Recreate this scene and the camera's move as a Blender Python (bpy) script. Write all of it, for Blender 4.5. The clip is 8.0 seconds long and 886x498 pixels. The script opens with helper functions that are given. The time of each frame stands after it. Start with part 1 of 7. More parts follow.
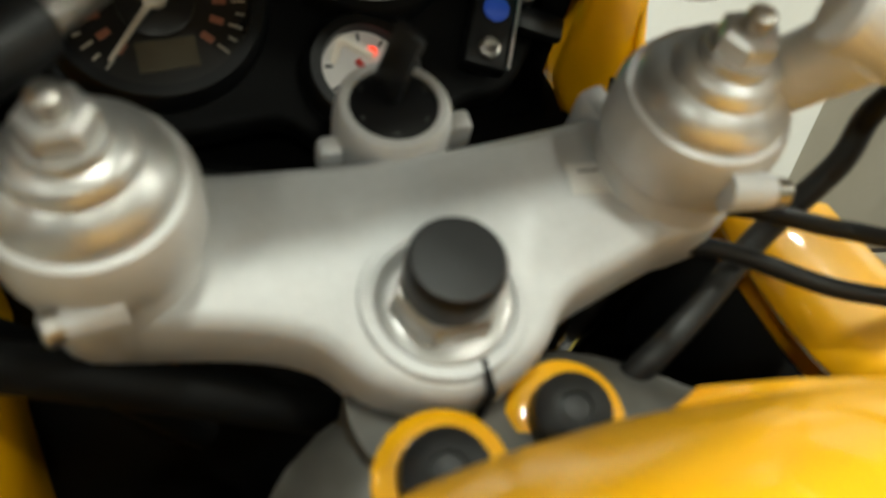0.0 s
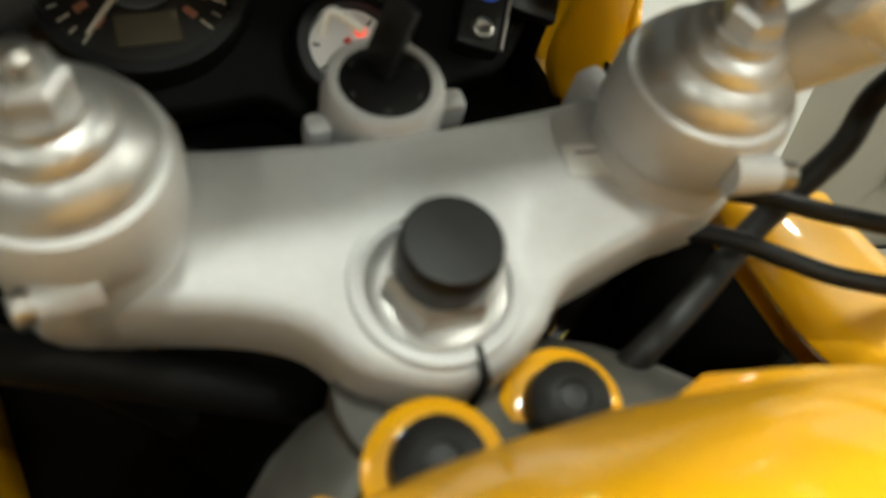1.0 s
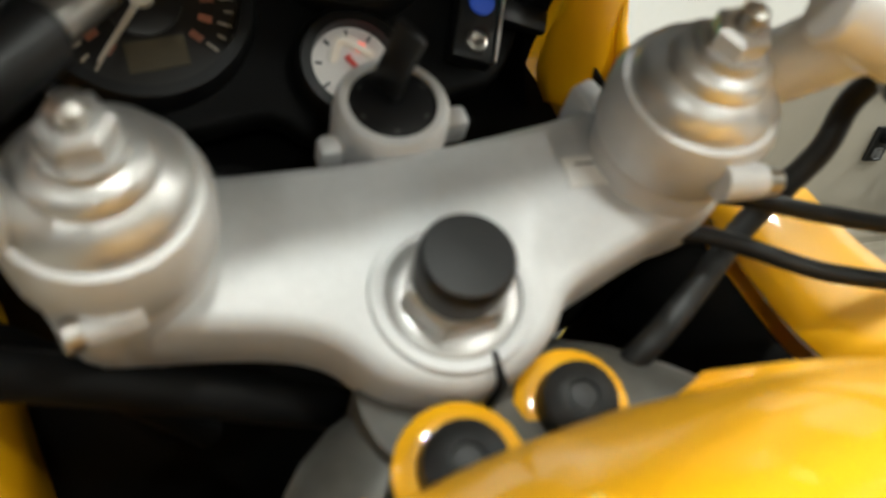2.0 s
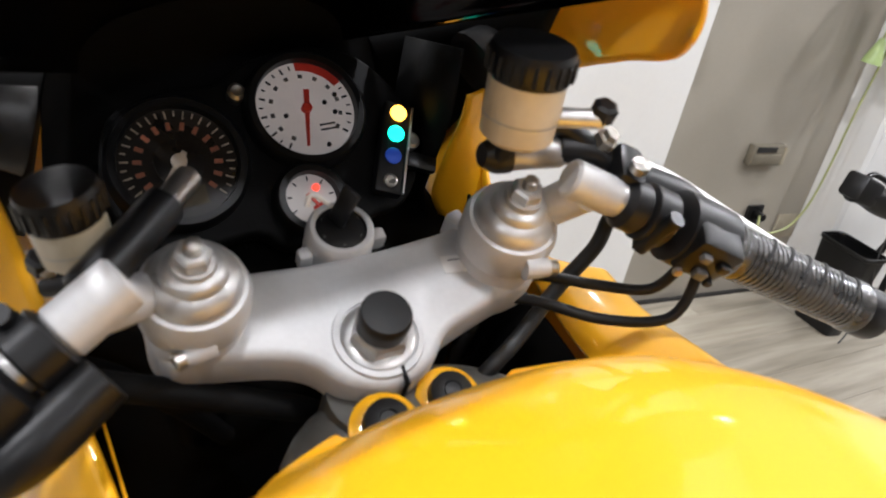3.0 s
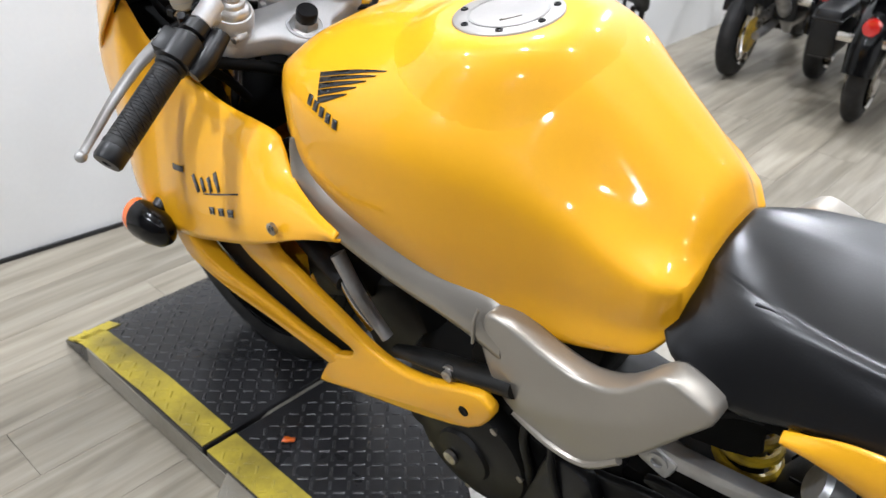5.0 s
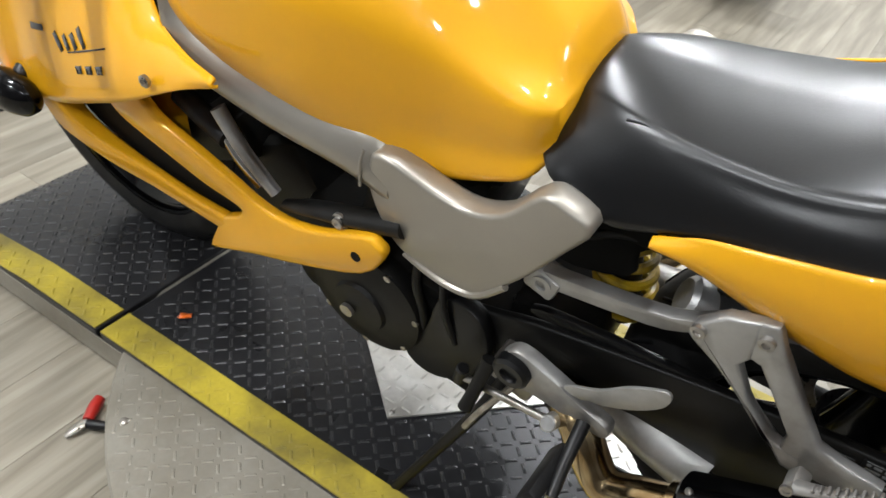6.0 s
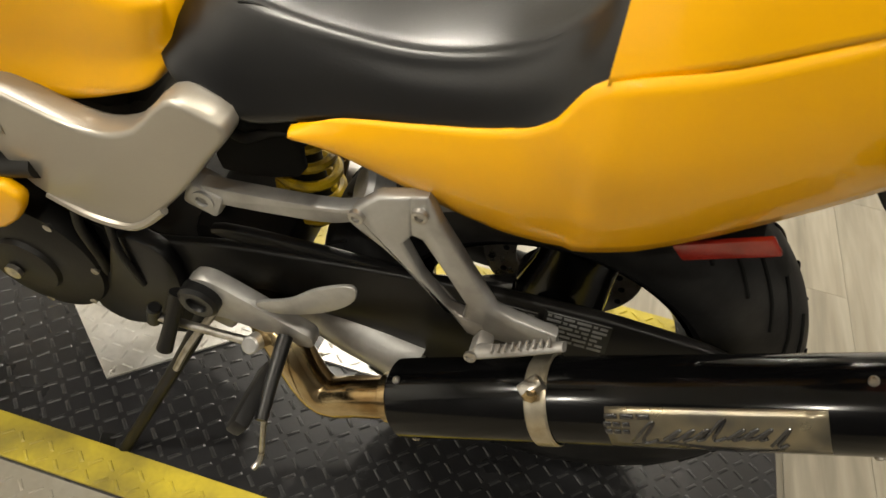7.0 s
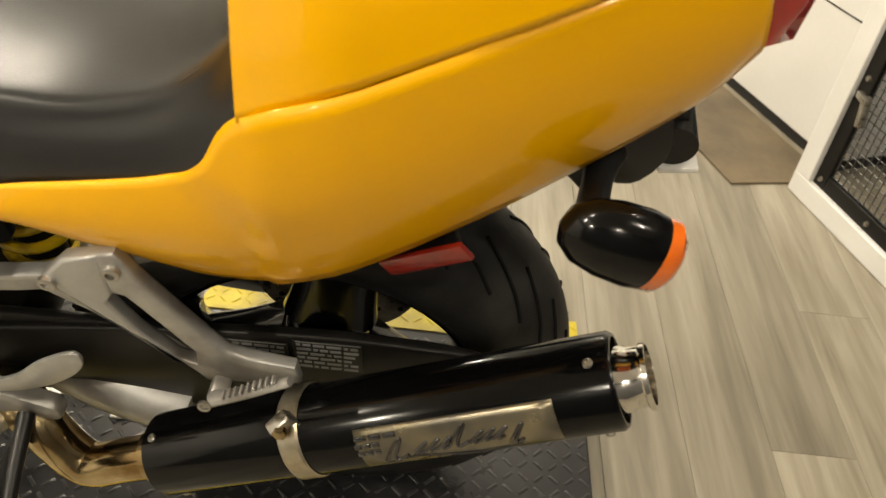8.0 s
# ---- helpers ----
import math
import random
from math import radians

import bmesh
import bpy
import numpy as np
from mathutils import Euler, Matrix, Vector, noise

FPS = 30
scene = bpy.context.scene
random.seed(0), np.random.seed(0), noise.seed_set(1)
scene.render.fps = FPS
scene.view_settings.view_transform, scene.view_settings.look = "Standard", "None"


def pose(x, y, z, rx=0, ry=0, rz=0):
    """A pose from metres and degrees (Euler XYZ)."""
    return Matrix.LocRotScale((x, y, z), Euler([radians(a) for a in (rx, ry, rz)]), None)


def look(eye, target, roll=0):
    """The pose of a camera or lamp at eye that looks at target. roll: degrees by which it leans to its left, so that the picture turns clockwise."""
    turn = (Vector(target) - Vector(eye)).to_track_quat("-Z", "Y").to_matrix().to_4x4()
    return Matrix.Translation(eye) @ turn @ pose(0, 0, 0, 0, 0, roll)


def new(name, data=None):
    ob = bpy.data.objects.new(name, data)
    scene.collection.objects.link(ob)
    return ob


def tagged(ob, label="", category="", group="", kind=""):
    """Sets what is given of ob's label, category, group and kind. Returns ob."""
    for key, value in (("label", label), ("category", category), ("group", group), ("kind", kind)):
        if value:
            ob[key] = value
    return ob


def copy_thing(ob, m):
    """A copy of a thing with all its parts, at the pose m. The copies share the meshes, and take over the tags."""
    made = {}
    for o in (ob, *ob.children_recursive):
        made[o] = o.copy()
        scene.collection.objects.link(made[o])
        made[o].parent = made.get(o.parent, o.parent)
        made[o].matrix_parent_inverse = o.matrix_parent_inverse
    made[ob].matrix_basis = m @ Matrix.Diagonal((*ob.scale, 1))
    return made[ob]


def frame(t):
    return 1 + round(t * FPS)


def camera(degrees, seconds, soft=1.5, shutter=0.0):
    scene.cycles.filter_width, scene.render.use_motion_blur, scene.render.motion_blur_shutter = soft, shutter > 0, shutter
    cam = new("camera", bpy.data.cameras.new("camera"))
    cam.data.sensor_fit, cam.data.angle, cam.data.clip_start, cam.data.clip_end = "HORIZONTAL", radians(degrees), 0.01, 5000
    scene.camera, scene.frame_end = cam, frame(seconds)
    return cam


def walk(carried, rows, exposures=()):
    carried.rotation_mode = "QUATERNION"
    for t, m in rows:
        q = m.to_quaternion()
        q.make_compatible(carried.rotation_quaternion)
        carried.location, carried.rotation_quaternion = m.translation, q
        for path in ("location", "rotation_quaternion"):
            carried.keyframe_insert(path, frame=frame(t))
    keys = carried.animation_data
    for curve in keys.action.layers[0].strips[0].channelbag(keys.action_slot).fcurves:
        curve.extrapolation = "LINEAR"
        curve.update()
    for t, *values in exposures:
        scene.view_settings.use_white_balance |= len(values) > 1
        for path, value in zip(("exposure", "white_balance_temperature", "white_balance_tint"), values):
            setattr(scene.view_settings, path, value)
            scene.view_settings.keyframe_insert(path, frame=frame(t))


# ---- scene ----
cam = camera(58.0, 8.0)
cam.data.dof.use_dof, cam.data.dof.focus_distance, cam.data.dof.aperture_fstop = True, 0.88, 9.0
PATH = [
    (0, (-0.101, -0.169, 1.004), (0.73, 1.304, -0.063), 12.3),
    (0.5, (-0.096, -0.163, 0.998), (0.765, 1.288, -0.076), 12.8),
    (1.1, (-0.101, -0.162, 0.994), (0.77, 1.287, -0.075), 13.7),
    (2.4, (-0.127, -0.172, 1.022), (0.794, 1.236, -0.059), 12.2),
    (2.5, (-0.132, -0.182, 1.029), (0.812, 1.223, -0.036), 12.9),
    (2.7, (-0.158, -0.215, 1.066), (0.923, 1.147, 0.077), 16.2),
    (2.9, (-0.192, -0.271, 1.095), (0.896, 1.133, 0.175), 14.0),
    (3, (-0.214, -0.323, 1.114), (0.865, 1.112, 0.234), 12.8),
    (3.1, (-0.233, -0.373, 1.124), (0.832, 1.098, 0.286), 11.5),
    (3.2, (-0.256, -0.428, 1.138), (0.779, 1.076, 0.32), 10.8),
    (3.3, (-0.279, -0.492, 1.16), (0.795, 1.028, 0.427), 12.1),
    (3.4, (-0.301, -0.539, 1.163), (0.761, 0.992, 0.435), 9.7),
    (3.5, (-0.325, -0.583, 1.171), (0.723, 0.948, 0.423), 7.5),
    (3.7, (-0.371, -0.648, 1.194), (0.669, 0.874, 0.418), 4.6),
    (3.9, (-0.417, -0.693, 1.213), (0.649, 0.811, 0.436), 3.7),
    (4, (-0.445, -0.709, 1.214), (0.65, 0.771, 0.434), 3.0),
    (4.3, (-0.54, -0.764, 1.213), (0.706, 0.567, 0.39), 2.1),
    (4.5, (-0.621, -0.81, 1.214), (0.645, 0.447, 0.31), 4.0),
    (4.7, (-0.677, -0.848, 1.205), (0.603, 0.35, 0.242), 3.4),
    (5.8, (-0.736, -0.92, 1.133), (0.576, -0.021, -0.079), 5.3),
    (6, (-0.737, -0.927, 1.13), (0.613, -0.106, -0.096), 5.7),
    (6.2, (-0.731, -0.946, 1.11), (0.656, -0.229, -0.141), 7.4),
    (6.5, (-0.704, -0.971, 1.1), (0.724, -0.407, -0.182), 7.5),
    (6.7, (-0.682, -0.991, 1.094), (0.765, -0.54, -0.211), 7.1),
    (7, (-0.659, -1.024, 1.089), (0.819, -0.746, -0.229), 8.3),
    (7.2, (-0.645, -1.046, 1.086), (0.857, -0.863, -0.221), 9.2),
    (7.5, (-0.619, -1.089, 1.084), (0.882, -1.019, -0.236), 8.8),
    (7.8, (-0.602, -1.125, 1.098), (0.919, -1.128, -0.2), 7.3),
    (8, (-0.607, -1.156, 1.111), (0.924, -1.179, -0.177), 6.9),
]
walk(cam, [(t, look(eye, target, roll)) for t, eye, target, roll in PATH], [(0.0, -0.02, 6700, -5), (1.2, 0.0, 6600, -4), (2.5, 0.24, 6250, 7), (3.0, 0.12, 6050, 13), (4.5, 0.24, 5800, 12), (6.0, 0.24, 6050, 8), (7.0, 0.34, 7400, 7), (8.0, 0.34, 8100, 7)])


# ---- light: ceiling lamps, several added as fill, inside a closed room ----
LEAN_ANGLE = -10.0
CEIL = 2.55
world = bpy.data.worlds.new("world")
scene.world = world
world.use_nodes = True
world.node_tree.nodes["Background"].inputs[0].default_value = (0.9, 0.95, 1.0, 1)
world.node_tree.nodes["Background"].inputs[1].default_value = 0.02

# lamps at x -2.2 and from 3.0 east: unseen fill for flank and seat sheen
SPOTS = [(-0.9, 0.55, 38), (-0.25, -0.35, 20), (0.9, 0.45, 36), (0.35, -1.1, 13), (1.5, -0.6, 15),
         (-2.2, 0.35, 48), (-2.2, -1.7, 30), (2.4, 0.0, 30), (2.3, -1.7, 8), (3.0, 0.35, 34), (0.5, -2.2, 7), (3.6, -0.5, 40), (5.1, -0.3, 50), (5.1, -1.8, 40), (-0.7, -2.4, 18)]


def lamp(x, y, power, size=0.09):
    data = bpy.data.lights.new("ceiling_spot_light", "AREA")
    data.shape, data.size, data.energy = "DISK", size, power * 0.6
    data.color = (1.0, 0.98, 0.955)
    ob = new("ceiling_spot_light", data)
    ob.matrix_basis = pose(x, y, CEIL - 0.045)
    return ob


# ---- materials ----
def material(name, color, rough=0.5, metal=0.0, coat=0.0, vary=0.12, scale=6.0, fine=120.0, bump=0.0, dirt=None, dirt_amount=0.35, rough_vary=0.1, spec=0.5, coat_rough=0.04):
    """Principled surface with broad stains, fine grain and a little relief."""
    m = bpy.data.materials.new(name)
    m.use_nodes = True
    nt = m.node_tree
    b = nt.nodes["Principled BSDF"]
    tc = nt.nodes.new("ShaderNodeTexCoord")
    n1 = nt.nodes.new("ShaderNodeTexNoise")
    n1.inputs["Scale"].default_value, n1.inputs["Detail"].default_value = scale, 5
    n2 = nt.nodes.new("ShaderNodeTexNoise")
    n2.inputs["Scale"].default_value, n2.inputs["Detail"].default_value = fine, 3
    for n in (n1, n2):
        nt.links.new(tc.outputs["Object"], n.inputs["Vector"])
    ramp = nt.nodes.new("ShaderNodeValToRGB")
    dark = dirt or tuple(c * (1 - vary * 2) for c in color)
    ramp.color_ramp.elements[0].position, ramp.color_ramp.elements[1].position = 0.5 - 0.5 * dirt_amount, 0.62
    ramp.color_ramp.elements[0].color = (*dark, 1)
    ramp.color_ramp.elements[1].color = (*color, 1)
    nt.links.new(n1.outputs["Fac"], ramp.inputs["Fac"])
    mix = nt.nodes.new("ShaderNodeMixRGB")
    mix.blend_type = "MULTIPLY"
    mix.inputs["Fac"].default_value = vary
    nt.links.new(ramp.outputs["Color"], mix.inputs["Color1"])
    nt.links.new(n2.outputs["Fac"], mix.inputs["Color2"])
    nt.links.new(mix.outputs["Color"], b.inputs["Base Color"])
    mr = nt.nodes.new("ShaderNodeMapRange")
    mr.inputs["To Min"].default_value, mr.inputs["To Max"].default_value = max(0.02, rough - rough_vary), min(1, rough + rough_vary)
    nt.links.new(n1.outputs["Fac"], mr.inputs["Value"])
    nt.links.new(mr.outputs["Result"], b.inputs["Roughness"])
    b.inputs["Metallic"].default_value = metal
    b.inputs["Coat Weight"].default_value, b.inputs["Coat Roughness"].default_value = coat, coat_rough
    b.inputs["Specular IOR Level"].default_value = spec
    if bump:
        bm_ = nt.nodes.new("ShaderNodeBump")
        bm_.inputs["Strength"].default_value, bm_.inputs["Distance"].default_value = bump, 0.002
        nt.links.new(n2.outputs["Fac"], bm_.inputs["Height"])
        nt.links.new(bm_.outputs["Normal"], b.inputs["Normal"])
    return m


def glow(name, color, strength):
    m = bpy.data.materials.new(name)
    m.use_nodes = True
    b = m.node_tree.nodes["Principled BSDF"]
    b.inputs["Base Color"].default_value = (*color, 1)
    b.inputs["Emission Color"].default_value = (*color, 1)
    b.inputs["Emission Strength"].default_value = strength
    return m


YELLOW = material("yellow_paint", (0.88, 0.43, 0.004), 0.45, coat=0.65, spec=0.25, coat_rough=0.05, vary=0.03, scale=3, fine=400, rough_vary=0.04)
SATIN = material("satin_aluminium", (0.66, 0.66, 0.66), 0.55, metal=0.35, vary=0.10, scale=14, fine=260, bump=0.05)
BRIGHT = material("machined_aluminium", (0.74, 0.74, 0.735), 0.36, metal=0.7, vary=0.14, scale=22, fine=200, dirt=(0.46, 0.45, 0.43), rough_vary=0.12)
FRAME = material("titanium_grey_paint", (0.40, 0.372, 0.322), 0.36, metal=0.6, vary=0.06, scale=5, fine=500, coat=0.2, bump=0.03)
CAST = material("cast_alloy", (0.48, 0.475, 0.46), 0.42, metal=0.65, vary=0.12, scale=12, fine=180, bump=0.08, dirt=(0.22, 0.2, 0.18))
CASTDARK = material("dull_cast_alloy", (0.20, 0.195, 0.18), 0.5, metal=0.5, vary=0.2, scale=18, fine=160, bump=0.1, dirt=(0.06, 0.055, 0.045), dirt_amount=0.5)
ENGINE = material("black_engine_paint", (0.006, 0.006, 0.0057), 0.45, spec=0.3, vary=0.25, scale=14, fine=150, bump=0.08, dirt=(0.012, 0.011, 0.009))
BLACK = material("black_plastic", (0.008, 0.008, 0.0085), 0.38, spec=0.4, vary=0.25, scale=12, fine=300, bump=0.06)
BLACKMAT = material("matt_black_plastic", (0.004, 0.004, 0.004), 0.7, spec=0.2, vary=0.25, scale=12, fine=300, bump=0.08)
RUBBER = material("black_rubber", (0.008, 0.008, 0.0085), 0.5, spec=0.28, vary=0.3, scale=18, fine=220, bump=0.12, dirt=(0.022, 0.021, 0.019))
SHINYGRIP = material("film_wrapped_rubber", (0.055, 0.054, 0.052), 0.26, spec=0.9, coat=0.5, coat_rough=0.15, vary=0.35, scale=30, fine=140, bump=0.15, dirt=(0.02, 0.02, 0.02))
TYRE = material("tyre_rubber", (0.009, 0.009, 0.0095), 0.58, spec=0.3, vary=0.3, scale=14, fine=160, bump=0.15, dirt=(0.026, 0.025, 0.024))
GLOSSBLACK = material("gloss_black_paint", (0.003, 0.003, 0.0033), 0.16, coat=0.12, spec=0.25, vary=0.2, scale=6, fine=200, rough_vary=0.05)
SATINBLACK = material("satin_black_paint", (0.005, 0.005, 0.005), 0.4, spec=0.26, vary=0.2, scale=9, fine=200, dirt=(0.014, 0.013, 0.012))
CHROME = material("polished_steel", (0.78, 0.75, 0.70), 0.10, metal=1.0, vary=0.1, scale=16, fine=150, rough_vary=0.06)
STEEL = material("zinc_steel", (0.55, 0.53, 0.5), 0.3, metal=0.9, vary=0.2, scale=40, fine=250, dirt=(0.3, 0.27, 0.22))
BURNT = material("heat_tinted_steel", (0.62, 0.50, 0.30), 0.18, metal=1.0, vary=0.2, scale=18, fine=150, dirt=(0.30, 0.19, 0.08), rough_vary=0.1)
SEAT = material("black_vinyl", (0.003, 0.0031, 0.0036), 0.28, spec=0.54, vary=0.05, scale=4, fine=520, bump=0.06, rough_vary=0.015)
SCREEN = material("smoked_acrylic", (0.002, 0.002, 0.002), 0.12, vary=0.1, spec=0.25, scale=3, fine=60, rough_vary=0.03)
TANKTRANS = material("milky_plastic", (0.62, 0.56, 0.44), 0.35, vary=0.15, scale=20, fine=150, dirt=(0.5, 0.42, 0.28))
ORANGE = material("amber_lens", (0.85, 0.16, 0.015), 0.12, coat=1.0, vary=0.08, scale=20, fine=150)
RED = material("red_lens", (0.55, 0.015, 0.012), 0.12, coat=1.0, vary=0.1, scale=20, fine=200)
REDDULL = material("red_reflector", (0.30, 0.02, 0.012), 0.2, coat=0.6, vary=0.15, scale=30, fine=600, bump=0.2)
DIAL = material("silver_dial", (0.62, 0.585, 0.55), 0.45, vary=0.06, scale=30, fine=300)
DIALDARK = material("dark_dial", (0.018, 0.016, 0.014), 0.3, vary=0.1, scale=20, fine=200)
DIALRED = material("red_print", (0.75, 0.05, 0.03), 0.4, vary=0.08, scale=30, fine=200)
DIALBLACK = material("black_print", (0.012, 0.012, 0.012), 0.5, vary=0.1, scale=30, fine=200)
PALE = material("pale_print", (0.7, 0.62, 0.5), 0.4, vary=0.1, scale=30, fine=200)
DECAL = material("black_decal", (0.012, 0.012, 0.014), 0.28, coat=0.8, vary=0.1, scale=30, fine=200)
STRAP = material("brushed_strap", (0.6, 0.55, 0.44), 0.32, metal=0.85, vary=0.2, scale=25, fine=200, dirt=(0.4, 0.32, 0.2))
BADGE = material("silver_badge", (0.17, 0.155, 0.125), 0.3, metal=0.75, vary=0.2, scale=25, fine=200, dirt=(0.35, 0.3, 0.2))
LABEL = material("white_sticker", (0.82, 0.81, 0.78), 0.4, vary=0.08, scale=40, fine=300)
GREYPRINT = material("grey_print", (0.13, 0.13, 0.13), 0.4, vary=0.1, scale=30, fine=300)
LABELPRINT = material("label_print", (0.26, 0.26, 0.255), 0.4, vary=0.1, scale=30, fine=300)
SPRING = material("yellow_spring_paint", (0.75, 0.5, 0.02), 0.35, vary=0.15, scale=30, fine=200, dirt=(0.2, 0.13, 0.02))
MIRROR = material("mirror_glass", (0.86, 0.87, 0.88), 0.015, metal=1.0, vary=0.0, scale=3, fine=30, rough_vary=0.005)
WALLWHITE = material("white_wall_paint", (0.78, 0.78, 0.77), 0.5, vary=0.05, scale=1.2, fine=90, bump=0.04, dirt=(0.70, 0.69, 0.66))
WALLGREY = material("beige_wall_paint", (0.34, 0.31, 0.255), 0.6, vary=0.07, scale=1.6, fine=110, bump=0.05)
WALLDARK = material("dark_grey_wall_paint", (0.10, 0.10, 0.105), 0.6, vary=0.08, scale=1.6, fine=110, bump=0.05)
CEILMAT = material("ceiling_paint", (0.78, 0.78, 0.77), 0.7, vary=0.05, scale=1.5, fine=80)
DARKTRIM = material("dark_trim", (0.02, 0.02, 0.02), 0.5, vary=0.2, scale=10, fine=100)
GREENCORD = material("green_cord", (0.33, 0.36, 0.14), 0.45, vary=0.1, scale=30, fine=100)
LIMEPLASTIC = material("lime_plastic", (0.42, 0.55, 0.22), 0.4, vary=0.1, scale=20, fine=100)
BEIGEPLASTIC = material("beige_plastic", (0.17, 0.15, 0.11), 0.45, vary=0.1, scale=20, fine=150)
BLUE = material("blue_paint", (0.015, 0.03, 0.35), 0.2, coat=1.0, vary=0.1, scale=8, fine=200)
MESHMAT = material("grey_wire", (0.10, 0.10, 0.10), 0.4, metal=0.6, vary=0.15, scale=20, fine=100)
REDGRIP = material("red_plastic_grip", (0.55, 0.03, 0.02), 0.4, vary=0.15, scale=30, fine=150)
TAPE = material("safety_yellow_paint", (0.60, 0.47, 0.035), 0.5, vary=0.25, scale=9, fine=130, bump=0.1, dirt=(0.13, 0.105, 0.03), dirt_amount=0.55)
DECK = material("worn_black_deck_paint", (0.034, 0.034, 0.037), 0.30, metal=0.35, vary=0.3, scale=7, fine=110, bump=0.1, dirt=(0.030, 0.030, 0.031), dirt_amount=0.55, rough_vary=0.14)
LUG = material("worn_tread_lugs", (0.070, 0.070, 0.073), 0.32, metal=0.5, vary=0.3, scale=8, fine=120, dirt=(0.035, 0.035, 0.035), dirt_amount=0.6)
PLATE = material("bare_tread_plate", (0.80, 0.78, 0.74), 0.34, metal=0.4, vary=0.2, scale=10, fine=110, dirt=(0.33, 0.30, 0.25), dirt_amount=0.6, rough_vary=0.14)
TURNPLATE = material("dusty_tread_plate", (0.38, 0.355, 0.30), 0.46, metal=0.35, vary=0.2, scale=6, fine=110, dirt=(0.2, 0.175, 0.13), dirt_amount=0.6, bump=0.08)
AMBERLIT = glow("amber_lamp", (1.0, 0.45, 0.04), 7.0)
GREENLIT = glow("green_lamp", (0.02, 0.85, 0.5), 5.0)
BLUEDIM = glow("blue_lamp", (0.02, 0.06, 0.35), 0.35)
REDLIT = glow("red_lamp", (1.0, 0.06, 0.03), 1.6)
LAMPGLOW = glow("lamp_face", (1.0, 0.93, 0.82), 14.0)


def plank_material():
    """Grey-brown vinyl plank with long streaks; each plank has its own tone and grain."""
    m = bpy.data.materials.new("vinyl_plank")
    m.use_nodes = True
    nt = m.node_tree
    b = nt.nodes["Principled BSDF"]
    tc, info = nt.nodes.new("ShaderNodeTexCoord"), nt.nodes.new("ShaderNodeObjectInfo")
    mp = nt.nodes.new("ShaderNodeMapping")
    mp.inputs["Scale"].default_value = (1.1, 15.0, 1.0)
    nt.links.new(tc.outputs["Object"], mp.inputs["Vector"])
    off = nt.nodes.new("ShaderNodeVectorMath")
    off.operation = "MULTIPLY_ADD"
    off.inputs[1].default_value = (37.0, 91.0, 13.0)
    nt.links.new(info.outputs["Random"], off.inputs[0])
    nt.links.new(mp.outputs["Vector"], off.inputs[2])
    n1, n2 = nt.nodes.new("ShaderNodeTexNoise"), nt.nodes.new("ShaderNodeTexNoise")
    n1.inputs["Scale"].default_value, n1.inputs["Detail"].default_value, n1.inputs["Distortion"].default_value = 1.6, 6, 0.6
    n2.inputs["Scale"].default_value, n2.inputs["Detail"].default_value = 9.0, 4
    nt.links.new(off.outputs["Vector"], n1.inputs["Vector"])
    nt.links.new(off.outputs["Vector"], n2.inputs["Vector"])
    ramp = nt.nodes.new("ShaderNodeValToRGB")
    els = ramp.color_ramp.elements
    els[0].position, els[0].color = 0.31, (0.232, 0.206, 0.156, 1)
    els[1].position, els[1].color = 0.68, (0.425, 0.385, 0.308, 1)
    e = els.new(0.5)
    e.color = (0.335, 0.298, 0.232, 1)
    nt.links.new(n1.outputs["Fac"], ramp.inputs["Fac"])
    mix = nt.nodes.new("ShaderNodeMixRGB")
    mix.blend_type, mix.inputs["Fac"].default_value = "MULTIPLY", 0.28
    nt.links.new(ramp.outputs["Color"], mix.inputs["Color1"])
    nt.links.new(n2.outputs["Fac"], mix.inputs["Color2"])
    hsv = nt.nodes.new("ShaderNodeHueSaturation")
    mr = nt.nodes.new("ShaderNodeMapRange")
    mr.inputs["To Min"].default_value, mr.inputs["To Max"].default_value = 0.80, 1.05
    nt.links.new(info.outputs["Random"], mr.inputs["Value"])
    nt.links.new(mr.outputs["Result"], hsv.inputs["Value"])
    nt.links.new(mix.outputs["Color"], hsv.inputs["Color"])
    nt.links.new(hsv.outputs["Color"], b.inputs["Base Color"])
    b.inputs["Roughness"].default_value = 0.42
    bump = nt.nodes.new("ShaderNodeBump")
    bump.inputs["Strength"].default_value, bump.inputs["Distance"].default_value = 0.12, 0.002
    nt.links.new(n2.outputs["Fac"], bump.inputs["Height"])
    nt.links.new(bump.outputs["Normal"], b.inputs["Normal"])
    return m


def lit_from_behind(m, strength):
    """Back-lit dial: the face itself gives off a little light."""
    b = m.node_tree.nodes["Principled BSDF"]
    b.inputs["Emission Color"].default_value = (1.0, 0.90, 0.84, 1)
    b.inputs["Emission Strength"].default_value = strength


lit_from_behind(DIAL, 0.12)
CAPMETAL = material("brushed_filler_cap", (0.50, 0.48, 0.46), 0.42, metal=0.5, vary=0.1, scale=16, fine=300, bump=0.04)
PLANK = plank_material()


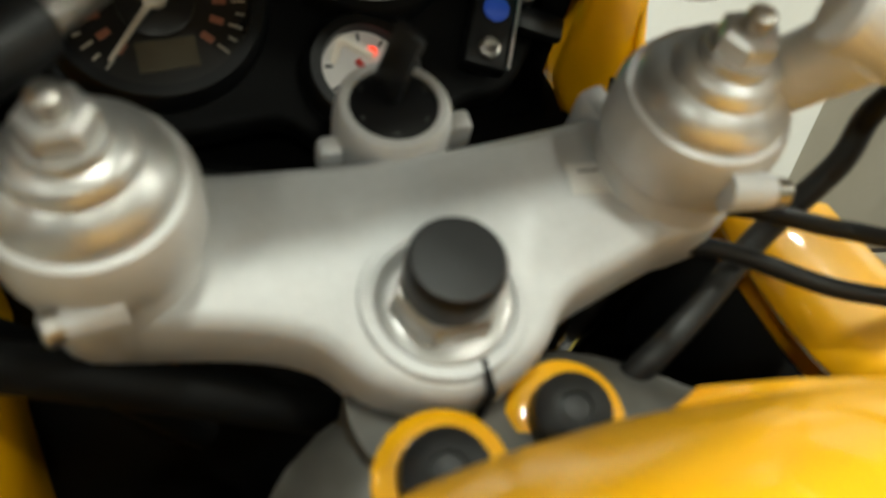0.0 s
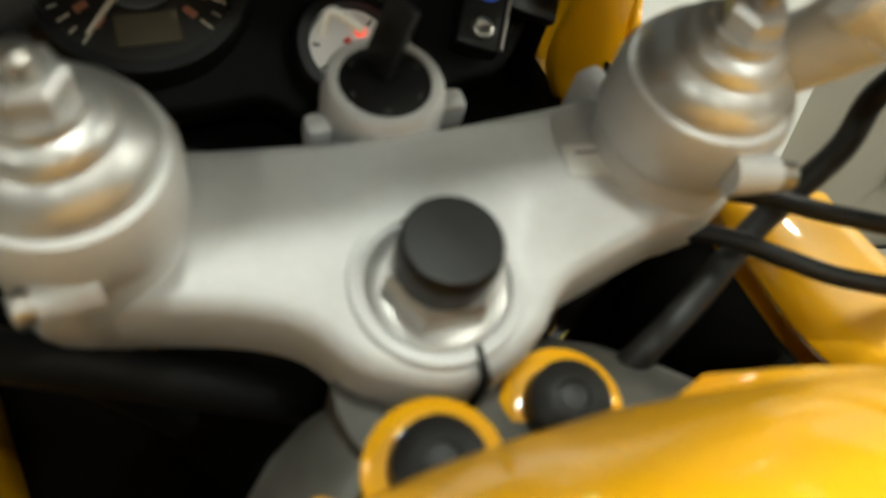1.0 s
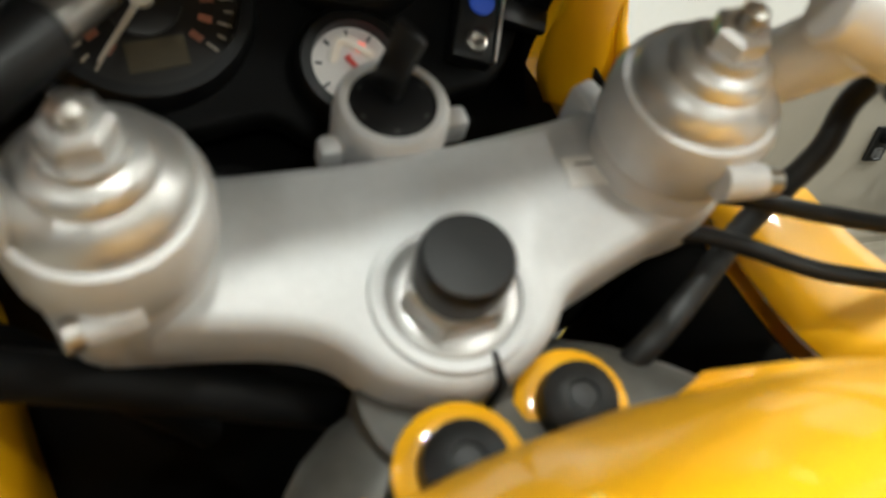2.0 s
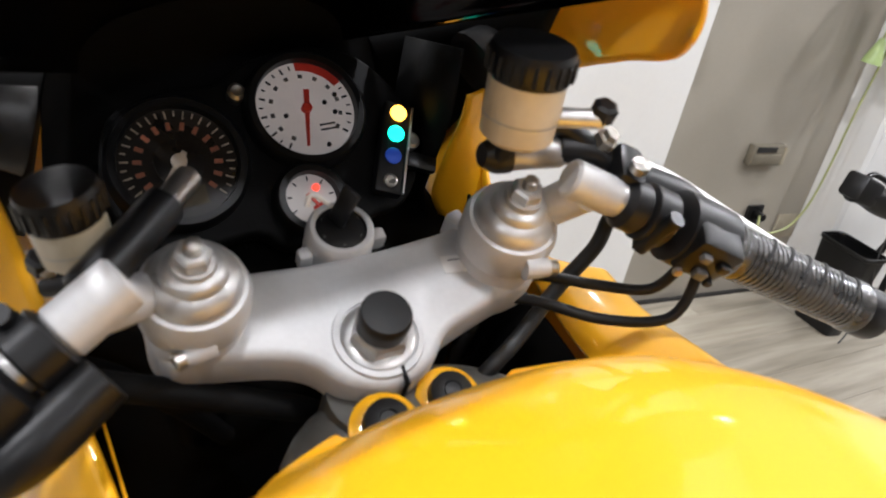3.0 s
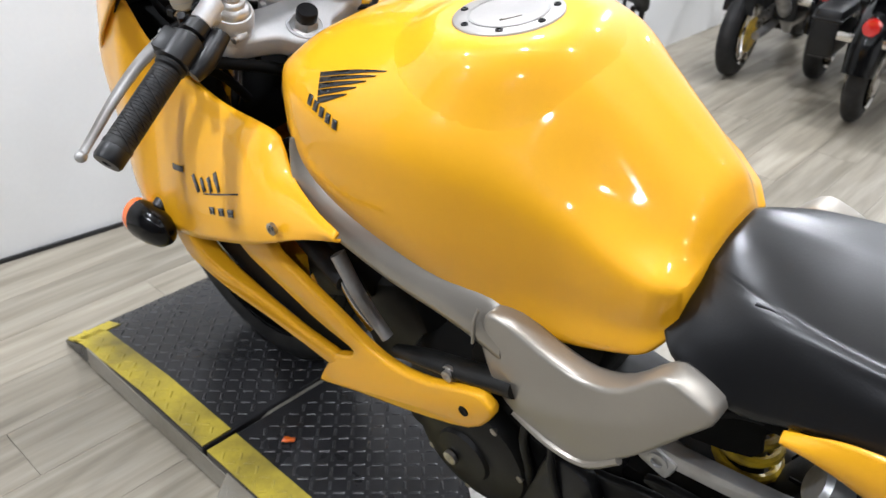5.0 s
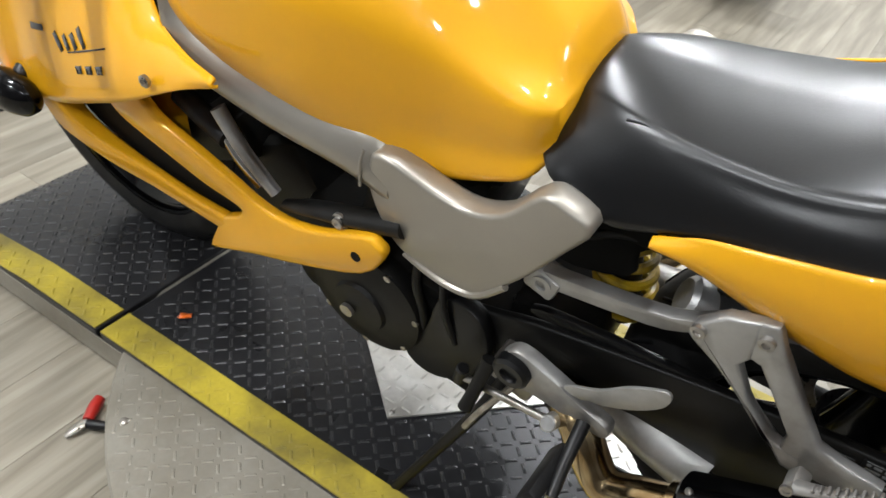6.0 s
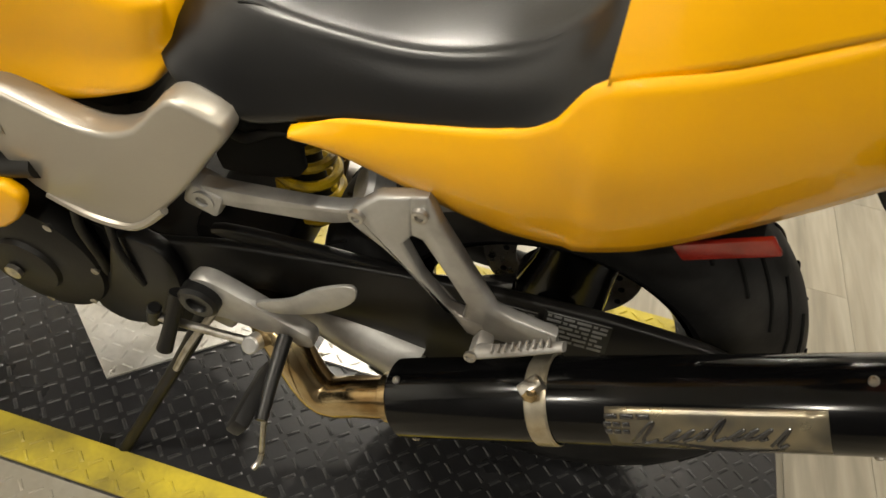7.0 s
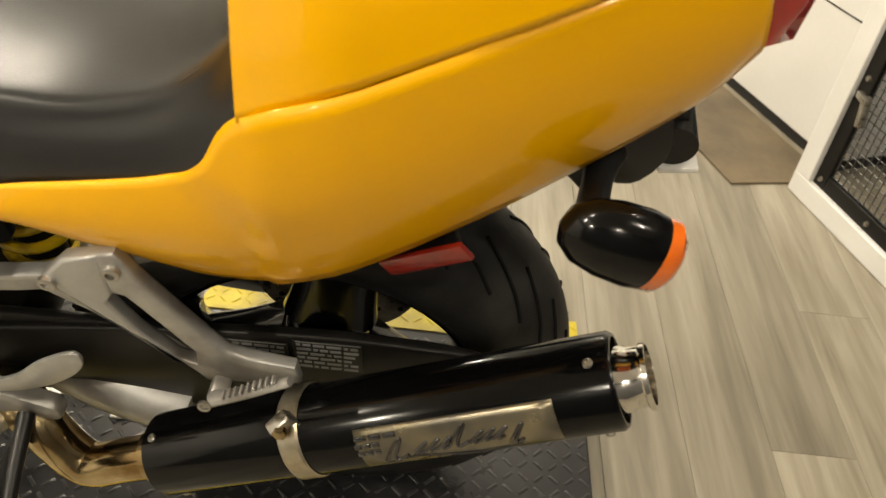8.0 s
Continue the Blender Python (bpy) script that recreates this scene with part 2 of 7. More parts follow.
# ---- mesh helpers ----
def finish(name, bm, mat, parent=None, label="", smooth=38, solid=0.0, sub=0, bevel=0.0, offset=1.0):
    bmesh.ops.remove_doubles(bm, verts=bm.verts, dist=1e-6)
    bmesh.ops.recalc_face_normals(bm, faces=bm.faces)
    me = bpy.data.meshes.new(name)
    bm.to_mesh(me)
    bm.free()
    me.shade_smooth()
    if smooth < 180:
        me.set_sharp_from_angle(angle=radians(smooth))
    me.materials.append(mat)
    ob = new(name, me)
    if parent:
        ob.parent = parent
    if label:
        ob["label"] = label
    if solid:
        md = ob.modifiers.new("thickness", "SOLIDIFY")
        md.thickness, md.offset = solid, offset
    if bevel:
        md = ob.modifiers.new("edges", "BEVEL")
        md.width, md.segments, md.limit_method, md.angle_limit = bevel, 2, "ANGLE", radians(40)
    if sub:
        md = ob.modifiers.new("round", "SUBSURF")
        md.levels = md.render_levels = sub
    return ob


def part(name, bm, mat, parent, label="", **kw):
    return finish(name, bm, mat, parent, label, **kw)


def spline(points, n=6, closed=False):
    """Smooth curve through the points."""
    P = [Vector(p) for p in points]
    out, N = [], len(P)
    for i in range(N if closed else N - 1):
        if closed:
            a, b, c, d = P[i - 1], P[i], P[(i + 1) % N], P[(i + 2) % N]
        else:
            a, b, c, d = P[max(i - 1, 0)], P[i], P[i + 1], P[min(i + 2, N - 1)]
        for k in range(n):
            t = k / n
            out.append(0.5 * (2 * b + (c - a) * t + (2 * a - 5 * b + 4 * c - d) * t * t + (3 * b - a - 3 * c + d) * t ** 3))
    if not closed:
        out.append(P[-1])
    return out


def loft(rings, caps=True, closed=True, bm=None):
    bm = bm or bmesh.new()
    rows = [[bm.verts.new(p) for p in r] for r in rings]
    for a, b in zip(rows, rows[1:]):
        n = len(a)
        for i in range(n if closed else n - 1):
            j = (i + 1) % n
            bm.faces.new((a[i], a[j], b[j], b[i]))
    if caps and closed:
        bm.faces.new(rows[0][::-1])
        bm.faces.new(rows[-1])
    return bm


def tube(path, r, seg=12, n=6, caps=True, bm=None, flat=1.0):
    """Round bar along a smooth path; r is one radius or one for each point."""
    rs = r if isinstance(r, (list, tuple)) else [r] * len(path)
    pts = spline(path, n) if n > 1 else [Vector(p) for p in path]
    rad = [v[0] for v in spline([(q, 0, 0) for q in rs], n)] if n > 1 else rs
    rings, up = [], None
    for i, p in enumerate(pts):
        d = (pts[min(i + 1, len(pts) - 1)] - pts[max(i - 1, 0)]).normalized()
        if up is None:
            up = Vector((0, 0, 1)) if abs(d.z) < 0.9 else Vector((1, 0, 0))
        s = d.cross(up).normalized()
        up = s.cross(d).normalized()
        rings.append([p + rad[i] * (math.cos(a) * s + flat * math.sin(a) * up) for a in [2 * math.pi * k / seg for k in range(seg)]])
    return loft(rings, caps, bm=bm)


def lathe(profile, origin=(0, 0, 0), axis=(0, 0, 1), seg=24, bm=None, caps=True):
    """Turned part: (radius, height) pairs along the axis."""
    rot = Vector(axis).normalized().to_track_quat("Z", "Y").to_matrix()
    o = Vector(origin)
    rings = [[o + rot @ Vector((max(r, 1e-4) * math.cos(a), max(r, 1e-4) * math.sin(a), h)) for a in [2 * math.pi * k / seg for k in range(seg)]] for r, h in profile]
    return loft(rings, caps, bm=bm)


def rod(a, b, r, seg=12, bev=0.0, bm=None):
    a, b = Vector(a), Vector(b)
    L = (b - a).length
    pr = [(r - bev, 0), (r, bev), (r, L - bev), (r - bev, L)] if bev else [(r, 0), (r, L)]
    return lathe(pr, a, b - a, seg, bm)


def box(size, m=None, bev=0.0, bm=None):
    own = bm is None
    bm2 = bmesh.new()
    bmesh.ops.create_cube(bm2, size=1, matrix=(m or Matrix()) @ Matrix.Diagonal((*size, 1)))
    if bev:
        bmesh.ops.bevel(bm2, geom=bm2.edges[:], offset=bev, segments=2, affect="EDGES", profile=0.5)
    if own:
        return bm2
    me = bpy.data.meshes.new("tmp")
    bm2.to_mesh(me)
    bm2.free()
    bm.from_mesh(me)
    bpy.data.meshes.remove(me)
    return bm


def slab(outline, x0, x1, bev=0.0, n=0, taper=None, plane="yz"):
    """Thick plate: an outline in (y, z) between x0 and x1, its edges rounded."""
    pts = [(p.x, p.y) for p in spline([(a, b, 0) for a, b in outline], n, True)] if n else outline
    bm = bmesh.new()
    f = lambda a, b, c: (c, a, b) if plane == "yz" else (a, b, c)
    lo = [bm.verts.new(f(a, b, x0)) for a, b in pts]
    hi = [bm.verts.new(f(a, b, x1 if taper is None else x1 + taper(a, b))) for a, b in pts]
    bm.faces.new(lo)
    bm.faces.new(hi[::-1])
    for i in range(len(pts)):
        j = (i + 1) % len(pts)
        bm.faces.new((lo[i], hi[i], hi[j], lo[j]))
    bmesh.ops.recalc_face_normals(bm, faces=bm.faces)
    if bev:
        rim = [e for e in bm.edges if len(e.link_faces) == 2 and (len(e.link_faces[0].verts) > 4 or len(e.link_faces[1].verts) > 4)]
        bmesh.ops.bevel(bm, geom=rim, offset=bev, segments=2, affect="EDGES", profile=0.5)
    return bm


def sheet(rows):
    """Skin over a grid of points."""
    bm = bmesh.new()
    vs = [[bm.verts.new(p) for p in r] for r in rows]
    for a, b in zip(vs, vs[1:]):
        for i in range(len(a) - 1):
            bm.faces.new((a[i], a[i + 1], b[i + 1], b[i]))
    return bm


def between(top, bottom, xf, n=28, m=8, power=1.0):
    """Skin between two (y, z) curves, its x given by a function of y, z."""
    A = [spline([(0, *p) for p in c], 12) for c in (top, bottom)]
    rows = []
    for i in range(n + 1):
        a, b = [c[min(int(i / n * (len(c) - 1) + 0.5), len(c) - 1)] for c in A]
        row = []
        for k in range(m + 1):
            p = a.lerp(b, k / m)
            row.append((xf(p.y, p.z), p.y, p.z))
        rows.append(row)
    return sheet(rows)


def moved(bm, m):
    bmesh.ops.transform(bm, matrix=m, verts=bm.verts)
    return bm


def thing(name, label, category, m=None, group="", kind=""):
    ob = new(name)
    ob.matrix_basis = m or Matrix()
    return tagged(ob, label, category, group, kind)


# ---- the room ----
def wall(name, corners, z0, z1, thick, mat, label, category="wall"):
    """Upright wall along a line of two plan points, its thickness on the side away from the room."""
    (xa, ya), (xb, yb) = corners
    d = Vector((xb - xa, yb - ya, 0))
    n = Vector((-d.y, d.x, 0)).normalized() * thick
    a, b = Vector((xa, ya, 0)), Vector((xb, yb, 0))
    bm = bmesh.new()
    ring = [a, b, b + n, a + n]
    loft([[p + Vector((0, 0, z)) for p in ring] for z in (z0, z1)], bm=bm)
    return tagged(finish(name, bm, mat), label, category, kind="structure")


# low white partition in front of the bike, grey recess beside it, white wall beyond
wall("wall_north", [(-2.6, 1.36), (1.425, 0.996)], 0, 0.985, 0.12, WALLWHITE, "smooth white painted low partition wall", "wall")
cap = loft([[Vector((x, y, z)) for x, y in ((-2.6, 1.335), (1.450, 0.967), (1.465, 1.14), (-2.6, 1.5))] for z in (0.985, 1.035)])
tagged(finish("trim", cap, WALLWHITE, bevel=0.006), "white painted cap rail on the partition", "trim", kind="structure")
wall("wall_recess", [(-2.6, 1.62), (1.42, 1.17)], 0, CEIL, 0.1, WALLWHITE, "white painted wall behind the partition")
wall("wall_grey", [(1.41, 1.080), (2.290, 1.032)], 0, CEIL, 0.1, WALLGREY, "beige-grey painted wall in the recess")
wall("wall_return", [(2.290, 1.032), (2.225, 0.915)], 0, CEIL, 0.02, WALLWHITE, "white painted wall return")
wall("wall_northeast", [(2.225, 0.915), (6.2, 0.99)], 0, CEIL, 0.2, WALLWHITE, "white painted wall with faint smudges")
wall("wall_east", [(6.2, 0.99), (6.2, -3.4)], 0, CEIL, 0.1, WALLWHITE, "white painted wall")
wall("wall_south", [(6.2, -3.3), (-2.6, -3.3)], 0, CEIL, 0.1, WALLDARK, "dark grey painted wall")
wall("wall_west", [(-2.5, -3.4), (-2.5, 1.7)], 0, CEIL, 0.1, WALLDARK, "dark grey painted wall")
base = bmesh.new()
for a, b in (((-2.5, 1.345), (1.42, 0.990)), ((1.44, 1.070), (2.27, 1.026)), ):
    d = (Vector((*b, 0)) - Vector((*a, 0))).normalized()
    nrm = Vector((d.y, -d.x, 0))
    pa, pb = Vector((*a, 0)), Vector((*b, 0))
    loft([[p + Vector((0, 0, z)) for p in (pa, pb, pb + nrm * 0.008, pa + nrm * 0.008)] for z in (0.001, 0.012)], bm=base)
tagged(finish("baseboard", base, DARKTRIM), "dark joint strip along the wall foot", "trim", kind="structure")
ceil = box((9.2, 5.4, 0.1), pose(1.8, -0.9, CEIL + 0.05))
tagged(finish("ceiling", ceil, CEILMAT), "off-white ceiling with small round lamps", "ceiling", kind="structure")
sub = box((9.2, 5.4, 0.1), pose(1.8, -0.9, -0.056))
floor = tagged(finish("floor", sub, DARKTRIM), "grey-brown vinyl plank floor with long wood streaks", "floor", kind="structure")

lamp_thing = None
for x, y, w in SPOTS:
    lamp(x, y, w)
    if lamp_thing is None:
        lamp_thing = thing("ceiling_lamp", "small round white ceiling lamp, switched on, several added as unseen fill", "lamp", pose(x, y, CEIL), "ceiling lamps")
        part("housing", lathe([(0.085, 0.0), (0.085, -0.03), (0.08, -0.04), (0.07, -0.04), (0.068, -0.02)], seg=28), WALLWHITE, lamp_thing)
        part("lamp_face", lathe([(0.066, -0.022), (0.066, -0.03)], seg=28), LAMPGLOW, lamp_thing, "glowing lamp face")
    else:
        copy_thing(lamp_thing, pose(x, y, CEIL))

# ---- the motorcycle lift deck ----
DECK_Z, X0, X1, Y0, Y1, YF = 0.075, -0.185, 0.455, -1.435, 0.116, 0.69
deck = thing("lift_platform", "low black tread-plate motorcycle lift with yellow edges", "platform")
part("deck", box((X1 - X0, Y1 - Y0, 0.07), pose((X0 + X1) / 2, (Y0 + Y1) / 2, DECK_Z - 0.035)), DECK, deck, "worn black tread plate", bevel=0.003)
YG = 0.128
ramp_bm = loft([[(x, YG, 0.004), (x, YF, 0.004), (x, YF, 0.014), (x, 0.60, 0.05), (x, 0.34, DECK_Z), (x, YG, DECK_Z)] for x in (X0, X1)])
part("ramp", ramp_bm, DECK, deck, "sloping black tread-plate ramp", bevel=0.003)


def ramp_z(y):
    pts = [(YG, DECK_Z), (0.34, DECK_Z), (0.60, 0.05), (YF, 0.014)]
    for (a, za), (b, zb) in zip(pts, pts[1:]):
        if a <= y <= b:
            return za + (zb - za) * (y - a) / (b - a)
    return DECK_Z


for xa, xb in ((X0 + 0.001, X0 + 0.064), (X1 - 0.064, X1 - 0.001)):
    part("edge_stripe", box((xb - xa, Y1 - Y0 - 0.004, 0.004), pose((xa + xb) / 2, (Y0 + Y1) / 2, DECK_Z + 0.0015)), TAPE, deck, "scuffed yellow painted edge stripe")
    ys = [YG + 0.002, 0.34, 0.47, 0.60, 0.645]
    part("edge_stripe", loft([[(xa, y, ramp_z(y) + 0.0005), (xb, y, ramp_z(y) + 0.0005), (xb, y, ramp_z(y) + 0.0035), (xa, y, ramp_z(y) + 0.0035)] for y in ys]), TAPE, deck, "scuffed yellow painted edge stripe")
part("edge_stripe", loft([[(x, 0.615, ramp_z(0.615) + 0.0005), (x, 0.675, ramp_z(0.675) + 0.0005), (x, 0.675, ramp_z(0.675) + 0.0035), (x, 0.615, ramp_z(0.615) + 0.0035)] for x in (X0 + 0.001, X0 + 0.10)]), TAPE, deck, "scuffed yellow painted edge stripe")


def lugs(cells, height, length=0.0205, width=0.0056, bm=None):
    """Raised bars of tread plate, every other one turned a quarter."""
    verts, faces = [], []
    for x, y, z, turn in cells:
        c, s = math.cos(turn), math.sin(turn)
        base_i = len(verts)
        for sx, sy, h in ((-1, -1, 0), (1, -1, 0), (1, 1, 0), (-1, 1, 0), (-0.62, -0.45, 1), (0.62, -0.45, 1), (0.62, 0.45, 1), (-0.62, 0.45, 1)):
            lx, ly = sx * length / 2, sy * width / 2
            verts.append((x + c * lx - s * ly, y + s * lx + c * ly, z + h * height))
        for q in ((4, 5, 6, 7), (0, 1, 5, 4), (1, 2, 6, 5), (2, 3, 7, 6), (3, 0, 4, 7)):
            faces.append([base_i + i for i in q])
    me = bpy.data.meshes.new("lugs")
    me.from_pydata(verts, [], faces)
    return me


def lug_part(name, cells, mat, parent, label, height=0.0016):
    me = lugs(cells, height)
    me.shade_smooth()
    me.set_sharp_from_angle(angle=radians(30))
    me.materials.append(mat)
    ob = new(name, me)
    ob.parent = parent
    return tagged(ob, label, kind="stuff")


PITCH = 0.0235
cells = []
for i in range(int((X1 - X0) / PITCH) + 1):
    for j in range(int((YF - Y0) / PITCH) + 1):
        x, y = X0 + 0.012 + i * PITCH, Y0 + 0.012 + j * PITCH
        if x > X1 - 0.01 or y > 0.67 or Y1 - 0.012 < y < YG + 0.012:
            continue
        stripe = x < X0 + 0.066 or x > X1 - 0.066
        cells.append((x, y, ramp_z(y) + (0.0038 if stripe else 0.0), math.pi / 4 + (math.pi / 2 if (i + j) % 2 else 0)))
lug_part("tread_pattern", [c for c in cells if X0 + 0.074 < c[0] < X1 - 0.074], LUG, deck, "raised tread lugs worn to bare metal")
lug_part("stripe_pattern", [c for c in cells if not X0 + 0.056 < c[0] < X1 - 0.056], TAPE, deck, "yellow painted tread lugs", 0.0014)
side = bmesh.new()
side_cells = [(0, Y0 + 0.012 + j * PITCH, 0.02 + k * PITCH, math.pi / 4 + (math.pi / 2 if (j + k) % 2 else 0)) for j in range(int((0.6 - Y0) / PITCH)) for k in range(2)]
me = lugs([(y, z, 0, t) for _, y, z, t in side_cells if not Y1 - 0.012 < y < YG + 0.012 and z < ramp_z(y) - 0.012], 0.0014)
me.transform(Matrix(((0, 0, -1, X0), (1, 0, 0, 0), (0, 1, 0, 0), (0, 0, 0, 1))))
me.flip_normals()
me.materials.append(TURNPLATE)
ob = new("side_lugs", me)
ob.parent = deck
tagged(ob, "raised tread lugs on the platform flank", kind="stuff")
part("side_plate", box((0.003, YF - Y0 - 0.12, 0.05), pose(X0 - 0.0005, (YF + Y0) / 2 - 0.06, 0.034)), TURNPLATE, deck, "dusty bare tread-plate flank")

# bright bare plates let into the deck
def bare_plate(corners, label):
    t = thing("deck_plate", label, "metal plate", group="bare plates on the lift")
    c = [Vector((x, y, 0)) for x, y in corners]
    body = loft([[p + Vector((0, 0, z)) for p in c] for z in (DECK_Z + 0.0005, DECK_Z + 0.0045)])
    part("plate", body, PLATE, t)
    cx = sum((p for p in c), Vector()) / len(c)
    inside = []
    u, v = (c[1] - c[0]), (c[3] - c[0])
    nu, nv = int(u.length / 0.0235), int(v.length / 0.0235)
    for i in range(nu):
        for j in range(nv):
            p = c[0] + u * ((i + 0.5) / nu) + v * ((j + 0.5) / nv)
            inside.append((p.x, p.y, DECK_Z + 0.0044, math.atan2(u.y, u.x) + math.pi / 4 + (math.pi / 2 if (i + j) % 2 else 0)))
    lug_part("tread_pattern", inside, PLATE, t, "raised bright tread lugs")
    for p in c:
        q = p.lerp(cx, 0.07)
        part("rivet", lathe([(0.005, 0), (0.005, 0.001), (0.003, 0.003), (0.0005, 0.0035)], (q.x, q.y, DECK_Z + 0.0044), seg=12), STEEL, t)
    return t


bare_plate([(-0.018, -0.414), (0.20, -0.632), (0.40, -0.40), (0.19, -0.17)], "bright bare aluminium tread plate let into the lift deck")
bare_plate([(0.135, -0.90), (0.375, -0.90), (0.375, -0.69), (0.135, -0.69)], "bright bare aluminium tread plate riveted to the lift deck")

# round turning plate let in just below the deck's edges
turn = thing("turntable_plate", "round dusty aluminium tread plate beneath the lift deck", "metal plate")
TC, TR, TZ = (0.19, -0.477), 0.65, 0.052
part("disc", lathe([(TR, 0.0), (TR, 0.012), (TR - 0.004, 0.016), (0.002, 0.016)], (*TC, TZ), seg=96), TURNPLATE, turn)
cells = []
for i in range(-28, 29):
    for j in range(-28, 29):
        x, y = TC[0] + i * PITCH, TC[1] + j * PITCH
        if (x - TC[0]) ** 2 + (y - TC[1]) ** 2 < (TR - 0.015) ** 2 and x < X0 - 0.012:
            cells.append((x, y, TZ + 0.0158, math.pi / 4 + (math.pi / 2 if (i + j) % 2 else 0)))
lug_part("tread_pattern", cells, TURNPLATE, turn, "raised dusty tread lugs", 0.0014)
for a in (118, 140, 163, 185, 208, 230):
    x, y = TC[0] + (TR - 0.03) * math.cos(radians(a)), TC[1] + (TR - 0.03) * math.sin(radians(a))
    part("bolt", lathe([(0.008, 0), (0.008, 0.002), (0.005, 0.004), (0.001, 0.004)], (x, y, TZ + 0.0155), seg=12), STEEL, turn)


# ---- the yellow motorcycle, leaning on its side stand ----
bike = thing("motorcycle", "glossy yellow sport motorcycle with black seat leaning on its side stand", "motorcycle", pose(0.1416, 0, DECK_Z, 0, LEAN_ANGLE, 0))


def mirrored(bm):
    """The same shape on the bike's other side."""
    c = bm.copy()
    bmesh.ops.scale(c, vec=(-1, 1, 1), verts=c.verts)
    bmesh.ops.reverse_faces(c, faces=c.faces)
    return c


def both(name, bm, mat, parent=None, label="", **kw):
    other = mirrored(bm)
    a = part(name, bm, mat, parent or bike, label, **kw)
    b = part(name, other, mat, parent or bike, label, **kw)
    return a, b


# fuel tank: y, then bottom, waist and shoulder heights and half widths, then the crown height
TANK = [
    (-0.050, 0.762, 0.045, 0.772, 0.058, 0.783, 0.045, 0.788),
    (-0.066, 0.745, 0.080, 0.768, 0.098, 0.796, 0.074, 0.805),
    (-0.095, 0.715, 0.112, 0.762, 0.130, 0.815, 0.102, 0.829),
    (-0.150, 0.672, 0.148, 0.750, 0.166, 0.831, 0.128, 0.854),
    (-0.220, 0.650, 0.160, 0.742, 0.184, 0.845, 0.138, 0.874),
    (-0.300, 0.634, 0.166, 0.738, 0.190, 0.858, 0.140, 0.890),
    (-0.390, 0.616, 0.166, 0.730, 0.184, 0.862, 0.136, 0.905),
    (-0.470, 0.606, 0.160, 0.715, 0.162, 0.839, 0.118, 0.900),
    (-0.540, 0.612, 0.150, 0.704, 0.143, 0.796, 0.102, 0.856),
    (-0.600, 0.634, 0.148, 0.702, 0.142, 0.766, 0.098, 0.812),
    (-0.636, 0.654, 0.147, 0.707, 0.140, 0.754, 0.092, 0.785),
    (-0.656, 0.680, 0.132, 0.712, 0.124, 0.738, 0.078, 0.756),
]


def tank_half(row):
    y, zb, hb, zm, hm, zs, hs, zt = row
    half = [(0, zb - 0.004), (hb * 0.7, zb - 0.002), (hb * 0.97, zb + 0.004), (hm * 0.985, (zb + zm) / 2 + 0.004), (hm, zm + 0.01), (hm * 0.95, (zm + zs) / 2 + 0.012), (hs, zs), (hs * 0.55, zt - (zt - zs) * 0.18), (0, zt)]
    return spline([(-h, y, z) for h, z in half], 5)


def tank_shift(y):
    """Far flank relative to the near one: fuller amidships, tucked in at the seat."""
    return float(np.interp(-y, [0.05, 0.15, 0.22, 0.39, 0.47, 0.54, 0.60, 0.636, 0.656], [1, 1.035, 1.06, 1.11, 1.11, 1.01, 0.79, 0.56, 0.39]))


def tank_ring(row):
    left = tank_half(row)
    k = tank_shift(row[0])
    return left + [Vector((-p.x * k, p.y, p.z)) for p in left[::-1]][1:-1]


rows = [tuple(v) for v in TANK]
fine_rows = []
cols = [spline([(r[0], r[k], 0) for r in rows], 4) for k in range(1, 8)]
for i in range(len(cols[0])):
    fine_rows.append((cols[0][i].x, *[c[i].y for c in cols]))
tank = part("fuel_tank", loft([tank_ring(r) for r in fine_rows]), YELLOW, bike, "glossy yellow steel fuel tank", smooth=60)


def tank_row(y):
    for a, b in zip(fine_rows, fine_rows[1:]):
        if b[0] <= y <= a[0]:
            k = (y - a[0]) / (b[0] - a[0])
            return tuple(p + (q - p) * k for p, q in zip(a, b))
    return fine_rows[-1]


def tank_top(x, y):
    """Height of the tank's upper skin."""
    r = tank_row(y)
    u = abs(x) if x < 0 else x / tank_shift(y)
    ring = tank_half(r)
    for p, q in zip(ring, ring[1:]):
        if p.x <= -u <= q.x and p.z > r[3]:
            return p.z + (q.z - p.z) * (-u - p.x) / max(q.x - p.x, 1e-6)
    return 0.85


def tank_side(y, z):
    """Side position of the tank's near flank at a height above its waist."""
    ring = tank_ring(tank_row(y))[:41]
    for p, q in zip(ring, ring[1:]):
        if p.z <= z <= q.z and p.x < -0.08:
            return p.x + (q.x - p.x) * (z - p.z) / max(q.z - p.z, 1e-6)
    return -0.18


# filler cap set into the tank's crown
CAPX, CAPY = -0.0257, -0.3803
cap_n = Vector((-0.02, 0.085, 1)).normalized()
CAPM = Matrix.Translation((CAPX, CAPY, 0.9040)) @ cap_n.to_track_quat("Z", "Y").to_matrix().to_4x4()
part("filler_cap", moved(lathe([(0.0595, -0.006), (0.0595, 0.0012), (0.0582, 0.0026), (0.0432, 0.0026), (0.0427, 0.0015), (0.0414, 0.0015), (0.0408, 0.0030), (0.001, 0.0034)], seg=56), CAPM), CAPMETAL, tank, "round brushed aluminium filler cap", smooth=50)
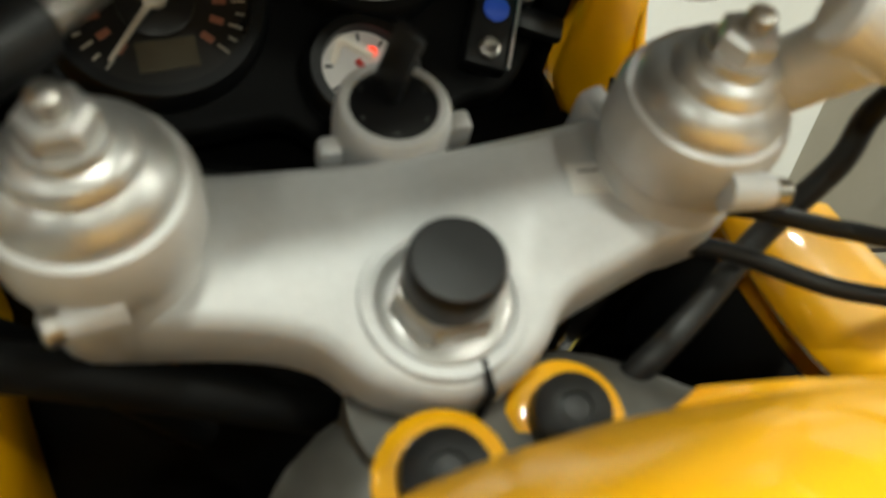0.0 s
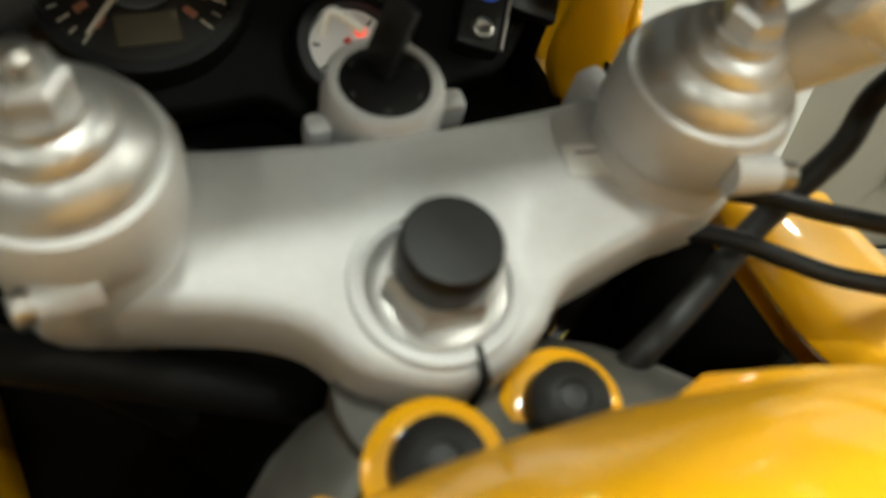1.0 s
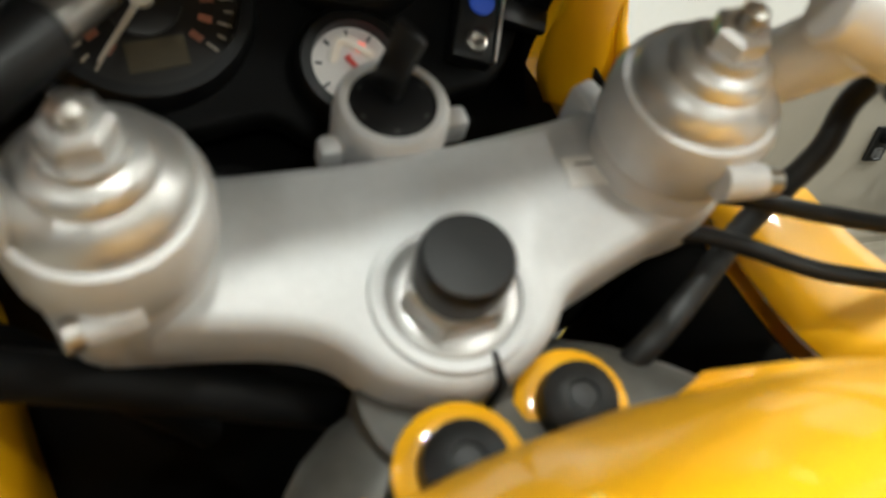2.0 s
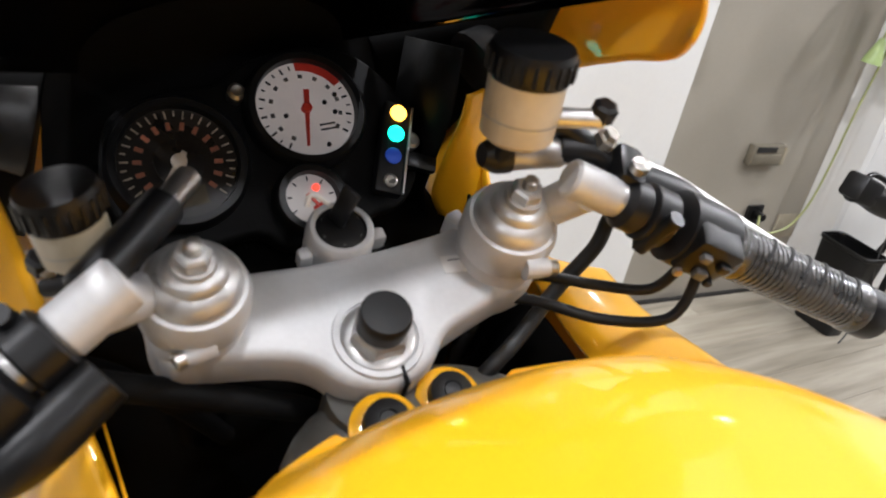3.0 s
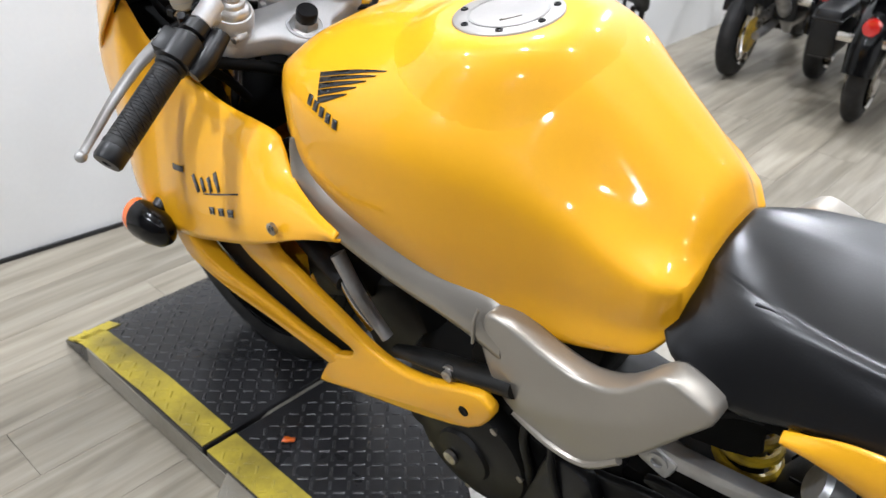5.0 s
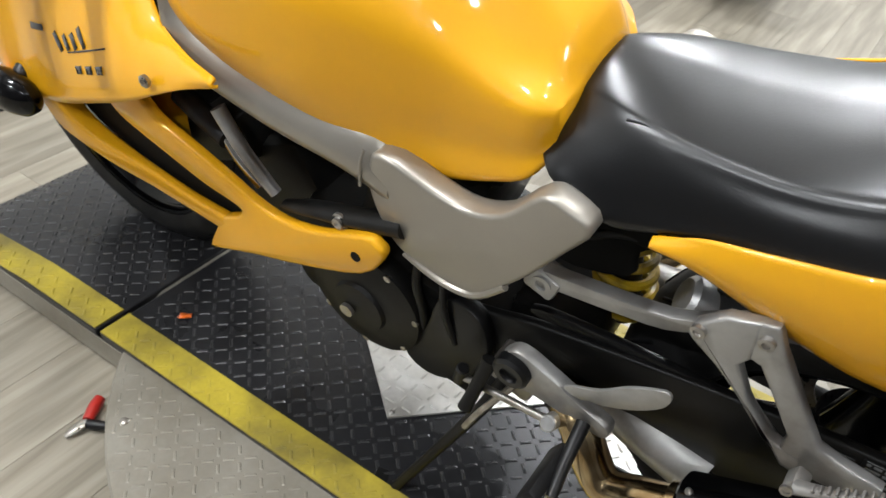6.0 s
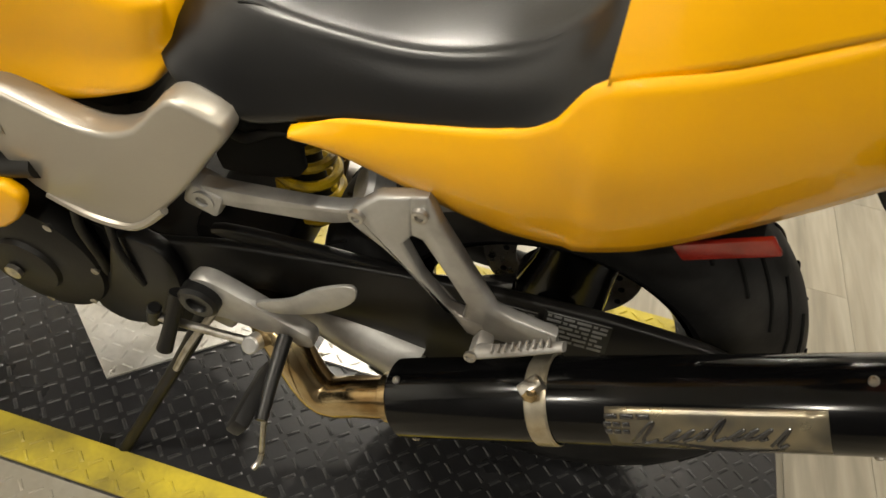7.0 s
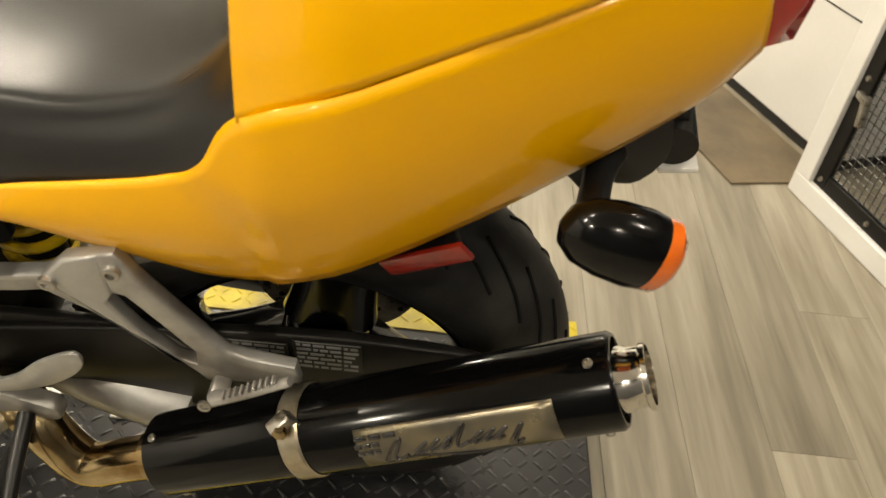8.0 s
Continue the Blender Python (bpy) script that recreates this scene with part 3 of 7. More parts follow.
for k in range(7):
    a = radians(15 + 360 / 7 * k)
    part("cap_screw", moved(lathe([(0.0040, 0.002), (0.0040, 0.0042), (0.003, 0.0048), (0.0022, 0.0048), (0.002, 0.0032), (0.0003, 0.003)], (0.051 * math.cos(a), 0.051 * math.sin(a), 0), seg=12), CAPM), BLACK, tank, "small dark socket screw")
part("cap_groove", moved(lathe([(0.0438, 0.0030), (0.0438, 0.0034), (0.0406, 0.0034), (0.0406, 0.0030)], seg=56, caps=False), CAPM), CAST, tank, "dark groove round the cap")
part("keyhole_flap", moved(box((0.024, 0.0032, 0.0014), pose(0.018, 0.011, 0.0036, 0, 0, 135), 0.0006), CAPM), STEEL, tank, "narrow metal keyhole flap")
rim_rows = []
for i in range(11):
    u = i / 10
    row = []
    for k in range(65):
        a = 2 * math.pi * k / 64
        edge = 0.9040 - 0.0598 * (cap_n.x * math.cos(a) + cap_n.y * math.sin(a)) / cap_n.z
        r = 0.0598 + 0.074 * u
        x, y = CAPX + r * math.cos(a), CAPY + r * math.sin(a)
        s = u ** 3 * (u * (6 * u - 15) + 10)
        row.append(Vector((x, y, max(edge * (1 - s) + (tank_top(x, y) - 0.0006) * s, tank_top(x, y) - 0.0006))))
    rim_rows.append(row)
part("cap_rim", sheet(rim_rows), YELLOW, tank, "shallow yellow rim round the cap", smooth=80)


def on_tank(pts, thick=0.0012):
    """Thin decal strip bent over the tank's skin: rows of (x, y) pairs."""
    rows = [[(x, y, tank_top(x, y) + 0.0004) for x, y in r] for r in pts]
    return sheet(rows)


def wing(sx):
    """Black five-feather wing on the tank's shoulder, the upper feather longest."""
    out = []
    f = lambda u: (0.144 + 0.027 * u, -0.201 - 0.019 * u)
    g = lambda u: (0.134 + 0.033 * u, -0.304 + 0.050 * u)
    for k in range(5):
        rows = []
        for i in range(11):
            t = i / 10
            w = 0.16 * (1 - 0.75 * t ** 3)
            row = []
            for u in (k / 5 + 0.02, k / 5 + 0.02 + w / 2, k / 5 + 0.02 + w):
                (xa, ya), (xb, yb) = f(u), g(u)
                row.append((sx * (xa + (xb - xa) * t), ya + (yb - ya) * t))
            rows.append(row)
        out.append(rows)
    return out


for sx in (-1, 1):
    for rows_ in wing(sx):
        part("wing_feather", on_tank(rows_), DECAL, tank, "black wing-shaped decal", solid=0.0008)
# maker's lettering stands as plain dark blocks
for k in range(5):
    y0, z0 = -0.200 - 0.0135 * k, 0.818 - 0.0020 * k
    part("lettering_block", sheet([[(tank_side(y0 - 0.0085 * i / 3, z0 - 0.010 * j / 3) - 0.0012, y0 - 0.0085 * i / 3, z0 - 0.010 * j / 3) for j in range(4)] for i in range(4)]), DECAL, tank, "black lettering block", solid=0.0006)

# tank mounting ears with rubber-headed bolts at the steering head
EARAX = Vector((-0.1, -0.45, 0.9)).normalized()
for ex, ey, ez in ((-0.020, -0.040, 0.772), (0.032, -0.022, 0.757)):
    e = Vector((ex, ey, ez))
    ear_bm = lathe([(0.019, -0.014), (0.0205, -0.010), (0.0205, -0.004), (0.0175, -0.002), (0.0135, -0.002)], e, EARAX, 24)
    tube([e - EARAX * 0.009, e - EARAX * 0.010 + Vector((0.004, -0.025, 0.004)), e + Vector((0.006, -0.06, 0.016))], [0.013, 0.018, 0.024], seg=14, flat=0.55, bm=ear_bm)
    part("mounting_ear", ear_bm, YELLOW, tank, "yellow tank mounting ear")
    part("rubber_bolt", lathe([(0.0125, -0.006), (0.0138, 0.0), (0.0128, 0.008), (0.009, 0.0105), (0.0055, 0.011), (0.005, 0.0085), (0.001, 0.0085)], e, EARAX, 20), RUBBER, tank, "black rubber-headed bolt")
    part("bolt_head", lathe([(0.0048, 0.008), (0.0048, 0.0105), (0.001, 0.0115)], e, EARAX, 12), DARKTRIM, tank, "small dark bolt head")
part("steering_head", tube([(0, 0.03, 0.62), (0, 0.012, 0.70), (0, 0.0, 0.758)], [0.046, 0.042, 0.036], seg=24), CASTDARK, bike, "cast alloy steering head")
part("frame_bridge", tube([(-0.075, -0.075, 0.690), (-0.055, -0.040, 0.708), (-0.03, -0.010, 0.724), (0.03, -0.008, 0.730), (0.075, -0.040, 0.722), (0.120, -0.10, 0.705)], 0.034, seg=16, flat=0.75), CASTDARK, bike, "cast alloy frame bridge")

# ---- steering: everything that turns with the bars ----
ST = pose(0, 0, 0.815) @ pose(0, 0, 0, 0, 0, -4.5) @ pose(0, 0, 0, 24.8, 0, 0)


def steer(name, bm, mat, parent=None, label="", **kw):
    return part(name, moved(bm, ST), mat, parent or bike, label, **kw)


FX, FY = 0.098, 0.038
outline = [(-0.098, 0.066), (-0.06, 0.063), (-0.02, 0.060), (0.02, 0.060), (0.06, 0.063), (0.098, 0.066), (0.124, 0.045), (0.116, 0.014), (0.090, 0.008), (0.060, -0.001), (0.042, -0.008),
           (0.027, -0.023), (0.0, -0.033), (-0.027, -0.023), (-0.042, -0.006), (-0.060, 0.003), (-0.090, 0.010), (-0.116, 0.014), (-0.124, 0.045)]
clamp = steer("top_clamp", slab(outline, -0.064, -0.028, 0.006, 4, plane="xy"), SATIN, None, "satin cast aluminium top fork clamp", smooth=50)
steer("stem_boss", lathe([(0.0290, -0.066), (0.0295, -0.032), (0.0275, -0.0262), (0.0240, -0.026), (0.0235, -0.0290)], seg=40), SATIN, clamp, "round stem boss")
steer("clamp_slot", box((0.0016, 0.012, 0.03), pose(0.006, -0.029, -0.04)), BLACKMAT, clamp, "narrow clamp slot")
steer("stem_nut", lathe([(0.0228, -0.030), (0.0228, -0.0272), (0.0215, -0.0262), (0.016, -0.026)], seg=32), BRIGHT, clamp, "polished washer")
steer("stem_nut", lathe([(0.0185, -0.027), (0.0185, -0.018), (0.0170, -0.0155), (0.013, -0.0155)], seg=6), BRIGHT, clamp, "polished hexagonal stem nut", smooth=20)
steer("stem_cap", lathe([(0.0150, -0.016), (0.0157, -0.006), (0.0153, -0.001), (0.0142, 0.0006), (0.001, 0.001)], seg=32), BLACK, clamp, "black plastic stem cap")
steer("sticker", box((0.017, 0.013, 0.0006), pose(0.066, 0.036, -0.0272, 0, 0, -6)), LABEL, clamp, "small white sticker")
steer("sticker_print", box((0.008, 0.0009, 0.0003), pose(0.066, 0.039, -0.0268, 0, 0, -6)), GREYPRINT, clamp, "grey print bars")
for sx in (-1, 1):
    fx = sx * FX
    steer("clamp_ring", lathe([(0.0255, -0.066), (0.0275, -0.063), (0.0280, -0.034), (0.0275, -0.020), (0.0255, -0.0165), (0.022, -0.0163)], (fx, FY, 0), seg=40), SATIN, clamp, "satin fork clamp ring")
    by, bz = (0.012, -0.012) if sx < 0 else (0.008, 0.000)
    steer("pinch_lug", tube([(fx - sx * 0.004, by - 0.001, bz), (fx + sx * 0.012, by - 0.004, bz)], [0.0074, 0.0058], seg=14, n=2), SATIN, clamp, "pinch bolt lug")
    steer("pinch_bolt", lathe([(0.0052, 0), (0.0052, 0.006), (0.0042, 0.007), (0.0034, 0.007), (0.0030, 0.004), (0.0005, 0.004)], (fx + sx * 0.011, by - 0.004, bz), (sx * 0.9, -0.25, 0), 14), STEEL, clamp, "socket-head pinch bolt")
    steer("slot_lug", box((0.012, 0.014, 0.022), pose(fx - sx * 0.016, FY + 0.031, -0.036, 0, 0, sx * 18), 0.003), SATIN, clamp, "small cast lug")
    fork = steer("fork_tube", lathe([(0.0205, -0.50), (0.0205, -0.02), (0.0205, 0.006)], (fx, FY, 0), seg=28), CHROME, None, "polished fork tube")
    steer("bar_ring", lathe([(0.0285, -0.0160), (0.0305, -0.013), (0.0308, 0.004), (0.0285, 0.0105), (0.0205, 0.0125)], (fx, FY, 0), seg=36), SATIN, fork, "handlebar clamp ring")
    steer("fork_cap", lathe([(0.0255, 0.006), (0.0262, 0.013), (0.0250, 0.0185), (0.0215, 0.0225), (0.0180, 0.0245), (0.0172, 0.0285), (0.0150, 0.0305), (0.0120, 0.0312), (0.0115, 0.035)], (fx, FY, -0.002), seg=36), BRIGHT, fork, "stepped polished fork cap")
    steer("preload_adjuster", lathe([(0.0098, 0.034), (0.0098, 0.042), (0.008, 0.0435), (0.001, 0.0435)], (fx, FY, -0.002), seg=6), BRIGHT, fork, "hexagonal preload adjuster", smooth=20)
    steer("adjuster_screw", lathe([(0.0045, 0.043), (0.0045, 0.0495), (0.003, 0.0505), (0.0005, 0.0505)], (fx, FY, -0.002), seg=14), STEEL, fork, "small adjuster screw")
    lower = steer("fork_leg", lathe([(0.024, -0.62), (0.028, -0.60), (0.028, -0.40), (0.0255, -0.39), (0.0255, -0.37), (0.021, -0.365)], (fx, FY, 0), seg=28), CAST, None, "grey cast fork leg")
    # handlebar
    I, E_ = Vector((sx * 0.224, -0.021, 0.018)), Vector((sx * 0.345, -0.081, -0.022))
    d = (E_ - I).normalized()
    A = I - d * 0.104
    k0 = -0.016 if sx > 0 else 0.0
    bar = steer("handlebar", rod(A + d * k0, E_ - d * 0.01, 0.0112, 20), BRIGHT, None, "silver clip-on handlebar tube")
    steer("bar_clamp", rod(A + d * (k0 - 0.004), A + d * (0.034 + k0 * 1.2), 0.0142 if sx < 0 else 0.0122, 28, 0.002), SATIN, bar, "thick satin bar socket")
    steer("bar_web", tube([(fx + sx * 0.012, FY + 0.004, -0.002), (fx + sx * 0.020, FY + 0.006, 0.000), A + d * (0.014 + k0 * 1.2) + Vector((0, 0, -0.004))], [0.013, 0.0125, 0.013], seg=14), SATIN, bar, "cast bar bracket")
    g = [(0.0150, 0.0), (0.0195, 0.001), (0.0205, 0.004), (0.0195, 0.007), (0.0165, 0.009)]
    L = 0.128
    for q in range(24):
        h = 0.012 + q * 0.0044
        g += [(0.0182, h), (0.0182, h + 0.003), (0.0176, h + 0.0034), (0.0176, h + 0.0042)]
    g += [(0.0182, L - 0.008), (0.0190, L - 0.006), (0.0190, L - 0.001), (0.015, L)]
    steer("grip", lathe(g, I - d * 0.004, d, 28), RUBBER if sx < 0 else SHINYGRIP, bar, "ribbed black rubber grip" if sx < 0 else "shiny dark grey film-wrapped grip", smooth=30)
    for q in range(6):
        h = 0.02 + q * 0.016
        pts = []
        for w in range(7):
            ang = 0.9 + w * 0.35
            u = d.cross(Vector((0, 0, 1))).normalized()
            v = u.cross(d)
            pts.append(I + d * (h + w * 0.0035) + (u * math.cos(ang) + v * math.sin(ang)) * 0.0183)
        steer("grip_rib", tube(pts, 0.0012, 6, 2), RUBBER, bar)
    steer("bar_end", lathe([(0.0172, 0.0), (0.0186, 0.002), (0.0186, 0.022), (0.0168, 0.026), (0.006, 0.0265), (0.0055, 0.023), (0.0005, 0.023)], I + d * (L - 0.010), d, 24), BLACK, bar, "black bar-end weight")
    # switch housing and lever perch
    T = Matrix.Translation(I - d * 0.024) @ d.to_track_quat("X", "Z").to_matrix().to_4x4()
    sw = steer("switch_housing", moved(lathe([(0.018, -0.022), (0.0235, -0.019), (0.0245, 0.0), (0.0235, 0.018), (0.018, 0.021)], axis=(1, 0, 0), seg=24), T), BLACK, bar, "black switch housing")
    steer("switch_block", moved(box((0.034, 0.030, 0.032), pose(0, -0.012, 0.006), 0.004), T), BLACK, bar, "black switch block")
    for q, (px, pz, s, mt) in enumerate(((-0.008, 0.012, 0.007, GREYPRINT), (0.008, 0.010, 0.008, BLACK), (0.0, -0.002, 0.009, GREYPRINT), (0.010, -0.006, 0.006, BLACK))):
        steer("switch_button", moved(box((s, 0.005, s * 0.8), pose(px, -0.029, pz), 0.0012), T), mt, bar, "small switch button")
    steer("housing_screw", moved(lathe([(0.003, 0), (0.003, 0.003), (0.001, 0.0035)], (-0.012, -0.027, -0.008), (0, -1, 0), 10), T), STEEL, bar, "small screw")
    T2 = Matrix.Translation(I - d * 0.060) @ d.to_track_quat("X", "Z").to_matrix().to_4x4()
    perch = steer("lever_perch", moved(lathe([(0.0155, -0.010), (0.0185, -0.008), (0.0185, 0.008), (0.0155, 0.010)], axis=(1, 0, 0), seg=24), T2), BLACK, bar, "black lever perch clamp")
    steer("perch_bolt", moved(rod((0, -0.016, -0.014), (0, -0.016, 0.020), 0.0055, 12), T2), BLACK, bar, "perch bolt")
    if sx > 0:
        steer("brake_perch", rod(A + d * 0.017, A + d * 0.036, 0.0165, 24, 0.004), BLACK, bar, "black brake lever perch")
        steer("perch_block", box((0.020, 0.030, 0.032), Matrix.Translation(A + d * 0.027 + Vector((0, 0.020, 0.004))) @ d.to_track_quat("X", "Z").to_matrix().to_4x4(), 0.005), BLACK, bar, "black perch block")
        steer("perch_screw", lathe([(0.006, 0), (0.006, 0.006), (0.003, 0.007)], A + d * 0.027 + Vector((0, 0.010, 0.022)), (0, 0, 1), 12), STEEL, bar, "perch screw")
        steer("brake_lever", tube([I - d * 0.05 + Vector((0, 0.050, 0.0)), I + Vector((0.0, 0.062, -0.006)), I + d * 0.05 + Vector((0, 0.060, -0.010)), I + d * 0.115 + Vector((0, 0.046, -0.012))], [0.008, 0.0075, 0.006, 0.006], 12, flat=0.75), BRIGHT, bar, "bare aluminium brake lever")
    steer("master_cylinder", moved(tube([(-0.012, 0.028, -0.006), (0.030, 0.030, -0.006), (0.055, 0.026, -0.008)], [0.013, 0.014, 0.011], seg=14), T2), BLACK, bar, "black master cylinder")

# clutch lever and its perch ball
lev = steer("clutch_lever", tube([(-0.196, 0.046, -0.006), (-0.232, 0.050, -0.040), (-0.275, 0.040, -0.072), (-0.315, 0.022, -0.096), (-0.339, 0.010, -0.108)], [0.0105, 0.0100, 0.0090, 0.0078, 0.0075], seg=14, flat=0.62), CAST, None, "bare aluminium clutch lever")
steer("lever_ball", lathe([(0.001, -0.0085), (0.005, -0.007), (0.0082, -0.003), (0.0085, 0.0), (0.0082, 0.003), (0.005, 0.007), (0.001, 0.0085)], (-0.343, 0.008, -0.110), (1, 0, 0), 16), CAST, lev, "round lever tip")


def reservoir(top, axis, r, h, arm):
    """Milky fluid cup with a black ribbed lid on a bracket."""
    t, a = Vector(top), Vector(axis).normalized()
    cup = part("fluid_reservoir", lathe([(r * 0.72, -h), (r * 0.90, -h + 0.004), (r * 0.93, -h * 0.6), (r * 0.93, -0.016)], t, a, 32), TANKTRANS, bike, "milky plastic fluid reservoir")
    prof = [(r * 0.95, -0.018), (r, -0.016), (r * 1.02, -0.004), (r * 0.96, 0.0), (r * 0.7, 0.0012), (0.001, 0.0012)]
    part("lid", lathe(prof, t, a, 32), BLACK, cup, "black ribbed lid")
    rot = a.to_track_quat("Z", "Y").to_matrix()
    for k in range(22):
        q = 2 * math.pi * k / 22
        p = t + rot @ Vector((r * 1.015 * math.cos(q), r * 1.015 * math.sin(q), -0.0095))
        part("lid_rib", box((0.002, 0.002, 0.011), Matrix.Translation(p) @ rot.to_4x4()), BLACK, cup)
    part("level_mark", lathe([(r * 0.94, -h * 0.72), (r * 0.94, -h * 0.70)], t, a, 32, caps=False), CAST, cup)
    part("bracket", tube([t - a * (h * 0.7), (t - a * (h * 0.75)).lerp(Vector(arm), 0.5), arm], [0.009, 0.006, 0.006], 12), BRIGHT, cup, "polished reservoir bracket")
    part("bracket_bolt", lathe([(0.0075, -0.004), (0.0075, 0.005), (0.005, 0.0065), (0.001, 0.0065)], Vector(arm) + Vector((0, 0, 0.004)), (0, -0.4, 0.9), 6), BLACK, cup, "bracket bolt", smooth=20)
    part("hose", tube([t - a * h, t - a * (h + 0.02) + Vector((0.0, 0.008, 0)), Vector(arm) + Vector((0, 0.03, -0.03))], 0.0055, 10), RUBBER, cup, "short black hose")
    return cup


reservoir((0.089, 0.006, 0.957), (0.05, -0.10, 0.99), 0.0235, 0.056, (0.128, -0.012, 0.915))
reservoir((-0.149, 0.060, 0.900), (-0.12, -0.05, 0.99), 0.0200, 0.044, (-0.162, 0.070, 0.850))
# front brake master cylinder lying under the reservoir, with its clamp and banjo
mc = part("brake_master_cylinder", tube([(0.088, 0.024, 0.886), (0.106, 0.022, 0.885), (0.128, 0.020, 0.881)], [0.0105, 0.011, 0.0095], 18), BRIGHT, bike, "machined brake master cylinder")
part("end_boot", tube([(0.074, 0.026, 0.887), (0.082, 0.025, 0.886), (0.090, 0.024, 0.886)], [0.007, 0.011, 0.012], 16), BLACK, mc, "black rubber end boot")
part("cylinder_arm", tube([(0.125, 0.020, 0.884), (0.146, 0.012, 0.881), (0.160, 0.002, 0.868), (0.164, -0.010, 0.856)], [0.010, 0.009, 0.008, 0.010], 14), BLACK, mc, "black cast arm")
part("cylinder_arm", tube([(0.100, 0.030, 0.893), (0.122, 0.024, 0.900), (0.146, 0.012, 0.884)], [0.006, 0.007, 0.007], 12), BLACK, mc, "black cast arm")
part("banjo_bolt", lathe([(0.008, -0.006), (0.008, 0.003), (0.0055, 0.004), (0.0055, 0.008), (0.001, 0.008)], (0.152, 0.008, 0.889), (0.3, -0.5, 0.8), 6), STEEL, mc, "banjo bolt", smooth=20)
part("switch_lead", tube([(0.150, 0.020, 0.880), (0.172, 0.018, 0.862), (0.186, 0.004, 0.838), (0.182, -0.008, 0.812)], 0.0035, 8), RUBBER, mc, "thin black lead")
# choke lever on its stalk beside the clutch reservoir
part("choke_stalk", rod((-0.150, 0.020, 0.862), (-0.098, 0.065, 0.876), 0.0115, 16, 0.002), BLACK, bike, "black knurled cable stalk")
part("stalk_tip", rod((-0.098, 0.065, 0.876), (-0.080, 0.082, 0.881), 0.0075, 14, 0.0015), STEEL, bike, "metal cable ferrule")

# ignition switch with its key
ign = steer("ignition_switch", lathe([(0.0225, -0.062), (0.0225, -0.034), (0.0215, -0.027), (0.0200, -0.025), (0.0168, -0.0248), (0.0165, -0.028)], (0.003, 0.079, 0), seg=32), SATIN, None, "satin ignition switch housing")
steer("switch_face", lathe([(0.0166, -0.030), (0.0166, -0.0262), (0.011, -0.0245), (0.001, -0.0245)], (0.003, 0.079, 0), seg=28), BLACK, ign, "black switch face")
for k in range(6):
    a = radians(20 + 60 * k)
    steer("position_mark", lathe([(0.0016, 0), (0.0016, 0.0006)], (0.003 + 0.0125 * math.cos(a), 0.079 + 0.0125 * math.sin(a), -0.0258), seg=8), GREYPRINT, ign)
steer("key", box((0.004, 0.013, 0.034), pose(0.003, 0.081, -0.006, 8, 6, 30), 0.0018), BLACK, ign, "black plastic-headed key")
steer("key_ring", tube([(-0.004, 0.088, -0.010), (-0.014, 0.094, -0.006), (-0.018, 0.090, -0.012)], 0.0018, 8), LABEL, ign, "thin white key ring")
steer("switch_lug", box((0.012, 0.010, 0.014), pose(0.028, 0.076, -0.042), 0.003), SATIN, ign, "housing lug")
steer("switch_lug", box((0.010, 0.010, 0.014), pose(-0.022, 0.072, -0.042), 0.003), SATIN, ign, "housing lug")

# hoses and cables round the steering
def hose(name, pts, r, label, mat=None):
    return part(name, tube(pts, r, 12, 8), mat or RUBBER, bike, label)


hose("brake_hose", [(0.165, -0.008, 0.854), (0.188, 0.006, 0.850), (0.201, 0.022, 0.834), (0.190, 0.029, 0.815), (0.175, 0.024, 0.797), (0.143, 0.022, 0.772), (0.10, 0.004, 0.757), (0.068, -0.008, 0.750), (0.04, 0.005, 0.70)], 0.0055, "black brake hose")
hose("throttle_cable", [(0.205, -0.030, 0.808), (0.190, -0.02, 0.785), (0.160, 0.0, 0.785), (0.125, 0.022, 0.79), (0.095, 0.05, 0.78)], 0.0038, "thin black throttle cable")
hose("throttle_cable", [(0.215, -0.036, 0.805), (0.195, -0.038, 0.772), (0.155, -0.015, 0.768), (0.115, 0.02, 0.775), (0.08, 0.06, 0.76)], 0.0038, "thin black throttle cable")
hose("clutch_hose", [(-0.205, 0.030, 0.800), (-0.165, 0.045, 0.792), (-0.135, 0.045, 0.778), (-0.10, 0.040, 0.762), (-0.065, 0.035, 0.745), (-0.03, 0.035, 0.72), (-0.02, 0.05, 0.67)], 0.0085, "black wiring sleeve", BLACKMAT)
hose("wiring_loom", [(-0.19, 0.06, 0.80), (-0.15, 0.075, 0.775), (-0.11, 0.07, 0.735), (-0.08, 0.075, 0.69)], 0.007, "black wiring loom", BLACKMAT)
hose("clutch_cable", [(-0.10, 0.085, 0.80), (-0.06, 0.09, 0.80), (-0.03, 0.09, 0.77), (-0.02, 0.12, 0.72)], 0.006, "black ribbed cable sleeve")

# ---- instruments ----
CM = Matrix.Translation((0.043, 0.221, 0.847)) @ Matrix(((1, 0, 0, 0), (0, 0.70, -0.714, 0), (0, 0.714, 0.70, 0), (0, 0, 0, 1)))


def gauge(name, bm, mat, parent=None, label="", **kw):
    return part(name, moved(bm, CM), mat, parent or bike, label, **kw)


panel_outline = [(-0.155, -0.03), (-0.14, -0.075), (-0.10, -0.085), (-0.06, -0.085), (-0.04, -0.10), (0.0, -0.105), (0.03, -0.09), (0.06, -0.085), (0.085, -0.05), (0.085, 0.0), (0.06, 0.04), (0.02, 0.055), (-0.03, 0.05), (-0.06, 0.035), (-0.10, 0.035), (-0.14, 0.02)]
cluster = gauge("instrument_panel", slab(panel_outline, -0.028, -0.006, 0.004, 4, plane="xy"), BLACKMAT, None, "matt black instrument panel", smooth=50)


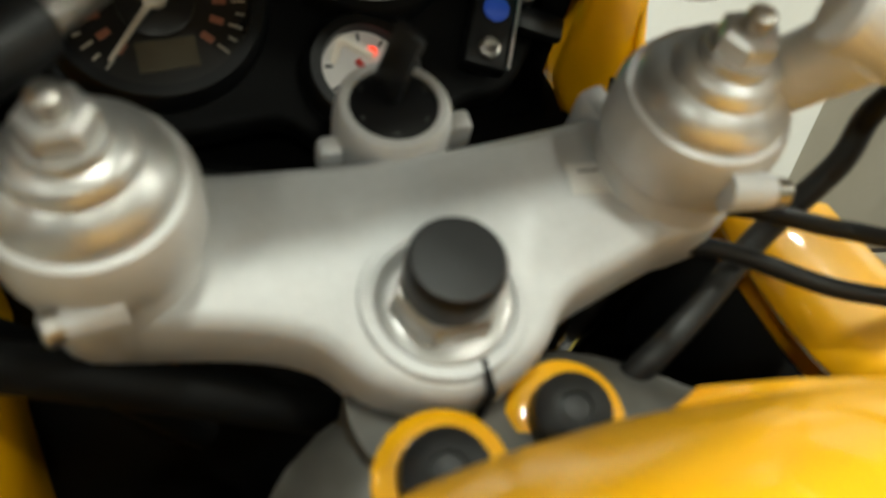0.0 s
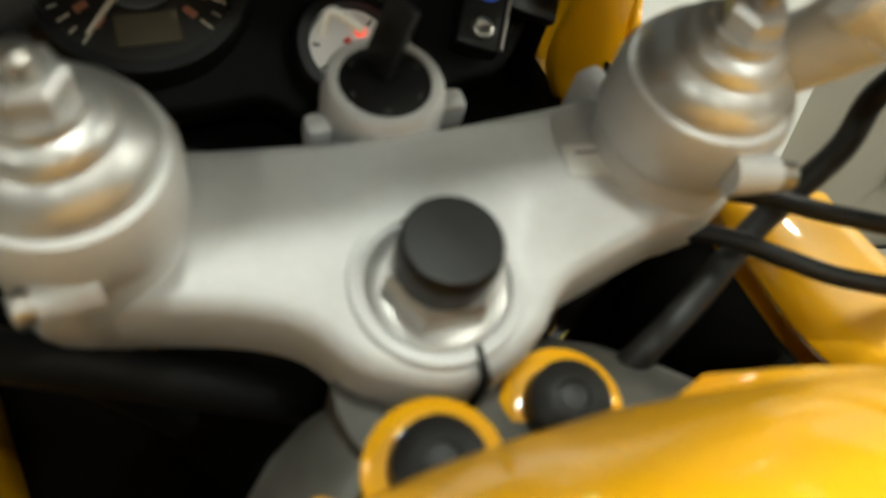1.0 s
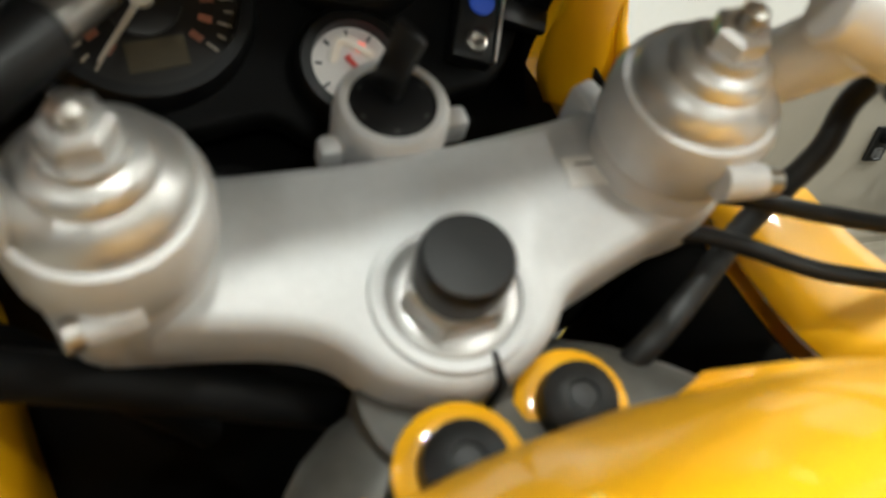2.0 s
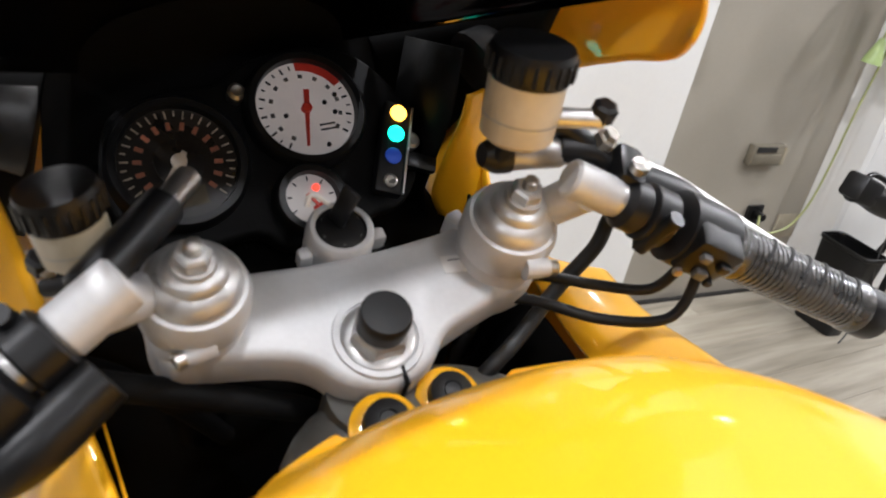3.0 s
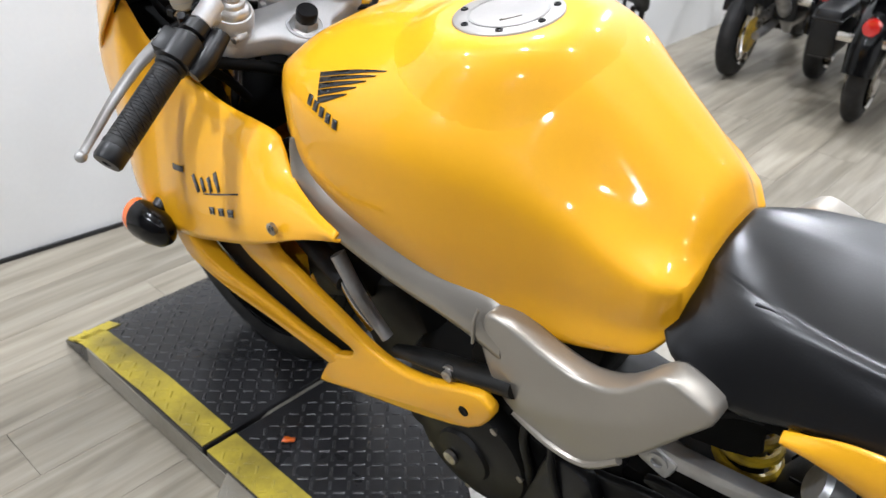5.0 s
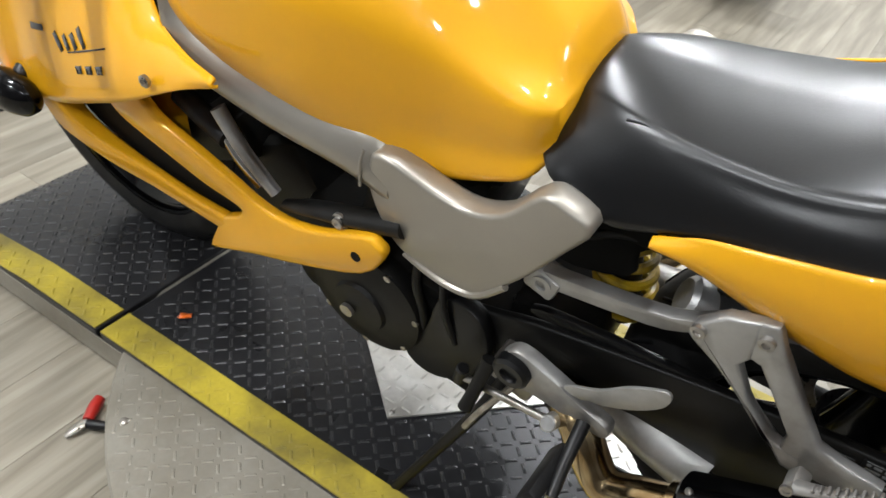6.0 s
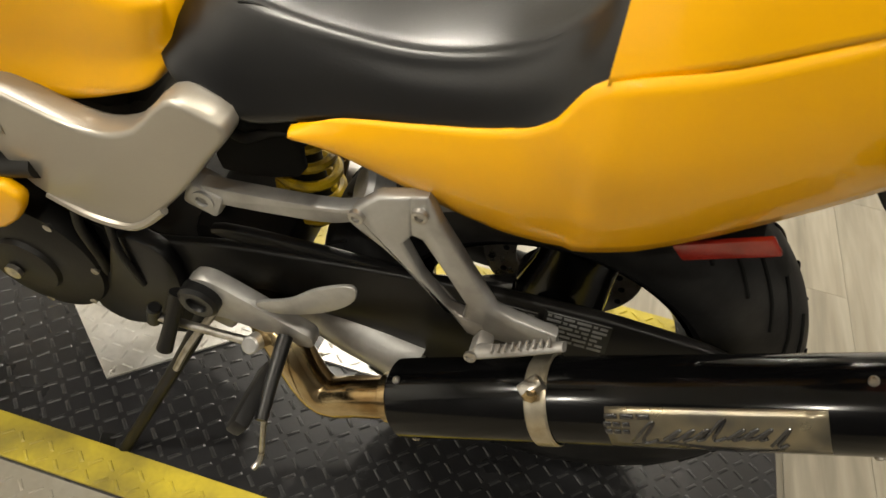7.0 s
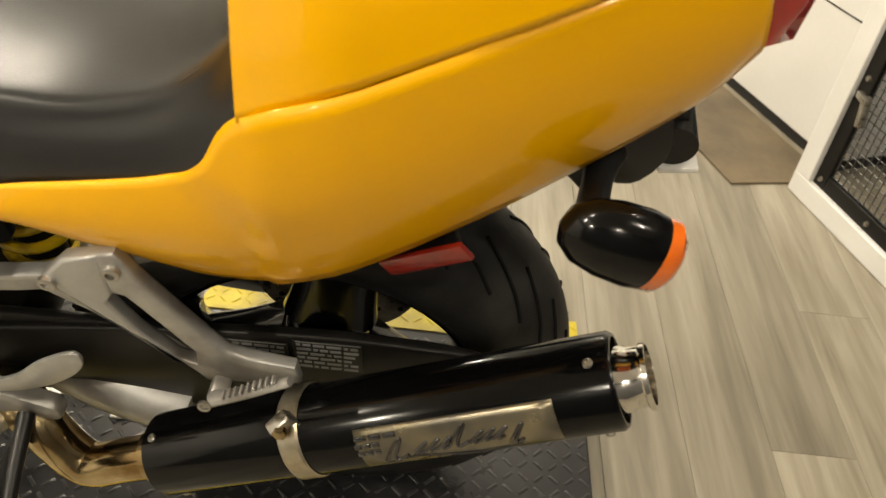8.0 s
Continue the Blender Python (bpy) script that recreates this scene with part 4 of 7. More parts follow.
def dial(cx, cy, r, face, name, label):
    c = gauge(name, lathe([(r + 0.009, -0.02), (r + 0.009, 0.004), (r + 0.006, 0.008), (r + 0.001, 0.008), (r, 0.0012)], (cx, cy, 0), seg=48, caps=False), BLACK, cluster, label)
    gauge(name.replace("gauge", "dial"), lathe([(r + 0.0015, -0.002), (r + 0.0015, 0.0015), (0.001, 0.0018)], (cx, cy, 0), seg=48), face, cluster, "dial face")
    return c


def tick(cx, cy, a, r0, r1, w, mat, z=0.0022):
    m = pose(cx, cy, z) @ pose(0, 0, 0, 0, 0, a) @ pose((r0 + r1) / 2, 0, 0)
    gauge("dial_mark", box((r1 - r0, w, 0.0005), m), mat, cluster)


dial(0, 0, 0.0385, DIAL, "tachometer_gauge", "black ring round a silver tachometer dial")
for k in range(23):
    a = 232 - k * 12.4
    tick(0, 0, a, 0.033 if k % 2 else 0.0315, 0.036, 0.0011 if k % 2 else 0.0016, DIALBLACK)
for k in range(12):
    a = 232 - k * 24.8
    tick(0, 0, a, 0.0255, 0.0285, 0.0034, GREYPRINT)
bm = bmesh.new()
arc = [[Vector((r * math.cos(radians(a)), r * math.sin(radians(a)), z)) for r, z in ((0.0315, 0.0024), (0.038, 0.0024), (0.038, 0.0030), (0.0315, 0.0030))] for a in range(28, 92, 4)]
gauge("redline_arc", loft(arc, bm=bm), DIALRED, cluster, "red warning arc")
for x, y in ((-0.017, -0.003), (0.016, 0.003), (0.026, 0.008), (0.022, -0.006), (0.009, -0.031)):
    gauge("dial_dot", lathe([(0.0019, 0.0018), (0.0019, 0.003)], (x, y, 0), seg=10), DIALBLACK, cluster)
gauge("needle", moved(slab([(-0.0022, 0.015), (0.0022, 0.015), (0.0010, -0.031), (-0.0010, -0.031)], 0.0042, 0.0054, plane="xy"), pose(0, 0, 0, 0, 0, -15)), DIALRED, cluster, "red needle")
gauge("needle_hub", lathe([(0.0040, 0.002), (0.0040, 0.0062), (0.003, 0.007), (0.001, 0.007)], (0, 0, 0), seg=16), DIALRED, cluster, "red needle hub")
for k in range(2):
    gauge("dial_print", box((0.013, 0.0016, 0.0004), pose(0.013, -0.0145 - 0.004 * k, 0.0022)), GREYPRINT, cluster, "grey print bars")

SX, SY, SR = -0.103, -0.024, 0.041
dial(SX, SY, SR, DIALDARK, "speedometer_gauge", "black ring round a dark speedometer dial")
for k in range(29):
    a = 228 - k * 9.85
    tick(SX, SY, a, SR - 0.006 if k % 2 else SR - 0.008, SR - 0.002, 0.001, PALE)
for k in range(15):
    a = 228 - k * 19.7
    tick(SX, SY, a, SR - 0.0165, SR - 0.0105, 0.0032, material("orange_print", (0.45, 0.17, 0.10), 0.4) if k == 0 else bpy.data.materials["orange_print"])
gauge("speedo_centre", lathe([(0.017, 0.0015), (0.017, 0.0030), (0.016, 0.0034), (0.001, 0.0034)], (SX, SY, 0), seg=32), DIALDARK, cluster, "dark dial centre")
gauge("odometer_window", box((0.026, 0.014, 0.001), pose(SX, SY - 0.026, 0.0022)), material("odometer_glass", (0.16, 0.14, 0.10), 0.12, metal=0.2), cluster, "pale odometer window")
gauge("needle", moved(slab([(-0.002, 0.008), (0.002, 0.008), (0.0008, -0.036), (-0.0008, -0.036)], 0.0046, 0.0058, plane="xy"), pose(SX, SY, 0, 0, 0, -42)), PALE, cluster, "pale needle")
gauge("needle_hub", lathe([(0.0055, 0.002), (0.0055, 0.0065), (0.004, 0.0075), (0.001, 0.0075)], (SX, SY, 0), seg=16), PALE, cluster, "pale needle hub")

TX, TY = -0.018, -0.070
dial(TX, TY, 0.0195, DIAL, "temperature_gauge", "black ring round a small silver temperature dial")
for k in range(7):
    tick(TX, TY, 205 - k * 40, 0.0145, 0.018, 0.0012, DIALBLACK)
gauge("warning_dot", lathe([(0.0028, 0.0018), (0.0028, 0.0034), (0.001, 0.0038)], (TX + 0.006, TY + 0.008, 0), seg=14), REDLIT, cluster, "lit red warning dot")
gauge("needle", moved(slab([(-0.0015, 0.005), (0.0015, 0.005), (0.0006, -0.014), (-0.0006, -0.014)], 0.004, 0.005, plane="xy"), pose(TX, TY, 0, 0, 0, 28)), DIALRED, cluster, "red needle")
gauge("dial_print", box((0.008, 0.005, 0.0004), pose(TX + 0.004, TY - 0.007, 0.0022, 0, 0, 20)), DIALRED, cluster, "red print block")

wm = pose(0.057, -0.045, 0.004, 0, 0, -26)
gauge("warning_lamp_panel", moved(box((0.023, 0.078, 0.012), None, 0.003), wm), BLACK, cluster, "black warning lamp panel")
for y, mt, lab in ((0.029, AMBERLIT, "lit amber warning lamp"), (0.011, GREENLIT, "lit green warning lamp"), (-0.008, BLUEDIM, "dim blue warning lamp")):
    gauge("warning_lamp", moved(lathe([(0.0066, 0.005), (0.0066, 0.0075), (0.005, 0.0088), (0.001, 0.0092)], (0, y, 0), seg=20), wm), mt, cluster, lab)
gauge("panel_screw", moved(lathe([(0.0055, 0.005), (0.0055, 0.008), (0.0035, 0.009), (0.001, 0.008)], (0, -0.029, 0), seg=14), wm), STEEL, cluster, "panel screw")
gauge("panel_edge", moved(box((0.0014, 0.074, 0.003), pose(0.0112, 0, 0.006)), wm), BRIGHT, cluster, "bright panel edge")
gauge("side_bracket", moved(box((0.030, 0.014, 0.008), pose(0.024, -0.004, -0.002), 0.003), wm), BLACK, cluster, "black bracket")
for x, y in ((0.078, -0.040), (-0.048, 0.022)):
    gauge("panel_bolt", lathe([(0.007, -0.006), (0.007, 0.002), (0.0045, 0.004), (0.001, 0.003)], (x, y, 0), seg=16), STEEL, cluster, "panel bolt")


# ---- fairing and screen ----
def screen_point(s, a):
    y = -0.018 + 0.47 * s
    w = 0.172 - 0.105 * s
    zb, zt = 0.985 - 0.17 * s, 1.066 - 0.235 * s ** 1.1
    c = math.cos(a)
    return Vector((w * math.copysign(abs(c) ** 0.8, c), y + 0.03 * (1 - math.sin(a)) * (1 - s) * 0, zb + (zt - zb) * math.sin(a) ** 0.9 if math.sin(a) > 0 else zb))


rows_ = [[screen_point(i / 14, math.pi * k / 30) for k in range(31)] for i in range(15)]
screen = part("windscreen", sheet(rows_), SCREEN, bike, "dark smoked acrylic windscreen", solid=0.004, smooth=60)
part("screen_edge", tube([screen_point(0, math.pi * k / 18) for k in range(19)], 0.0042, 10, 2), SCREEN, screen, "rounded screen edge")


def skin(top, bottom, bulge, n=60, m=14):
    """Panel between two curves in space, swelling outwards between them."""
    A, B = spline(top, 10), spline(bottom, 10)
    rows = []
    for i in range(n + 1):
        p, q = [c[min(int(i / n * (len(c) - 1) + 0.5), len(c) - 1)] for c in (A, B)]
        row = []
        for k in range(m + 1):
            t = k / m
            v = p.lerp(q, t)
            row.append(Vector((v.x - bulge * math.sin(math.pi * t ** 0.8), v.y, v.z)) if abs(v.x) > 1e-3 else v)
        rows.append(row)
    return sheet(rows)


def rolled(top, bottom, bulge, lift, power, front=1.0, n=72, m=20):
    """Panel with a rolled shoulder: out from the inner lip first, then down the flank."""
    A, B = spline(top, 10), spline(bottom, 10)
    rows = []
    for i in range(n + 1):
        p, q = [c[min(int(i / n * (len(c) - 1) + 0.5), len(c) - 1)] for c in (A, B)]
        w = min(1, max(0, (0.14 - p.y) / 0.10)) * min(1, max(0, (p.y + 0.24) / 0.12))
        row = []
        for k in range(m + 1):
            t = k / m
            g = t ** front + w * ((1 - (1 - t) ** power) - t ** front)
            h = t + w * (t ** 1.4 - t)
            x = p.x + (q.x - p.x) * g - bulge * (w if front > 1 else 1) * math.sin(math.pi * t ** 0.8) if abs(p.x) > 1e-3 else 0.0
            row.append(Vector((x, p.y + (q.y - p.y) * t, p.z + (q.z - p.z) * h + lift * w * math.sin(math.pi * min(1, t / 0.5)))))
        rows.append(row)
    flank[:] = [p for r in rows for p in r]
    return sheet(rows)


flank = []


def flank_x(y, z):
    """Side position of the near fairing's skin."""
    near = sorted(flank, key=lambda p: (p.y - y) ** 2 + (p.z - z) ** 2)[:4]
    ws = [1 / (1e-6 + (p.y - y) ** 2 + (p.z - z) ** 2) for p in near]
    return sum(p.x * w for p, w in zip(near, ws)) / sum(ws)


def flank_stroke(y, z, length, width, angle):
    """Thin printed stroke that lies on the near fairing."""
    c, s = math.cos(radians(angle)), math.sin(radians(angle))
    rows = []
    for i in range(4):
        u = length * (i / 3 - 0.5)
        rows.append([(flank_x(y + c * u - s * v, z + s * u + c * v) - 0.0052, y + c * u - s * v, z + s * u + c * v) for v in (-width / 2, 0, width / 2)])
    return sheet(rows)


UP_TOP = [(0, 0.482, 0.80), (-0.075, 0.43, 0.83), (-0.128, 0.30, 0.875), (-0.160, 0.16, 0.935), (-0.172, 0.05, 0.972), (-0.174, 0.005, 0.985), (-0.175, -0.022, 0.982)]
UP_BOT = [(0, 0.482, 0.70), (-0.10, 0.44, 0.70), (-0.172, 0.30, 0.745), (-0.193, 0.225, 0.800), (-0.196, 0.12, 0.885), (-0.189, 0.045, 0.922), (-0.184, 0.000, 0.938), (-0.178, -0.018, 0.957)]
LOW_TOP = [(0, 0.482, 0.70), (-0.10, 0.44, 0.70), (-0.170, 0.30, 0.765), (-0.180, 0.20, 0.845), (-0.176, 0.172, 0.862), (-0.166, 0.150, 0.795), (-0.160, 0.08, 0.756), (-0.154, 0.0, 0.732), (-0.155, -0.060, 0.730), (-0.156, -0.102, 0.727), (-0.161, -0.119, 0.714), (-0.180, -0.155, 0.694), (-0.203, -0.220, 0.688), (-0.222, -0.286, 0.690)]
LOW_BOT = [(0, 0.482, 0.60), (-0.11, 0.43, 0.60), (-0.185, 0.31, 0.56), (-0.222, 0.22, 0.525), (-0.226, 0.16, 0.512), (-0.229, 0.11, 0.518), (-0.232, 0.05, 0.535), (-0.235, -0.03, 0.568), (-0.236, -0.12, 0.607), (-0.230, -0.21, 0.652), (-0.223, -0.288, 0.686)]
fr = part("side_fairing", mirrored(rolled(LOW_TOP, LOW_BOT, 0.030, 0.030, 3.0, 2.4)), YELLOW, bike, "glossy yellow side fairing", solid=0.004, smooth=60)
fl = part("side_fairing", rolled(LOW_TOP, LOW_BOT, 0.006, 0.0, 1.35), YELLOW, bike, "glossy yellow side fairing", solid=0.004, smooth=60)
both("mirror_mount", skin(UP_TOP, UP_BOT, 0.004, 40, 8), YELLOW, None, "glossy yellow upper fairing wing", solid=0.004, smooth=60)
for sx in (-1, 1):
    ins = [[Vector((sx * -p.x * 0.955, p.y, p.z)) for p in c] for c in (spline(UP_TOP[2:6], 8)[:15], spline(UP_BOT[2:6], 8)[:15])]
    part("wing_lining", sheet([[p.lerp(q, k / 5) for k in range(6)] for p, q in zip(*ins)]), BLACKMAT, bike, "black upper fairing lining", solid=0.002)
# added strip, turned rearward into the lamps, for the fairing's brightly lit inner skin
flange_rear = [(0.174, 0.166, 0.874), (0.173, 0.165, 0.850), (0.171, 0.162, 0.815), (0.167, 0.158, 0.780), (0.160, 0.160, 0.756)]
flange_front = [(0.140, 0.146, 0.872), (0.139, 0.152, 0.850), (0.137, 0.168, 0.812), (0.138, 0.184, 0.775), (0.148, 0.186, 0.750)]
part("fairing_flange", sheet([[p.lerp(q, k / 6) + Vector((0, -0.006 * math.sin(math.pi * k / 6), 0)) for k in range(7)] for p, q in zip(spline(flange_rear, 6), spline(flange_front, 6))]), YELLOW, fr, "yellow strip added inside the fairing, turned to catch the light", solid=0.003, smooth=60)
part("flange_lining", sheet([[(0.136, 0.150, 0.905), (0.136, 0.235, 0.890)], [(0.135, 0.158, 0.850), (0.134, 0.250, 0.830)], [(0.133, 0.174, 0.812), (0.132, 0.262, 0.790)], [(0.133, 0.192, 0.772), (0.131, 0.270, 0.750)], [(0.140, 0.196, 0.740), (0.132, 0.276, 0.710)]]), BLACKMAT, fr, "black lining beside the instruments", solid=0.002, smooth=60)
arch = [(-0.145, 0.60), (-0.142, 0.80)] + [(0.132 * math.cos(a), 0.86 + 0.062 * math.sin(a)) for a in [math.pi - math.pi * k / 10 for k in range(11)]] + [(0.142, 0.80), (0.145, 0.60)]
part("cockpit_bulkhead", moved(slab(arch, -0.006, 0.0, 0, 0, plane="xy"), Matrix(((1, 0, 0, 0), (0, 0, -1, 0.285), (0, 1, 0, 0), (0, 0, 0, 1)))), BLACKMAT, bike, "black cockpit bulkhead")
part("cockpit_tray", sheet([[(x * w, y, z) for x in (-0.165, -0.08, 0, 0.08, 0.165)] for y, z, w in ((0.285, 0.80, 0.82), (0.20, 0.74, 0.95), (0.12, 0.70, 0.95), (0.08, 0.62, 1.0))]), BLACKMAT, bike, "black cockpit tray", solid=0.003)
for o, sx in ((fl, -1), (fr, 1)):
    part("fairing_bolt", lathe([(0.008, -0.004), (0.0085, 0.001), (0.006, 0.003), (0.0035, 0.003), (0.003, 0.001), (0.0005, 0.001)], (sx * 0.2405, -0.173, 0.657), (sx, 0, 0.05), 16), STEEL, o, "recessed fairing bolt")
    if sx > 0:
        continue
    # lettering stands as plain strokes
    marks = [(0.083, 0.636, 0.030, 0.008, -10)]
    for u, v, l, w, a in ((0.014, 0, 0.026, 0.0085, 70), (0.034, -0.002, 0.020, 0.0085, 70), (0.054, -0.002, 0.020, 0.0085, 70), (0.074, 0.001, 0.026, 0.0085, 70), (0.080, -0.014, 0.095, 0.0020, 0)):
        marks.append((0.048 - 0.935 * u + 0.354 * v, 0.625 + 0.354 * u + 0.935 * v, l, w, a - 21))
    for k, (y, z, l, w, a) in enumerate(marks):
        part("model_lettering", flank_stroke(y, z, l, w, a), GREYPRINT if k == 0 else DECAL, o, "faded lettering stroke", solid=0.0006)
    for k in range(3):
        part("model_number", flank_stroke(-0.012 - 0.026 * k, 0.609 + 0.0090 * k, 0.015, 0.010, -20), DECAL, o, "small dark lettering block", solid=0.0006)
for sx in (-1, 1):
    part("inner_lining", sheet([[(sx * x, y, z) for x, z in ((0.1505, 0.012 + zl), (0.148, zl - 0.05), (0.146, zl - 0.16), (0.160, zl - 0.30))] for y, zl in ((0.15, 0.772), (0.08, 0.735), (0.0, 0.712), (-0.095, 0.700))]), BLACKMAT if sx > 0 else YELLOW, bike, "fairing lining", solid=0.002)

# bellypan scoops: two slender arms round a long vent, and a tail fin
ARM_UPPER = [(-0.050, 0.600), (-0.090, 0.566), (-0.104, 0.551), (-0.158, 0.530), (-0.223, 0.503), (-0.269, 0.482), (-0.318, 0.474), (-0.379, 0.488), (-0.456, 0.524), (-0.478, 0.521), (-0.486, 0.503), (-0.448, 0.453), (-0.344, 0.405), (-0.238, 0.366), (-0.150, 0.330), (-0.140, 0.334), (-0.166, 0.380),
             (-0.190, 0.414), (-0.223, 0.433), (-0.235, 0.447), (-0.231, 0.457), (-0.169, 0.468), (-0.108, 0.488), (-0.046, 0.510), (-0.016, 0.536), (-0.004, 0.575)]
ARM_LOWER = [(0.120, 0.520), (0.099, 0.487), (0.066, 0.461), (0.010, 0.443), (-0.060, 0.428), (-0.128, 0.418), (-0.200, 0.414), (-0.205, 0.390), (-0.170, 0.384), (-0.072, 0.395), (-0.012, 0.402), (0.048, 0.416), (0.103, 0.438), (0.136, 0.460), (0.155, 0.515)]
VENT = [(0.125, 0.530), (0.100, 0.470), (0.010, 0.430), (-0.128, 0.405), (-0.200, 0.405), (-0.245, 0.447), (-0.169, 0.480), (-0.046, 0.540), (0.030, 0.575)]
lean_out = lambda y, z: -0.020 * min(1, max(0, (y + 0.05) / 0.18))
for sx in (-1, 1):
    up_bm, low_bm = slab(ARM_UPPER, -0.186, -0.204, 0.005, 3, lean_out), slab(ARM_LOWER, -0.187, -0.2035, 0.005, 3, lean_out)
    vent = slab(VENT, -0.176, -0.182, 0, 4)
    if sx > 0:
        up_bm, low_bm, vent = mirrored(up_bm), mirrored(low_bm), mirrored(vent)
    o = part("belly_scoop", up_bm, YELLOW, bike, "slender yellow lower fairing scoop with a tail fin", smooth=50)
    part("scoop_arm", low_bm, YELLOW, o, "lower yellow scoop arm", smooth=50)
    part("vent_backing", vent, BLACKMAT, o, "black vent backing")
    part("scoop_bolt", lathe([(0.008, -0.003), (0.007, 0.002), (0.003, 0.002), (0.0005, 0.001)], (sx * 0.204, -0.443, 0.484), (sx, 0, 0), 14), BLACKMAT, o, "dark scoop bolt")


# ---- frame, engine, swing arm ----
SPAR_TOP = [(-0.166, 0.748), (-0.170, 0.732), (-0.184, 0.712), (-0.212, 0.692), (-0.260, 0.679), (-0.330, 0.668), (-0.400, 0.660), (-0.450, 0.651), (-0.485, 0.632)]
SPAR_BOT = [(-0.148, 0.744), (-0.147, 0.715), (-0.152, 0.682), (-0.184, 0.650), (-0.245, 0.632), (-0.330, 0.614), (-0.410, 0.602), (-0.450, 0.590), (-0.485, 0.575)]


def spar():
    a, b = [spline([(0, *p) for p in c], 6) for c in (SPAR_TOP, SPAR_BOT)]
    rings = []
    for i, (p, q) in enumerate(zip(a, b)):
        k = i / (len(a) - 1)
        x = 0.172 + 0.020 * min(1, k * 2.4) - 0.024 * max(0, k - 0.6)
        rings.append([Vector((-x + dx, p.y + (q.y - p.y) * t, p.z + (q.z - p.z) * t)) for dx, t in ((0.040, -0.06), (0.028, -0.05), (0.016, 0.14), (0.003, 0.50), (-0.001, 0.72), (0.002, 0.96), (0.008, 1.02), (0.030, 1.0))])
    return loft(rings)


both("frame_spar", spar(), FRAME, None, "titanium-grey aluminium frame spar", smooth=55)
PLATE_OUT = [(-0.462, 0.634), (-0.486, 0.641), (-0.515, 0.633), (-0.552, 0.622), (-0.592, 0.618), (-0.632, 0.636), (-0.672, 0.680), (-0.700, 0.680), (-0.730, 0.662), (-0.705, 0.620), (-0.668, 0.565), (-0.632, 0.520), (-0.606, 0.492), (-0.575, 0.487), (-0.540, 0.492), (-0.498, 0.504), (-0.474, 0.530), (-0.456, 0.580)]
both("pivot_plate", slab(PLATE_OUT, -0.148, -0.1815, 0.006, 3), FRAME, None, "titanium-grey frame pivot plate", smooth=55)
both("spar_joint", tube([(-0.1805, -0.455, 0.640), (-0.1865, -0.453, 0.625), (-0.1870, -0.449, 0.590)], 0.0020, 8, 4), FRAME, None, "weld line")
both("plate_lip", tube([(-0.178, -0.50, 0.502), (-0.181, -0.55, 0.488), (-0.181, -0.60, 0.492), (-0.179, -0.64, 0.530)], 0.005, 8, 5), FRAME, None, "rounded plate lip")

eng = part("crankcase", box((0.26, 0.36, 0.20), pose(0, -0.42, 0.30, 12, 0, 0), 0.03), ENGINE, bike, "dark grey engine crankcase")
part("engine_cover", lathe([(0.098, 0), (0.100, 0.012), (0.094, 0.026), (0.070, 0.034), (0.045, 0.036), (0.042, 0.042), (0.030, 0.044), (0.001, 0.044)], (-0.130, -0.40, 0.325), (-1, 0, 0), 40), ENGINE, eng, "round grey alternator cover")
for k in range(7):
    a = radians(20 + 51 * k)
    part("cover_bolt", lathe([(0.006, 0), (0.006, 0.006), (0.003, 0.007)], (-0.152, -0.40 + 0.089 * math.cos(a), 0.325 + 0.089 * math.sin(a)), (-1, 0, 0), 10), STEEL, eng, "cover bolt")
part("cover_plug", lathe([(0.011, 0), (0.011, 0.006), (0.005, 0.007), (0.001, 0.005)], (-0.176, -0.385, 0.318), (-1, 0, 0), 16), STEEL, eng, "round cover plug")
part("front_cylinder", box((0.20, 0.17, 0.15), pose(0, -0.20, 0.40, -25, 0, 0), 0.02), ENGINE, eng, "dark front cylinder")
part("rear_cylinder", box((0.20, 0.16, 0.22), pose(0, -0.46, 0.50, 20, 0, 0), 0.02), ENGINE, eng, "dark rear cylinder")
part("cylinder_head", box((0.23, 0.15, 0.08), pose(0, -0.10, 0.45, -25, 0, 0), 0.02), ENGINE, eng, "cylinder head cover")
part("radiator", box((0.30, 0.035, 0.22), pose(0, 0.03, 0.50, -12, 0, 0), 0.006), BLACKMAT, bike, "black radiator")
part("airbox", box((0.20, 0.46, 0.12), pose(0, -0.34, 0.60), 0.03), BLACKMAT, bike, "black airbox")
part("battery_box", box((0.20, 0.24, 0.10), pose(0, -0.80, 0.63), 0.02), BLACKMAT, bike, "black battery box")
